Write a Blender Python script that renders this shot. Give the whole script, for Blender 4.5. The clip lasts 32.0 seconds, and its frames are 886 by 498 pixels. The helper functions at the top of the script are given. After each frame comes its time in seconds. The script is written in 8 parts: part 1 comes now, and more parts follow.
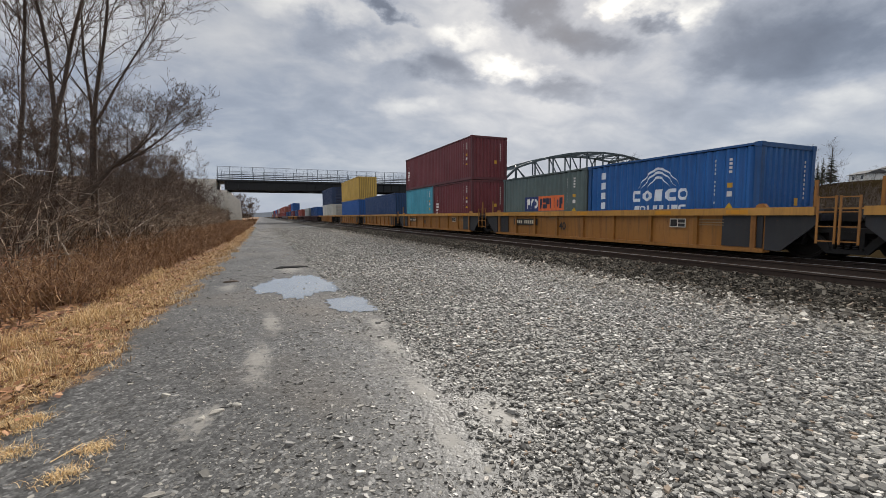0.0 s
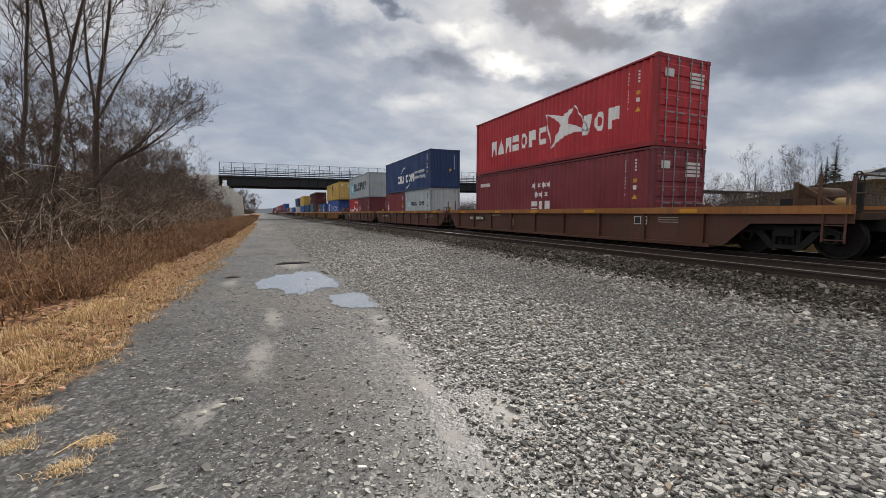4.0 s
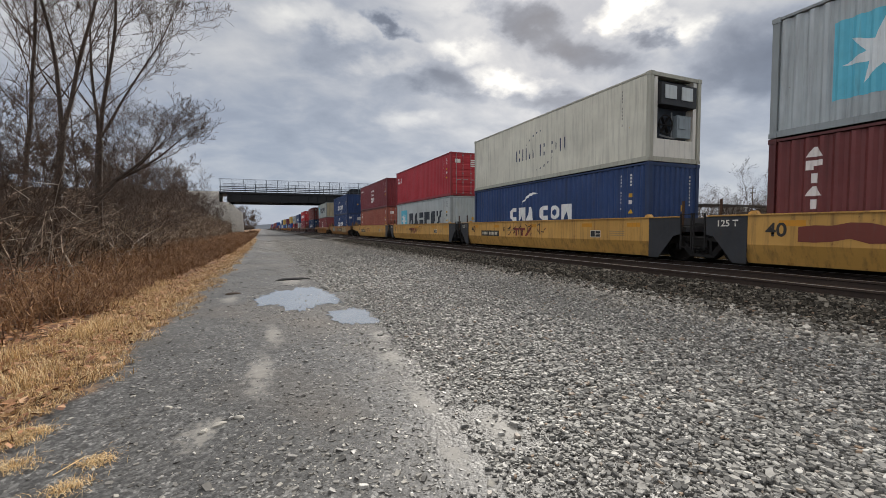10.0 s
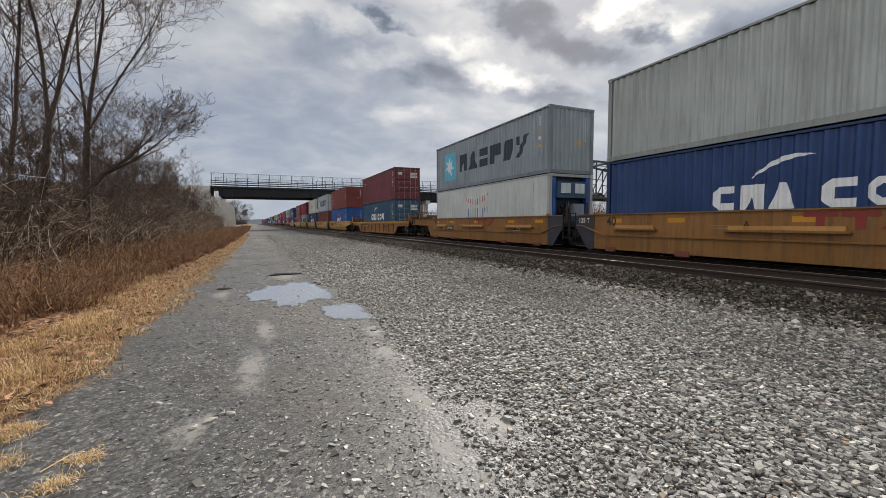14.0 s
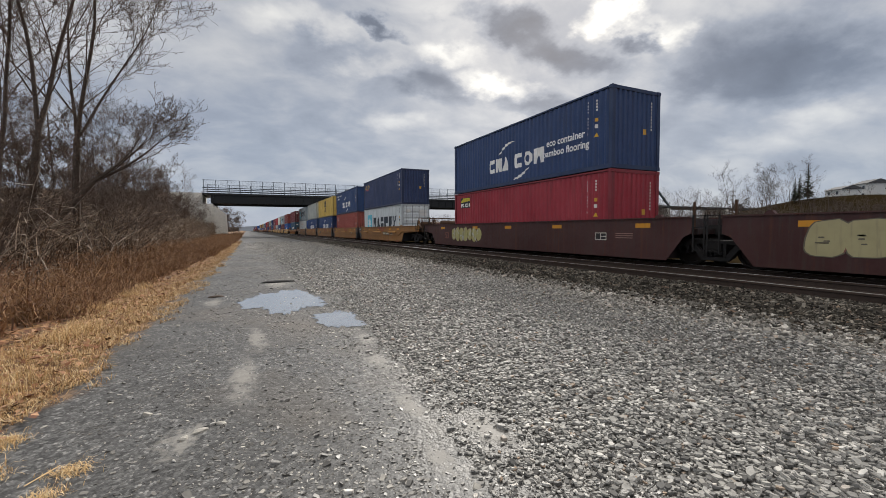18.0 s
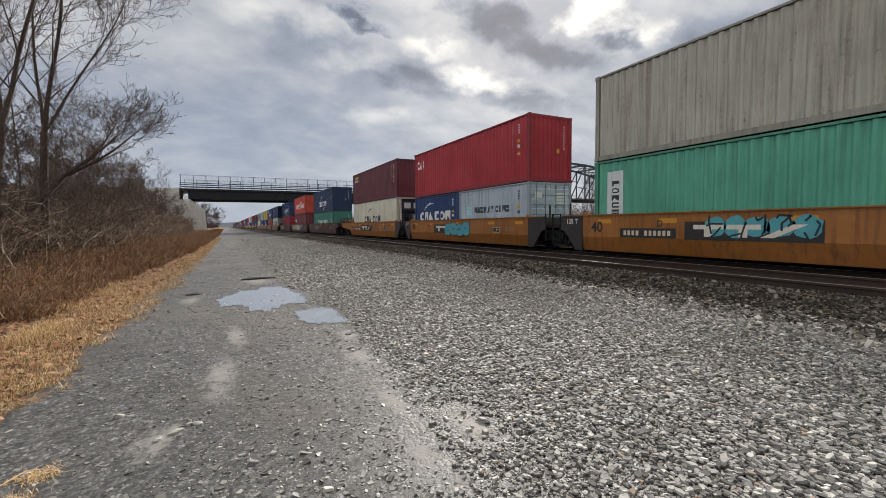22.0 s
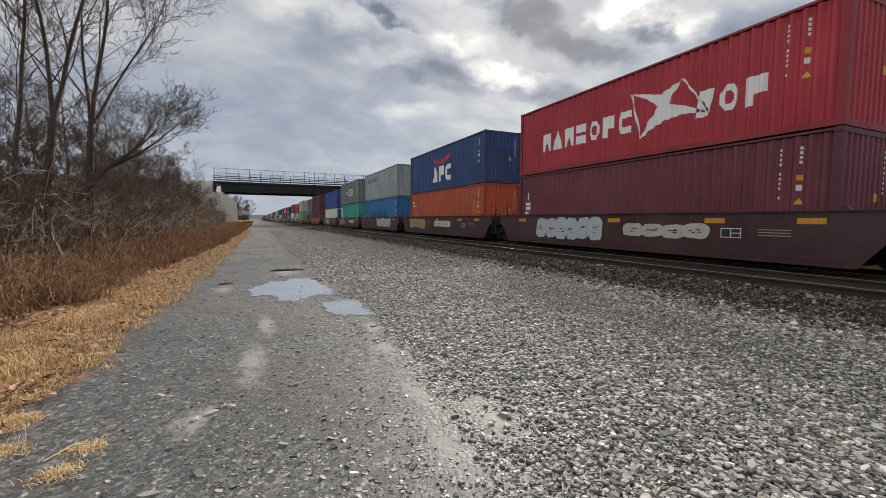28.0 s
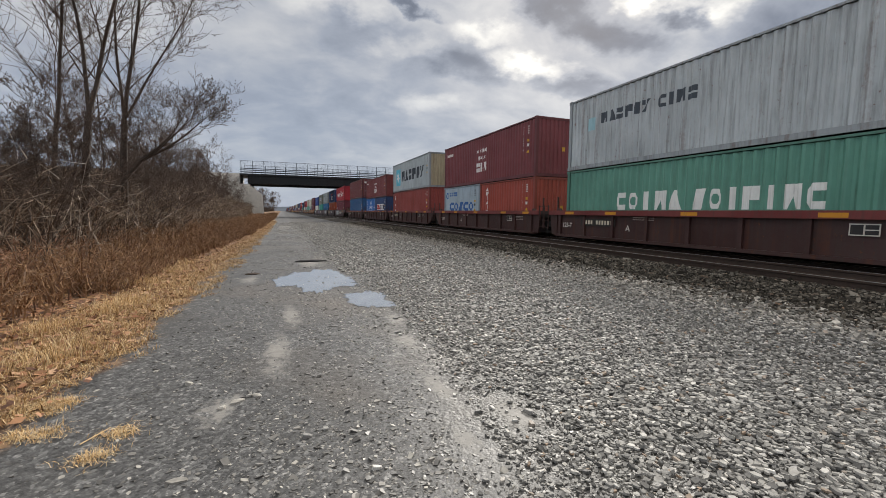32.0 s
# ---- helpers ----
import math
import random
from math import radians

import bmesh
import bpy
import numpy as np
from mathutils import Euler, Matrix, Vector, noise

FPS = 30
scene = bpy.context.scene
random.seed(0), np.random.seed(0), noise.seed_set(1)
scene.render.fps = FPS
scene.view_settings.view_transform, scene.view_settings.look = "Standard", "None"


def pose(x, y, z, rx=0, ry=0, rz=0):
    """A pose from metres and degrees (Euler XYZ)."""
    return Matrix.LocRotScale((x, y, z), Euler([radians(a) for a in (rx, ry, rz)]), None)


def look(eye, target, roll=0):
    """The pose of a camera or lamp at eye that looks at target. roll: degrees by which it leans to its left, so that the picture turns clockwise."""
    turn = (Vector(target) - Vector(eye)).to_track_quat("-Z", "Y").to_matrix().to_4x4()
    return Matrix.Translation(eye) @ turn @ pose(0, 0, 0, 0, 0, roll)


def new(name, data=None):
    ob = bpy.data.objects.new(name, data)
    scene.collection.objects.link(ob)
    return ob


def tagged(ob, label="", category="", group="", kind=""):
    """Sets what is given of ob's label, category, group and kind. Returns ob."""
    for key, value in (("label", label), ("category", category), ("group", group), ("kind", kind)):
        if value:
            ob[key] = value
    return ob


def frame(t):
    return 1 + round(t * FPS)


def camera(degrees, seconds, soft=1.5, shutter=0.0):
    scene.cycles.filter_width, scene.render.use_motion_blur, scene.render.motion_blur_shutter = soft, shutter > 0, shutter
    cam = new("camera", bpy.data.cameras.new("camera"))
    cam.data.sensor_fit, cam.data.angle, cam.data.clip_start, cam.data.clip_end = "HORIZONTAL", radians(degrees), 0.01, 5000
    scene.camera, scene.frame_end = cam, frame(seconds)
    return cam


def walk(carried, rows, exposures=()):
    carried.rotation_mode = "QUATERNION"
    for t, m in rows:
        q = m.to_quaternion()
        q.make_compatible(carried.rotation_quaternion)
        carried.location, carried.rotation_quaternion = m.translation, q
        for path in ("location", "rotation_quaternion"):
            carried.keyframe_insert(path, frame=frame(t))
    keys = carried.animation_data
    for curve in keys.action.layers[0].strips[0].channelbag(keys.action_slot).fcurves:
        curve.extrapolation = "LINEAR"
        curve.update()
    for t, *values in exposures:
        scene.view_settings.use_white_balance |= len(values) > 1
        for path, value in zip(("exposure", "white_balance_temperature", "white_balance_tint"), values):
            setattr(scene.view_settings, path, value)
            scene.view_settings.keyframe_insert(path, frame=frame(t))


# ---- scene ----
cam = camera(93.5, 32.0, soft=0.7)
EYE = 1.42
# seconds, x, y, z from the standing eye, yaw, pitch, roll
ROWS = [
    (0, 0.014, 0.012, -0.004, -23.648, -4.597, 0.367),
    (0.5, 0.012, 0.019, -0.008, -23.337, -4.588, 0.388),
    (1, 0.009, 0.018, -0.008, -23.099, -4.612, 0.418),
    (1.5, 0.014, 0.017, -0.007, -22.932, -4.678, 0.493),
    (2, 0.011, 0.016, -0.007, -22.906, -4.721, 0.481),
    (2.5, 0.007, 0.015, -0.01, -22.936, -4.746, 0.41),
    (3, 0.004, 0.019, -0.009, -23.064, -4.881, 0.324),
    (3.5, 0.008, 0.016, -0.01, -23.202, -5.033, 0.145),
    (5.5, 0.017, 0.023, -0.01, -24.236, -4.526, 0.231),
    (6, 0.018, 0.017, -0.002, -24.405, -4.056, 0.286),
    (6.5, 0.015, 0.011, -0.003, -24.493, -3.627, 0.344),
    (7, 0.014, 0.002, -0.003, -24.433, -3.482, 0.228),
    (7.5, 0.007, -0.003, -0.006, -24.269, -3.465, 0.195),
    (8, 0.002, 0.001, -0.008, -24.033, -3.463, 0.118),
    (8.5, -0.004, 0, -0.002, -23.757, -3.382, 0.162),
    (9, -0.003, 0.001, -0.004, -23.537, -3.249, 0.221),
    (9.5, -0.003, -0.007, 0.003, -23.424, -3.107, 0.318),
    (10, -0.007, -0.01, 0.004, -23.484, -2.968, 0.361),
    (10.5, -0.007, -0.007, 0.003, -23.625, -2.839, 0.38),
    (11, -0.006, -0.002, 0, -23.813, -2.741, 0.384),
    (11.5, -0.001, 0.001, 0, -23.948, -2.738, 0.338),
    (12, 0.001, 0.009, -0.001, -24.103, -2.918, 0.351),
    (12.5, 0.003, 0.005, -0.002, -24.242, -3.177, 0.311),
    (13, 0.002, 0.002, -0.003, -24.351, -3.454, 0.306),
    (13.5, 0.001, 0.001, -0.003, -24.381, -3.61, 0.253),
    (15.5, 0.001, 0.012, -0, -24.405, -3.4, -0.14),
    (16, 0.011, 0.013, 0, -24.905, -3.17, -0.091),
    (16.5, 0.017, 0.002, 0.002, -25.479, -2.906, 0.016),
    (17, 0.023, -0.013, 0.005, -25.797, -2.694, 0.204),
    (17.5, 0.019, -0.01, 0.002, -25.682, -2.616, 0.266),
    (18, 0.004, -0.006, 0.005, -25.241, -2.695, 0.32),
    (18.5, 0, -0.003, 0.004, -24.869, -2.798, 0.285),
    (19, 0.002, -0.004, 0.005, -24.868, -2.839, 0.228),
    (19.5, 0.007, -0.013, 0.004, -25.418, -2.774, 0.194),
    (20, 0.021, -0.013, 0.003, -26.282, -2.791, 0.208),
    (20.5, 0.027, -0.019, 0.005, -27.112, -2.889, 0.298),
    (21, 0.031, -0.011, 0.001, -27.627, -3.121, 0.467),
    (21.5, 0.03, -0.008, -0.003, -27.717, -3.231, 0.507),
    (22, 0.032, -0.001, -0.002, -27.476, -3.355, 0.58),
    (22.5, 0.03, 0.008, -0.002, -27.148, -3.353, 0.5),
    (23, 0.029, 0.014, 0.002, -26.802, -3.277, 0.3),
    (23.5, 0.03, 0.026, -0.002, -26.489, -3.166, 0.035),
    (24, 0.019, 0.022, -0, -26.298, -2.931, -0.181),
    (24.5, 0.015, 0.01, 0.009, -26.153, -2.711, -0.333),
    (25, 0.029, -0, 0.008, -25.695, -2.6, -0.442),
    (25.5, 0.019, -0.003, 0.012, -24.869, -2.727, -0.527),
    (27.5, -0.002, -0.027, 0.001, -23.086, -3.963, -0.258),
    (28, 0.001, -0.032, -0.002, -24.112, -3.912, -0.441),
    (28.5, -0.002, -0.038, 0.001, -25.565, -3.631, -0.899),
    (29, 0, -0.034, -0.001, -27.384, -3.189, -1.379),
    (29.5, -0.004, -0.056, 0.01, -29.072, -2.879, -1.861),
    (30, -0.002, -0.067, 0.013, -29.899, -2.942, -1.968),
    (30.5, 0.006, -0.061, 0.01, -29.05, -3.364, -1.781),
    (31, 0.015, -0.024, 0.009, -26.707, -3.978, -1.431),
    (31.5, 0.009, 0.013, 0.006, -23.663, -4.6, -0.949),
    (32, 0.004, 0.032, -0.003, -21.151, -5.006, -0.638),
]
walk(cam, [(t, pose(x, y, EYE + z, 90 + pitch, roll, yaw)) for t, x, y, z, yaw, pitch, roll in ROWS])

# ---------------------------------------------------------------- sky and light
SUN_AZ, SUN_EL = 38.0, 27.0      # degrees clockwise from +y, and above the horizon
sun_dir = Vector((math.sin(radians(SUN_AZ)) * math.cos(radians(SUN_EL)), math.cos(radians(SUN_AZ)) * math.cos(radians(SUN_EL)), math.sin(radians(SUN_EL))))


class Nodes:
    """A short way to write node trees."""

    def __init__(self, tree):
        self.tree = tree
        tree.nodes.clear()

    def add(self, kind, ins=None, **props):
        n = self.tree.nodes.new(kind)
        if "operation" in props:
            n.operation = props["operation"]
        if "use_clamp" in props:
            n.use_clamp = props["use_clamp"]
        if "data_type" in props:
            n.data_type, n.blend_type = props["data_type"], props["blend_type"]
        if "sky_type" in props:
            n.sky_type, n.sun_disc, n.altitude = props["sky_type"], props["sun_disc"], props["altitude"]
            n.sun_elevation, n.sun_rotation = props["sun_elevation"], props["sun_rotation"]
        for k, v in (ins or {}).items():
            if isinstance(v, bpy.types.NodeSocket):
                self.tree.links.new(v, n.inputs[k])
            else:
                n.inputs[k].default_value = v
        return n

    def math(self, op, a, b=0.0, clamp=False):
        return self.add("ShaderNodeMath", {0: a, 1: b}, operation=op, use_clamp=clamp).outputs[0]

    def ramp(self, fac, stops, smooth=False):
        n = self.add("ShaderNodeValToRGB", {0: fac})
        n.color_ramp.interpolation = "EASE" if smooth else "LINEAR"
        e = n.color_ramp.elements
        while len(e) < len(stops):
            e.new(0.5)
        for el, (p, c) in zip(e, stops):
            el.position = p
            el.color = (c, c, c, 1) if isinstance(c, (int, float)) else (*c, 1)
        return n.outputs[0]

    def mix(self, fac, a, b, blend="MIX"):
        n = self.add("ShaderNodeMix", data_type="RGBA", blend_type=blend)
        for i, v in ((0, fac), (6, a), (7, b)):
            if isinstance(v, bpy.types.NodeSocket):
                self.tree.links.new(v, n.inputs[i])
            else:
                n.inputs[i].default_value = v if i == 0 else (*v[:3], 1)
        return n.outputs[2]

    def noise(self, vec, scale, detail=4.0, rough=0.55, dist=0.0):
        ins = {"Scale": scale, "Detail": detail, "Roughness": rough, "Distortion": dist}
        if vec is not None:
            ins["Vector"] = vec
        return self.add("ShaderNodeTexNoise", ins).outputs[0]


world = bpy.data.worlds.new("overcast_sky")
scene.world = world
world.use_nodes = True
w = Nodes(world.node_tree)
coord = w.add("ShaderNodeTexCoord").outputs["Generated"]
sep = w.add("ShaderNodeSeparateXYZ", {0: coord})
up = w.math("MAXIMUM", sep.outputs[2], 0.0)
den = w.math("ADD", up, 0.13)
flat = w.add("ShaderNodeCombineXYZ", {0: w.math("DIVIDE", sep.outputs[0], den), 1: w.math("DIVIDE", sep.outputs[1], den), 2: 0.0}).outputs[0]
den2 = w.math("ADD", up, 0.38)
round_sky = w.add("ShaderNodeCombineXYZ", {0: w.math("DIVIDE", sep.outputs[0], den2), 1: w.math("DIVIDE", sep.outputs[1], den2), 2: 0.0}).outputs[0]
stretched = w.add("ShaderNodeMapping", {"Vector": round_sky, "Location": (2.35, 0.6, 0.0), "Rotation": (0, 0, 0.5), "Scale": (1.0, 1.3, 1.0)}).outputs[0]
big = w.noise(stretched, 1.9, 6.0, 0.48, 0.25)
fine = w.noise(stretched, 6.0, 6.0, 0.55, 0.3)
veil = w.math("ADD", 0.258, w.math("ADD", w.math("MULTIPLY", big, 0.24), w.math("MULTIPLY", fine, 0.20)))
warp = w.add("ShaderNodeTexNoise", {"Vector": round_sky, "Scale": 4.2, "Detail": 5.0, "Roughness": 0.55}).outputs["Color"]
warped = w.add("ShaderNodeVectorMath", {0: flat, 1: w.add("ShaderNodeVectorMath", {0: w.add("ShaderNodeVectorMath", {0: warp, 1: (0.5, 0.5, 0.5)}, operation="SUBTRACT").outputs[0], 1: (0.5, 0.5, 0.0)}, operation="MULTIPLY").outputs[0]}, operation="ADD").outputs[0]
ripple = w.add("ShaderNodeTexNoise", {"Vector": round_sky, "Scale": 15.0, "Detail": 5.0, "Roughness": 0.6}).outputs["Color"]
ripple = w.add("ShaderNodeVectorMath", {0: w.add("ShaderNodeVectorMath", {0: ripple, 1: (0.5, 0.5, 0.5)}, operation="SUBTRACT").outputs[0], 1: (0.17, 0.17, 0.0)}, operation="MULTIPLY").outputs[0]
warped = w.add("ShaderNodeVectorMath", {0: warped, 1: ripple}, operation="ADD").outputs[0]
# cloud banks and thin places: centre over ground, turn, reach, how much thicker
BANKS = ((0.47, 1.59, 1.39, 0.17, 0.07, 0.173), (0.87, 1.40, -2.81, 0.24, 0.15, 0.187), (1.28, 1.41, -3.02, 0.42, 0.17, 0.173), (0.87, 1.94, 1.1, 0.30, 0.24, 0.130), (1.49, 1.9, 1.74, 0.47, 0.19, 0.130), (2.10, 1.08, 2.87, 0.80, 0.48, 0.215), (2.3, 1.75, -0.4, 1.1, 0.45, 0.06),
         (1.45, 1.19, 0.71, 0.12, 0.09, 0.122), (0.31, 1.82, -2.97, 0.3, 0.23, 0.065), (3.85, 1.73, 2.67, 0.69, 0.38, 0.058), (-0.31, 2.63, 1.99, 1.05, 0.65, 0.036), (0.69, 3.23, -2.37, 1.17, 0.71, 0.043))
THIN = ((1.23, 1.13, 2.87, 0.20, 0.11, -0.208), (1.51, 1.10, 0.26, 0.16, 0.1, -0.122), (1.19, 1.8, 1.02, 0.31, 0.15, -0.172), (0.82, 1.65, 2.96, 0.24, 0.1, -0.098), (0.2, 1.66, 2.94, 0.32, 0.15, -0.086), (0.83, 2.46, -2.96, 0.36, 0.21, -0.104),
        (2.82, 1.17, 0.19, 0.47, 0.21, -0.092), (3.04, 1.54, 2.69, 0.42, 0.38, -0.061), (0.51, 1.85, -2.2, 0.26, 0.13, -0.067))
for cx, cy, turn, rx, ry, amount in BANKS + THIN:
    local = w.add("ShaderNodeVectorMath", {0: warped, 1: (cx, cy, 0)}, operation="SUBTRACT").outputs[0]
    local = w.add("ShaderNodeMapping", {"Vector": local, "Rotation": (0, 0, -turn), "Scale": (1 / rx, 1 / ry, 0.0)}).outputs[0]
    dist = w.add("ShaderNodeVectorMath", {0: local}, operation="LENGTH").outputs["Value"]
    veil = w.math("ADD", veil, w.math("MULTIPLY", w.ramp(dist, [(0.0, 1.0), (1.0, 0.0)], True), 1.2 * amount))
near_sun = w.add("ShaderNodeVectorMath", {0: coord, 1: sun_dir}, operation="DOT_PRODUCT").outputs["Value"]
glow = w.ramp(near_sun, [(0.78, 0.0), (0.93, 0.35), (1.0, 1.0)], True)
cloud = w.ramp(veil, [(0.32, (0.58, 0.572, 0.545)), (0.43, (0.39, 0.395, 0.41)), (0.52, (0.24, 0.262, 0.308)), (0.64, (0.12, 0.138, 0.176)), (0.76, (0.072, 0.083, 0.11))])
lit = w.mix(w.math("MULTIPLY", glow, w.ramp(veil, [(0.22, 0.9), (0.38, 0.25), (0.50, 0.06), (0.60, 0.0)])), cloud, (0.98, 0.95, 0.88))
sky = w.add("ShaderNodeTexSky", sky_type="NISHITA", sun_disc=False, sun_elevation=radians(SUN_EL), sun_rotation=radians(SUN_AZ), altitude=100.0)
blue = w.mix(1.0, sky.outputs[0], (0.08, 0.08, 0.08), "MULTIPLY")
pale = w.mix(w.ramp(up, [(0.0, 0.75), (0.12, 0.3), (0.36, 0.0)]), lit, (0.225, 0.282, 0.385))
veiled = w.mix(0.93, blue, pale)
rise = w.math("ADD", 1.0, w.math("MULTIPLY", w.ramp(up, [(0.52, 0.0), (1.0, 1.0)]), 2.5))
west_fill = w.math("MULTIPLY", w.ramp(w.math("MULTIPLY", sep.outputs[0], -1.0), [(0.35, 0.0), (0.9, 1.0)], True), 0.9)   # fill light: unseen sky towards -x brightened for the train's near sides
warmed = w.mix(w.ramp(up, [(0.5, 0.0), (0.75, 1.0)]), veiled, w.mix(1.0, veiled, (1.10, 1.0, 0.86), "MULTIPLY"))   # sky overhead, out of view, tinted warmer to colour its light
back = w.add("ShaderNodeBackground", {"Color": warmed, "Strength": w.math("ADD", rise, west_fill)})
w.add("ShaderNodeOutputWorld", {0: back.outputs[0]})

sun = new("sun", bpy.data.lights.new("sun", "SUN"))
sun.data.energy, sun.data.angle, sun.data.color = 3.2, radians(10), (1.0, 0.95, 0.88)
sun.matrix_world = look(sun_dir * 50, (0, 0, 0))
scene.view_settings.exposure = 0.55


# ---------------------------------------------------------------- materials
def lin(h):
    """Linear colour from a hex string."""
    c = [int(h[i:i + 2], 16) / 255 for i in (0, 2, 4)]
    return tuple(v / 12.92 if v < 0.04045 else ((v + 0.055) / 1.055) ** 2.4 for v in c)


def scaled(c, k):
    return tuple(min(1.0, v * k) for v in c)


def start_material(name):
    m = bpy.data.materials.new(name)
    m.use_nodes = True
    return m, Nodes(m.node_tree)


def finish(n, colour, rough=0.6, metal=0.0, bump=None, strength=0.3, distance=0.01, spec=0.5, normal=None):
    b = n.add("ShaderNodeBsdfPrincipled", {"Base Color": colour, "Roughness": rough, "Metallic": metal, "Specular IOR Level": spec})
    if bump is not None:
        bn = n.add("ShaderNodeBump", {"Height": bump, "Strength": strength, "Distance": distance})
        n.tree.links.new(bn.outputs[0], b.inputs["Normal"])
    n.add("ShaderNodeOutputMaterial", {0: b.outputs[0]})


paints = {}


def paint(h, wear=0.35, rough=0.5, rust="6b3d22"):
    """Weathered sheet-metal paint: faded patches, vertical streaks, specks of rust and road dirt."""
    key = (h, wear, rough)
    if key in paints:
        return paints[key]
    m, n = start_material("paint")
    c = lin(h)
    pos = n.add("ShaderNodeTexCoord").outputs["Object"]
    rnd = n.add("ShaderNodeObjectInfo").outputs["Random"]
    shift = n.add("ShaderNodeVectorMath", {0: pos, 1: n.add("ShaderNodeCombineXYZ", {0: rnd, 1: n.math("MULTIPLY", rnd, 37.0), 2: rnd}).outputs[0]}, operation="ADD").outputs[0]
    fade = n.noise(shift, 0.55, 5.0, 0.6)
    streak = n.noise(n.add("ShaderNodeMapping", {"Vector": shift, "Scale": (5.0, 5.0, 0.35)}).outputs[0], 1.6, 5.0, 0.65)
    speck = n.noise(shift, 9.0, 6.0, 0.7)
    base = n.mix(n.ramp(fade, [(0.35, 0.0), (0.7, 1.0)]), scaled(c, 0.86), n.mix(0.03, scaled(c, 1.12), (0.5, 0.5, 0.5)))
    grime = n.mix(n.math("MULTIPLY", n.ramp(streak, [(0.48, 0.0), (0.72, 1.0)]), 0.24 + 0.55 * wear), base, n.mix(0.5, scaled(c, 0.45), (0.07, 0.06, 0.05)))
    rusty = n.math("MULTIPLY", n.ramp(speck, [(0.72 - 0.16 * wear, 0.0), (0.78 - 0.13 * wear, 1.0)]), n.ramp(streak, [(0.50, 0.0), (0.62, 1.0)]))
    colour = n.mix(n.math("MULTIPLY", rusty, min(1.0, 0.4 + wear)), grime, lin(rust))
    if wear > 0.6:
        runs = n.noise(n.add("ShaderNodeMapping", {"Vector": shift, "Scale": (3.0, 3.0, 0.10)}).outputs[0], 1.3, 5.0, 0.6)
        ragged = n.math("ADD", runs, n.math("MULTIPLY", n.math("SUBTRACT", speck, 0.5), 0.25))
        colour = n.mix(n.math("MULTIPLY", n.ramp(ragged, [(0.57, 0.0), (0.68, 1.0)]), 0.55), colour, n.mix(0.4, lin(rust), scaled(c, 0.6)))
    finish(n, colour, n.ramp(speck, [(0.3, rough - 0.08), (0.75, rough + 0.18)]), 0.0, speck, 0.12, 0.004, 0.42)
    paints[key] = m
    return m


def ink(h):
    """Stencilled or stuck-on marking, slightly worn through."""
    key = (h, "ink")
    if key not in paints:
        m, n = start_material("marking")
        pos = n.add("ShaderNodeTexCoord").outputs["Object"]
        a = n.noise(pos, 3.0, 6.0, 0.65)
        b = n.noise(n.add("ShaderNodeMapping", {"Vector": pos, "Scale": (6.0, 6.0, 0.5)}).outputs[0], 2.0, 4.0, 0.6)
        c = lin(h)
        colour = n.mix(n.ramp(a, [(0.4, 0.0), (0.75, 0.5)]), c, scaled(c, 0.7))
        finish(n, n.mix(n.ramp(b, [(0.55, 0.0), (0.75, 0.35)]), colour, (0.09, 0.08, 0.07)), 0.55)
        paints[key] = m
    return paints[key]


def simple(name, h, rough=0.7, metal=0.0, scale=8.0, depth=0.25, bump=0.2, dist=0.01):
    m, n = start_material(name)
    pos = n.add("ShaderNodeTexCoord").outputs["Object"]
    c = lin(h)
    a = n.noise(pos, scale, 6.0, 0.62)
    b = n.noise(pos, scale * 0.13, 4.0, 0.55)
    rnd = n.add("ShaderNodeObjectInfo").outputs["Random"]
    colour = n.mix(n.ramp(a, [(0.3, 0.0), (0.7, 1.0)]), scaled(c, 1 - depth), scaled(c, 1 + depth))
    colour = n.mix(n.ramp(b, [(0.35, 0.0), (0.7, 0.5)]), colour, scaled(c, 1 - depth * 1.4))
    colour = n.mix(n.math("MULTIPLY", rnd, 0.25), colour, scaled(c, 0.8))
    finish(n, colour, rough, metal, a, bump, dist)
    return m


def island(name, stops, rough=0.8, scale=25.0, spec=0.4, bump=0.25):
    """Loose pieces in one mesh: each takes its own shade."""
    m, n = start_material(name)
    r = n.add("ShaderNodeNewGeometry").outputs["Random Per Island"]
    pos = n.add("ShaderNodeTexCoord").outputs["Object"]
    a = n.noise(pos, scale, 4.0, 0.6)
    colour = n.mix(n.ramp(a, [(0.3, 0.0), (0.75, 0.4)]), n.ramp(r, stops), (0.05, 0.048, 0.045))
    finish(n, colour, rough, 0.0, a, bump, 0.004, spec)
    return m


grey_stops = [(0.0, lin("52514f")), (0.25, lin("777673")), (0.6, lin("999792")), (0.88, lin("b7b5af")), (0.96, lin("dcd9d2")), (0.985, lin("8f8274")), (1.0, lin("9a8470"))]
m_stone = island("gravel_stone", grey_stops, 0.8, 25.0, 0.14)
# ballast grey darkened to carry the shade beside and under the train
m_ballast_stone = island("ballast_stone", [(0.0, lin("211e1a")), (0.4, lin("3d3932")), (0.75, lin("5d574e")), (0.94, lin("8b857a")), (1.0, lin("75604f"))], 0.85, 25.0, 0.1)
m_pale_stone = island("spilled_stone", [(0.0, lin("5a5751")), (0.4, lin("848079")), (0.75, lin("a9a59c")), (0.95, lin("d0cbc1")), (1.0, lin("a08a76"))], 0.75, 25.0, 0.2)
m_grit_stone = island("grit_stone", [(0.0, lin("3f3d3a")), (0.35, lin("5d5b57")), (0.75, lin("827f79")), (0.95, lin("a8a49b")), (1.0, lin("c4bfb4"))], 0.5, 25.0, 0.4)
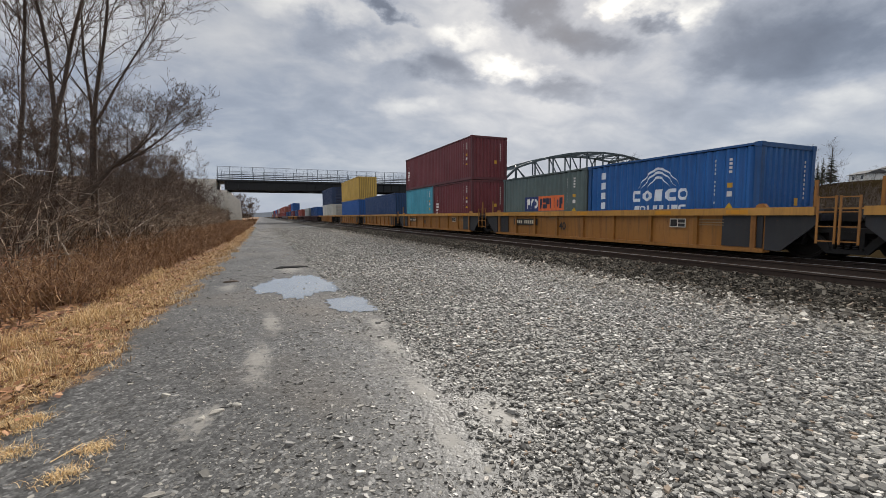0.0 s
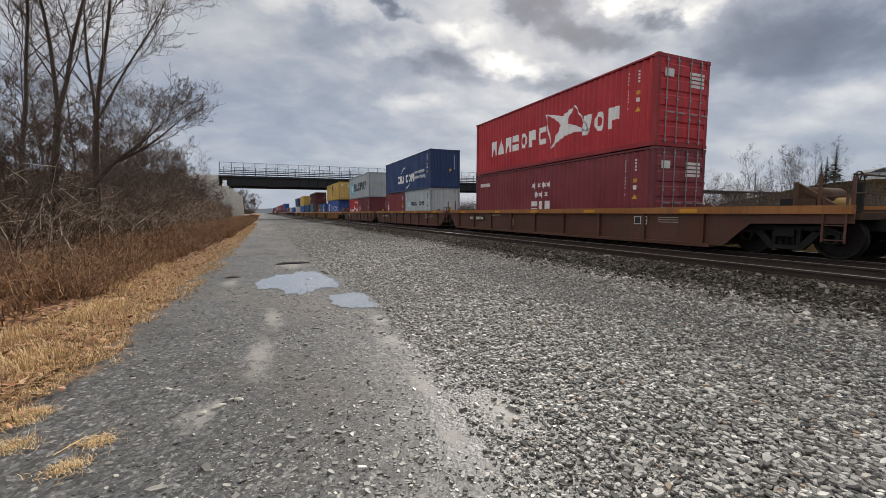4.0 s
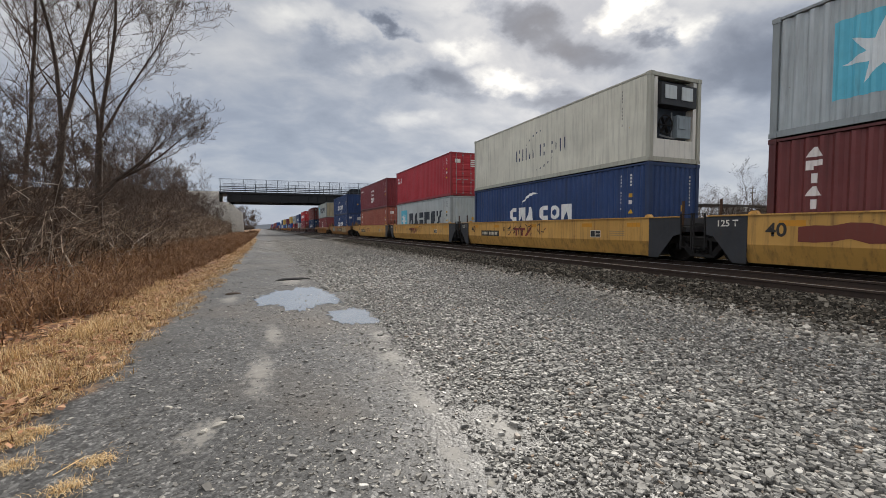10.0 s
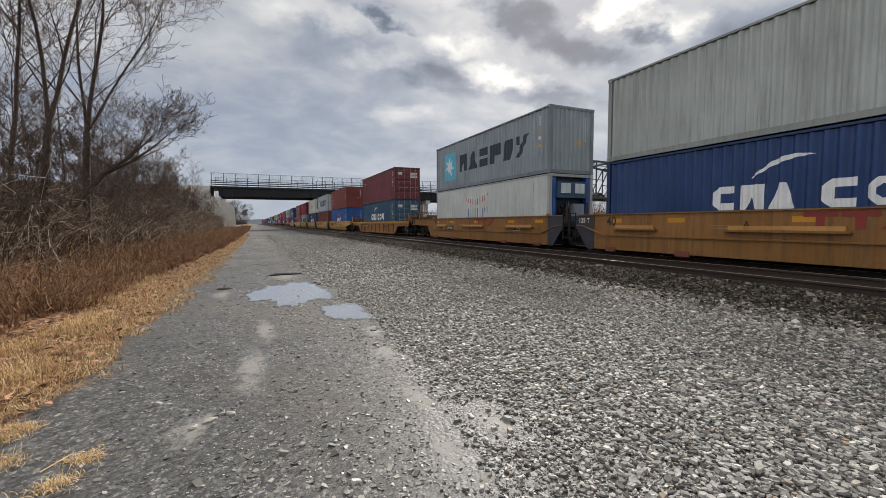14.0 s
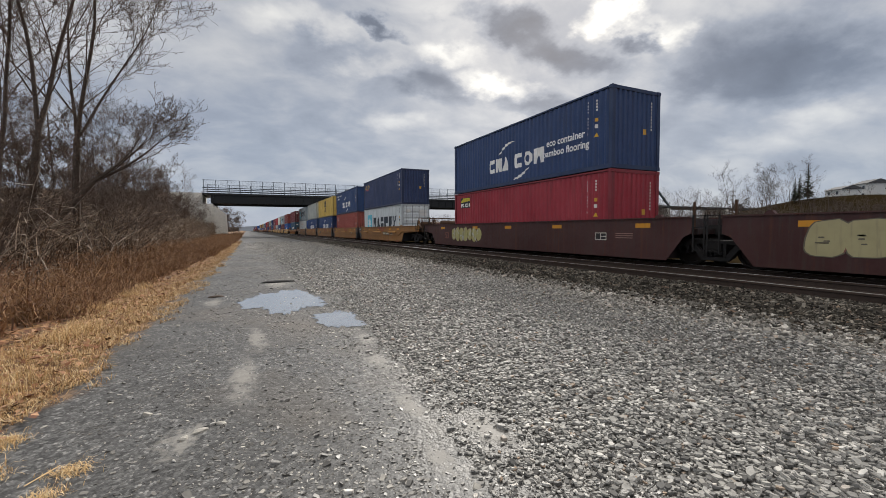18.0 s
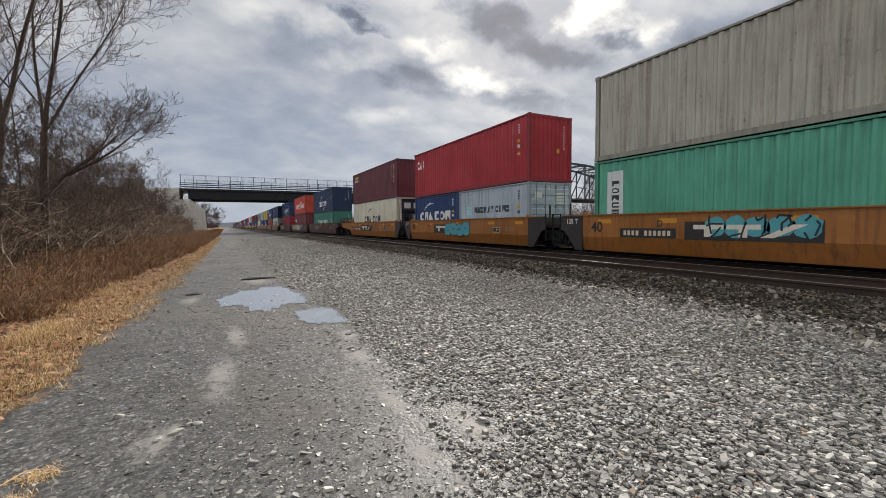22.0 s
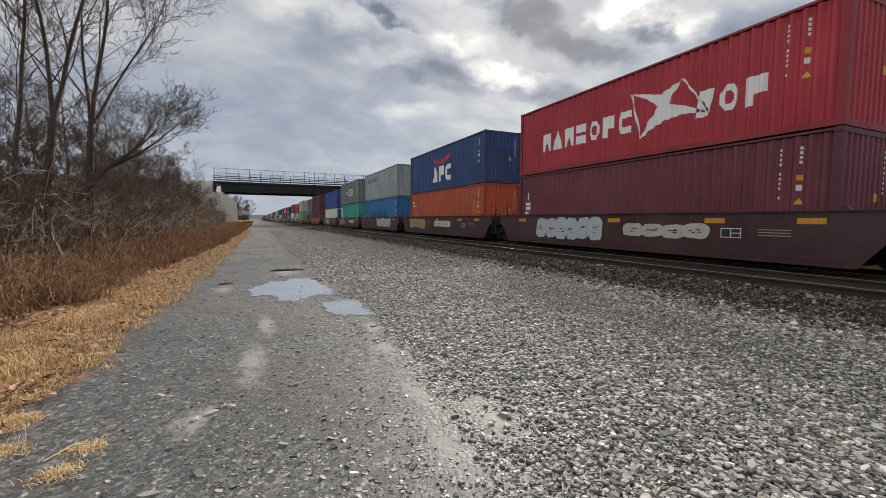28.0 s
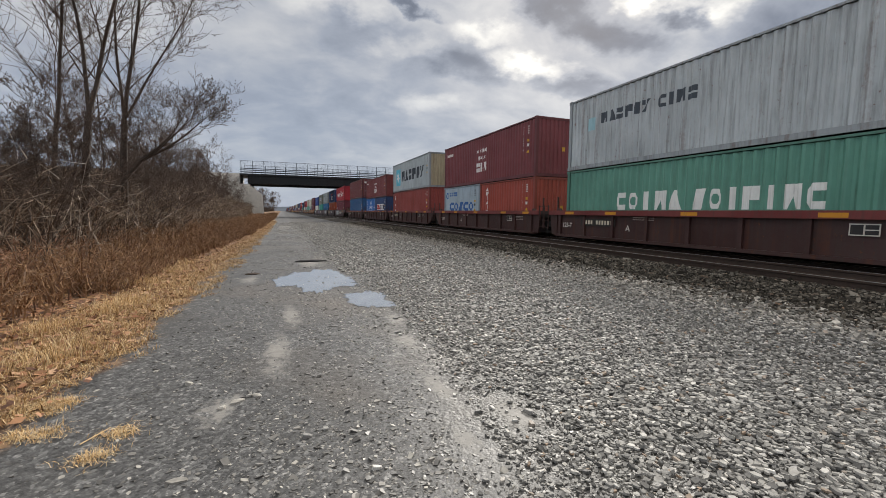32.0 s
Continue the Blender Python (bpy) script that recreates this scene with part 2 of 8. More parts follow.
m_straw = island("dry_straw", [(0.0, lin("b8935f")), (0.4, lin("dcb984")), (0.75, lin("f2dcb0")), (1.0, lin("caa572"))], 0.85)
m_weed = island("brown_weeds", [(0.0, lin("70503f")), (0.35, lin("a07258")), (0.7, lin("c29674")), (1.0, lin("cbb49d"))], 0.9)
m_rusty = island("rusty_grass", [(0.0, lin("5e4434")), (0.4, lin("85603f")), (0.75, lin("a5825c")), (1.0, lin("8a705a"))], 0.9)
m_dead = island("dead_grass", [(0.0, lin("6e4e33")), (0.4, lin("977046")), (0.75, lin("b8925f")), (1.0, lin("806044"))], 0.9)
m_brush = island("brush_stems", [(0.0, lin("342923")), (0.35, lin("62503f")), (0.7, lin("8f7966")), (0.93, lin("b5a490")), (1.0, lin("d6cab8"))], 0.9)
m_bramble = island("pale_canes", [(0.0, lin("6f6257")), (0.5, lin("a19384")), (1.0, lin("c9beb0"))], 0.85)
m_leaf = island("dead_leaves", [(0.0, lin("5d3a26")), (0.4, lin("8b5a38")), (0.75, lin("a87a55")), (1.0, lin("c09a78"))], 0.8)
m_bark = simple("bark", "51463e", 0.9, 0, 14.0, 0.35, 0.6, 0.02)
m_twig = simple("twig_bark", "5a4b41", 0.9, 0, 14.0, 0.3, 0.2)
m_far = simple("far_branches", "4a3e36", 0.95, 0, 3.0, 0.2, 0.0)
# truck and wheel steel, darkened further for the shade under the wagons
m_steel_dark = simple("truck_steel", "151312", 0.75, 0.1, 9.0, 0.4, 0.3)
m_wheel = simple("wheel_steel", "241e1a", 0.6, 0.5, 8.0, 0.35, 0.2)
m_tread = simple("polished_steel", "c4c4c6", 0.36, 1.0, 12.0, 0.08, 0.0)
m_rail = simple("rusty_rail", "40332b", 0.75, 0.2, 12.0, 0.3, 0.3)
m_tie = simple("tie_timber", "3b322a", 0.9, 0, 10.0, 0.35, 0.6, 0.02)
m_plate = simple("tie_plate", "5a4334", 0.8, 0.3, 14.0, 0.3, 0.3)
# concrete paled beyond its own tone to stand in for light on near faces
m_concrete = simple("weathered_concrete", "dad5ca", 0.85, 0, 2.5, 0.22, 0.25, 0.02)
m_girder = simple("dark_girder_paint", "17191b", 0.55, 0.0, 3.0, 0.3, 0.1)
m_fence = simple("galvanised_fence", "5b6268", 0.5, 0.6, 6.0, 0.2, 0.0)
m_truss = simple("grey_green_truss_paint", "4a565a", 0.6, 0.1, 1.0, 0.25, 0.0)
m_grey_metal = simple("grey_metal", "8e9294", 0.45, 0.5, 6.0, 0.2, 0.1)
m_black = simple("black_rubber", "111112", 0.7, 0, 9.0, 0.3, 0.1)
m_wood_pole = simple("pole_timber", "5d5247", 0.9, 0, 6.0, 0.3, 0.4)
m_house = simple("white_siding", "c9c8c4", 0.7, 0, 3.0, 0.08, 0.1)
m_roof = simple("dark_shingles", "4a4b4d", 0.85, 0, 5.0, 0.25, 0.3)
m_conifer = island("conifer_needles", [(0.0, lin("1e2a1c")), (0.5, lin("2c3a28")), (1.0, lin("3d4a34"))], 0.9)
# blue-grey here is distance haze put into the hill colour
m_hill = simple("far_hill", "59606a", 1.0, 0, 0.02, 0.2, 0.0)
m_soil = simple("brown_soil", "5a4636", 0.95, 0, 2.0, 0.35, 0.5, 0.05)
m_rust_steel = simple("rusty_platform_steel", "4b3626", 0.85, 0.1, 5.0, 0.4, 0.3)


def glass_material(h):
    m, n = start_material("dark_glass")
    finish(n, (*lin(h), 1), 0.08, 0.0)
    return m


m_glass = glass_material("1c2126")


def water_material():
    m, n = start_material("puddle_water")
    pos = n.add("ShaderNodeNewGeometry").outputs["Position"]
    a = n.noise(pos, 6.0, 3.0, 0.5)
    finish(n, n.mix(a, (0.34, 0.36, 0.38), (0.42, 0.44, 0.46)), 0.02, 0.55, a, 0.006, 0.003, 1.0)
    return m


m_water = water_material()


WET = ((1.27, 4.35, 0.19, 0.72, 0.10), (1.17, 3.1, 0.15, 0.82, -0.05), (1.06, 2.3, 0.13, 0.5, 0.0), (1.53, 2.5, 0.22, 0.42, 0.3), (-0.05, 4.5, 0.24, 1.1, -0.15), (-0.42, 3.25, 0.2, 0.42, 0.1), (0.1, 6.0, 0.18, 1.1, 0.0), (1.38, 5.3, 0.16, 0.5, 0.2), (-0.62, 9.3, 0.3, 0.8, 0.0), (0.3, 40.0, 1.1, 11.0, 0.0), (0.7, 11.9, 0.6, 1.3, 0.0))


def ground_material():
    """Gravel lot between the verge and the ballast, with smooth wet mud in its ruts; soil and litter outside it."""
    m, n = start_material("gravel_lot")
    pos = n.add("ShaderNodeNewGeometry").outputs["Position"]
    s = n.add("ShaderNodeSeparateXYZ", {0: pos})
    wob = n.noise(pos, 0.9, 5.0, 0.6)
    edge = n.math("ADD", s.outputs[0], n.math("MULTIPLY", n.math("SUBTRACT", wob, 0.5), 1.1))
    cells = n.add("ShaderNodeTexVoronoi", {"Vector": pos, "Scale": 26.0, "Randomness": 1.0})
    lumps = n.add("ShaderNodeTexVoronoi", {"Vector": pos, "Scale": 11.0, "Randomness": 1.0})
    fine = n.add("ShaderNodeTexVoronoi", {"Vector": pos, "Scale": 60.0, "Randomness": 1.0})
    tone = n.add("ShaderNodeSeparateColor", {0: cells.outputs["Color"]}).outputs[0]
    tone1 = n.add("ShaderNodeSeparateColor", {0: lumps.outputs["Color"]}).outputs[0]
    tone2 = n.add("ShaderNodeSeparateColor", {0: fine.outputs["Color"]}).outputs[1]
    gravel = n.ramp(n.math("ADD", n.math("MULTIPLY", tone, 0.7), n.math("MULTIPLY", tone1, 0.3)), [(0.1, lin("1d1c1a")), (0.4, lin("45433f")), (0.7, lin("777570")), (0.92, lin("aaa7a0"))])
    grit = n.ramp(n.math("ADD", n.math("MULTIPLY", tone2, 0.55), n.math("MULTIPLY", tone, 0.45)), [(0.1, lin("2c2c2c")), (0.5, lin("4a4a4a")), (0.8, lin("686867")), (1.0, lin("9b9a97"))])
    where = n.math("DIVIDE", n.math("SUBTRACT", edge, 0.85), 0.9, clamp=True)
    lot = n.mix(where, grit, gravel)
    damp = n.noise(pos, 0.45, 6.0, 0.62)
    lot = n.mix(n.ramp(damp, [(0.42, 0.0), (0.66, 0.6)]), lot, lin("393836"))
    warm = n.noise(pos, 0.22, 4.0, 0.6)
    lot = n.mix(n.ramp(warm, [(0.5, 0.0), (0.7, 0.35)]), lot, lin("8d8070"))
    # shade between the chips, painted as near-black gaps
    gaps = n.ramp(cells.outputs["Distance"], [(0.0, 0.0), (0.75, 1.0)])
    lot = n.mix(n.math("MULTIPLY", n.ramp(gaps, [(0.15, 0.15), (0.8, 0.7)]), where), lot, lin("141210"))
    # wet mud in the ruts: pale silt, lightened further as painted sky sheen
    jig = n.add("ShaderNodeTexNoise", {"Vector": pos, "Scale": 7.5, "Detail": 6.0, "Roughness": 0.72}).outputs["Color"]
    jig = n.add("ShaderNodeVectorMath", {0: n.add("ShaderNodeVectorMath", {0: jig, 1: (0.5, 0.5, 0.5)}, operation="SUBTRACT").outputs[0], 1: (0.42, 0.6, 0.0)}, operation="MULTIPLY").outputs[0]
    moved = n.add("ShaderNodeVectorMath", {0: pos, 1: jig}, operation="ADD").outputs[0]
    wet = None
    for cx, cy, rx, ry, turn in WET:
        local = n.add("ShaderNodeVectorMath", {0: moved, 1: (cx, cy, 0)}, operation="SUBTRACT").outputs[0]
        local = n.add("ShaderNodeMapping", {"Vector": local, "Rotation": (0, 0, -turn), "Scale": (1 / rx, 1 / ry, 0.0)}).outputs[0]
        inside = n.math("SUBTRACT", 0.98, n.add("ShaderNodeVectorMath", {0: local}, operation="LENGTH").outputs["Value"], True)
        wet = inside if wet is None else n.math("MAXIMUM", wet, inside)
    patchy = n.noise(pos, 2.2, 6.0, 0.7)
    wet = n.math("SUBTRACT", wet, n.math("ADD", n.math("MULTIPLY", tone, 0.35), n.math("MULTIPLY", n.ramp(patchy, [(0.35, 0.0), (0.7, 1.0)]), 0.5)))
    wet = n.math("MULTIPLY", wet, 3.0, True)
    mud_and_sheen = n.mix(n.noise(pos, 14.0, 5.0, 0.65), lin("777570"), lin("a09d97"))
    lot = n.mix(n.math("MULTIPLY", wet, 0.66), lot, mud_and_sheen)
    litter = n.add("ShaderNodeTexVoronoi", {"Vector": pos, "Scale": 14.0})
    lt = n.add("ShaderNodeSeparateColor", {0: litter.outputs["Color"]}).outputs[0]
    soil = n.ramp(lt, [(0.0, lin("3d2c20")), (0.4, lin("5c432f")), (0.75, lin("7f6043")), (1.0, lin("a07c54"))])
    along = n.math("MULTIPLY", n.math("DIVIDE", n.math("SUBTRACT", s.outputs[1], 4.0), 28.0, clamp=True), 0.65)
    verge = n.math("MULTIPLY", n.math("SUBTRACT", n.math("ADD", -1.42, along), edge), 4.0, clamp=True)
    beyond = n.math("MULTIPLY", n.math("SUBTRACT", s.outputs[0], 16.5), 1.0, clamp=True)
    field = n.mix(n.noise(pos, 0.3, 5.0), lin("1f1911"), lin("332b1c"))
    colour = n.mix(beyond, n.mix(verge, lot, soil), field)
    height = n.math("ADD", n.math("MULTIPLY", gaps, -0.6), n.math("MULTIPLY", fine.outputs["Distance"], -0.4))
    height = n.math("ADD", n.math("MULTIPLY", height, n.math("ADD", 0.12, n.math("MULTIPLY", where, 0.7))), n.math("MULTIPLY", n.noise(pos, 38.0, 4.0, 0.65), 0.25))
    flatter = n.math("MULTIPLY", height, n.math("SUBTRACT", 1.0, n.math("MULTIPLY", wet, 0.9)))
    rough = n.math("SUBTRACT", n.ramp(damp, [(0.40, 0.60), (0.66, 0.45)]), n.math("MULTIPLY", wet, -0.16))
    rough = n.math("ADD", rough, n.math("MULTIPLY", n.math("ADD", beyond, verge), 0.5), True)
    finish(n, colour, rough, 0.0, flatter, 0.9, 0.018, n.math("MULTIPLY", n.math("SUBTRACT", 1.0, beyond), 0.3))
    return m


def ballast_material():
    m, n = start_material("ballast")
    pos = n.add("ShaderNodeNewGeometry").outputs["Position"]
    cells = n.add("ShaderNodeTexVoronoi", {"Vector": pos, "Scale": 17.0})
    tone = n.add("ShaderNodeSeparateColor", {0: cells.outputs["Color"]}).outputs[0]
    # stone tones lowered, and gaps near black, for shade under the train
    stone = n.ramp(tone, [(0.0, lin("1f1d1b")), (0.5, lin("3a3733")), (0.85, lin("57534d")), (1.0, lin("7c766d"))])
    gaps = n.ramp(cells.outputs["Distance"], [(0.35, 0.0), (0.9, 0.85)])
    finish(n, n.mix(gaps, stone, lin("151311")), 0.85, 0.0, n.math("MULTIPLY", cells.outputs["Distance"], -1.0), 0.9, 0.04, 0.12)
    return m


m_ground, m_ballast = ground_material(), ballast_material()


# ---------------------------------------------------------------- building blocks
def box(bm, x0, x1, y0, y1, z0, z1):
    v = [bm.verts.new(p) for p in ((x0, y0, z0), (x1, y0, z0), (x1, y1, z0), (x0, y1, z0), (x0, y0, z1), (x1, y0, z1), (x1, y1, z1), (x0, y1, z1))]
    for f in ((3, 2, 1, 0), (4, 5, 6, 7), (0, 1, 5, 4), (1, 2, 6, 5), (2, 3, 7, 6), (3, 0, 4, 7)):
        bm.faces.new([v[i] for i in f])
    return v


def prism(bm, outline, x0, x1):
    """An outline in (y, z), extruded from x0 to x1."""
    a = [bm.verts.new((x0, y, z)) for y, z in outline]
    b = [bm.verts.new((x1, y, z)) for y, z in outline]
    k = len(outline)
    bm.faces.new(a)
    bm.faces.new(b[::-1])
    for i in range(k):
        bm.faces.new((a[i], b[i], b[(i + 1) % k], a[(i + 1) % k]))


def extrude_y(bm, outline, y0, y1):
    """An outline in (x, z), extruded from y0 to y1."""
    a = [bm.verts.new((x, y0, z)) for x, z in outline]
    b = [bm.verts.new((x, y1, z)) for x, z in outline]
    k = len(outline)
    bm.faces.new(a)
    bm.faces.new(b[::-1])
    for i in range(k):
        bm.faces.new((a[i], b[i], b[(i + 1) % k], a[(i + 1) % k]))


def tube(bm, p, q, r0, r1=None, n=8, caps=True):
    p, q = Vector(p), Vector(q)
    r1 = r0 if r1 is None else r1
    d = (q - p).normalized()
    a = d.orthogonal().normalized()
    b = d.cross(a)
    rings = []
    for c, r in ((p, r0), (q, r1)):
        rings.append([bm.verts.new(c + (a * math.cos(2 * math.pi * i / n) + b * math.sin(2 * math.pi * i / n)) * r) for i in range(n)])
    for i in range(n):
        f = bm.faces.new((rings[0][i], rings[0][(i + 1) % n], rings[1][(i + 1) % n], rings[1][i]))
        f.smooth = n > 6
    if caps:
        bm.faces.new(rings[0][::-1])
        bm.faces.new(rings[1])


def beam(bm, p, q, wide, high):
    """A square bar from p to q."""
    p, q = Vector(p), Vector(q)
    d = (q - p).normalized()
    side = d.cross(Vector((0, 0, 1)))
    side = Vector((1, 0, 0)) if side.length < 0.01 else side.normalized()
    top = side.cross(d)
    v = []
    for c in (p, q):
        for s, t in ((-1, -1), (1, -1), (1, 1), (-1, 1)):
            v.append(bm.verts.new(c + side * s * wide / 2 + top * t * high / 2))
    for f in ((3, 2, 1, 0), (4, 5, 6, 7), (0, 1, 5, 4), (1, 2, 6, 5), (2, 3, 7, 6), (3, 0, 4, 7)):
        bm.faces.new([v[i] for i in f])


def mesh_of(bm, name):
    bmesh.ops.recalc_face_normals(bm, faces=bm.faces)
    me = bpy.data.meshes.new(name)
    bm.to_mesh(me)
    bm.free()
    return me


def put(name, me, material, parent=None, at=(0, 0, 0), label="", turn=0.0):
    """An object on a mesh that may be shared; the material sits on the object."""
    if not me.materials:
        me.materials.append(material)
    ob = new(name, me)
    ob.material_slots[0].link = "OBJECT"
    ob.material_slots[0].material = material
    ob.location = at
    if turn:
        ob.rotation_euler = (0, 0, turn)
    if parent is not None:
        ob.parent = parent
    if label:
        tagged(ob, label)
    return ob


def part(name, bm, material, parent, label="", at=(0, 0, 0)):
    return put(name, mesh_of(bm, name), material, parent, at, label)


shared = {}


def kept(key, builder):
    """A mesh that is built once and shared."""
    if key not in shared:
        bm = bmesh.new()
        builder(bm)
        shared[key] = mesh_of(bm, str(key[0]))
    return shared[key]


def boxed(*d):
    """A shared box of the given extents."""
    return kept(("box", *d), lambda bm: box(bm, *d))


def empty_at(name, x, y, z, label, category, group="", kind=""):
    e = new(name)
    e.empty_display_size = 0.3
    e.location = (x, y, z)
    return tagged(e, label, category, group, kind)


def raw_mesh(name, verts, faces, material, sides):
    """A large mesh straight from arrays; every face has the same number of sides."""
    me = bpy.data.meshes.new(name)
    me.vertices.add(len(verts))
    me.vertices.foreach_set("co", np.asarray(verts, dtype=np.float32).ravel())
    me.loops.add(len(faces) * sides)
    me.loops.foreach_set("vertex_index", np.asarray(faces, dtype=np.int32).ravel())
    me.polygons.add(len(faces))
    me.polygons.foreach_set("loop_start", np.arange(0, len(faces) * sides, sides, dtype=np.int32))
    me.polygons.foreach_set("use_smooth", np.zeros(len(faces), dtype=bool))
    me.update(calc_edges=True)
    me.validate()
    me.materials.append(material)
    return me


rng = np.random.default_rng(7)

# ---------------------------------------------------------------- ground, track, puddles
RAIL_Z = 0.32           # top of the rails over the lot
TRAIN_X = 12.89         # centre line of the train's track
NEAR_X = 10.09          # centre line of the empty track


def lot_height(x, y):
    h = 0.0
    if x < -2.5:
        h += min(0.5, (-2.5 - x) * 0.06)
    if 62 < x < 500:
        s = min(1.0, (x - 62) / 34)
        h += (7.0 * s * s * (3 - 2 * s) + 0.055 * min(74, max(0, x - 96))) * math.exp(-((y - 36 - 0.4 * max(0, min(x, 180) - 96)) / 26) ** 2)
    return h


def build_ground():
    xs = sorted(set([-2500, -600, -150, -60, -30] + [round(-20 + 0.6 * i, 2) for i in range(50)] + [12, 14, 16.5, 20, 30] + [60 + 4 * i for i in range(32)] + [200, 240, 600, 2500]))
    ys = sorted(set([-2500, -600, -150, -60, -25, -10] + [round(-4 + 0.6 * i, 2) for i in range(110)] + [66, 70, 75, 80, 85, 90, 95, 100, 110, 120, 150, 220, 350, 600, 1200, 2600]))
    bm = bmesh.new()
    grid = [[bm.verts.new((x, y, lot_height(x, y))) for y in ys] for x in xs]
    for i in range(len(xs) - 1):
        for j in range(len(ys) - 1):
            bm.faces.new((grid[i][j], grid[i + 1][j], grid[i + 1][j + 1], grid[i][j + 1])).smooth = True
    g = part("ground", bm, m_ground, None)
    return tagged(g, "wet grey gravel lot with brown litter beside it", "ground", kind="structure")


ground = build_ground()


def build_ballast():
    bm = bmesh.new()
    extrude_y(bm, [(6.25, -0.05), (6.9, 0.012), (7.3, 0.04), (8.55, 0.14), (15.0, 0.14), (16.5, -0.05)], -60, 900)
    b = part("ballast_bed", bm, m_ballast, None)
    return tagged(b, "grey crushed-stone bed under two railway tracks, darkened for shade", "ballast", kind="structure")


ballast = build_ballast()


def rail_outline(cx):
    half = [(0.076, 0.0), (0.076, 0.012), (0.012, 0.035), (0.009, 0.125), (0.037, 0.14), (0.037, 0.172), (0.030, 0.178)]
    return [(cx + a, RAIL_Z - 0.178 + z) for a, z in half] + [(cx - a, RAIL_Z - 0.178 + z) for a, z in reversed(half)]


def build_track(cx, name, label, singles):
    t = empty_at(name, 0, 0, 0, label, "railway track", kind="structure")
    for s in (-0.7525, 0.7525):
        bm = bmesh.new()
        extrude_y(bm, rail_outline(cx + s), -60, 900)
        part("rail", bm, m_rail, t, "rust-brown steel rail")
        bm = bmesh.new()
        box(bm, cx + s - 0.027, cx + s + 0.027, -60, 900, RAIL_Z - 0.002, RAIL_Z + 0.003)
        part("running_band", bm, m_tread, t, "bright polished running band")
    tie = boxed(-1.3, 1.3, -0.115, 0.115, -0.17, 0.0)
    plate = boxed(-0.19, 0.19, -0.09, 0.09, 0.0, 0.022)
    count = int(52 / 0.5) if singles else 0
    for i in range(count):
        y = -3 + 0.5 * i
        o = put("tie", tie, m_tie, t, (cx + random.uniform(-0.03, 0.03), y + random.uniform(-0.02, 0.02), RAIL_Z - 0.198), turn=random.uniform(-0.01, 0.01))
        if i < 34:
            for s in (-0.7525, 0.7525):
                put("tie_plate", plate, m_plate, t, (cx + s, y, RAIL_Z - 0.199))
    bm = bmesh.new()
    y = -3 + 0.5 * count if singles else -40
    while y < 260:
        box(bm, cx - 1.3, cx + 1.3, y - 0.115, y + 0.115, RAIL_Z - 0.36, RAIL_Z - 0.198)
        y += 0.5
    tagged(part("ties_beyond", bm, m_tie, t, "row of weathered timber ties"), kind="stuff")
    return t


near_track = build_track(NEAR_X, "railway_track", "empty railway track with rusty rails on timber ties", True)
far_track = build_track(TRAIN_X, "railway_track", "railway track under the passing freight train", False)


def blob(cx, cy, rx, ry, z, seed, turn=0.0, n=44, rough=0.22):
    """An uneven flat patch."""
    r = random.Random(seed)
    ph = [(r.uniform(0, 6.28), r.uniform(0.4, 1.0)) for _ in range(5)]
    bm = bmesh.new()
    ring = []
    for i in range(n):
        a = 2 * math.pi * i / n
        k = 1 + rough * sum(wt * math.sin((j + 2) * a + p) + 0.4 * wt * math.sin((3 * j + 9) * a + 2 * p) for j, (p, wt) in enumerate(ph)) / 2 + r.uniform(-0.09, 0.09)
        x, y = rx * k * math.cos(a), ry * k * math.sin(a)
        ring.append(bm.verts.new((cx + x * math.cos(turn) - y * math.sin(turn), cy + x * math.sin(turn) + y * math.cos(turn), z)))
    c = bm.verts.new((cx, cy, z))
    for i in range(n):
        bm.faces.new((ring[i], ring[(i + 1) % n], c))
    return bm


for cx, cy, rx, ry, turn, seed in ((0.66, 9.0, 0.70, 1.42, 0.05, 1), (1.30, 6.72, 0.36, 0.62, -0.1, 5)):
    tagged(part("puddle", blob(cx, cy, rx, ry, 0.006, seed, turn, 190, 0.20), m_water, None), "shallow rain puddle reflecting the cloudy sky", "puddle", "puddles on the gravel lot", "structure")


# ---------------------------------------------------------------- loose stones
def stone_shape(seed):
    """A flat angular chip: an uneven six-sided plate with a tilted top."""
    r = np.random.default_rng(seed)
    a = np.arange(6) * math.pi / 3 + r.uniform(-0.38, 0.38, 6)
    rad = r.uniform(0.42, 0.58, 6)
    out = np.stack([np.cos(a) * rad, np.sin(a) * rad * 0.72], -1)
    slope = r.normal(0, 0.16, 2)
    top = out * r.uniform(0.78, 0.94, (6, 1))
    v = np.concatenate([np.column_stack([out, np.full(6, -0.05)]), np.column_stack([top, 0.26 + top @ slope + r.normal(0, 0.015, 6)])])
    f = np.array([(i, (i + 1) % 6, 6 + (i + 1) % 6, 6 + i) for i in range(6)] + [(6, 7, 8, 9), (6, 9, 10, 11)])
    return v, f


def chip_shape(seed):
    """A cheaper four-sided chip for small and far stones."""
    r = np.random.default_rng(seed)
    out = np.array([(-0.5, -0.3), (0.42, -0.36), (0.52, 0.3), (-0.4, 0.36)]) + r.normal(0, 0.09, (4, 2))
    top = out * r.uniform(0.72, 0.95, (4, 1))
    v = np.concatenate([np.column_stack([out, np.full(4, -0.05)]), np.column_stack([top, 0.27 + top @ r.normal(0, 0.2, 2)])])
    return v, np.array([(0, 1, 5, 4), (1, 2, 6, 5), (2, 3, 7, 6), (3, 0, 4, 7), (4, 5, 6, 7)])


STONES = [stone_shape(100 + i) for i in range(12)]
CHIPS = [chip_shape(300 + i) for i in range(12)]


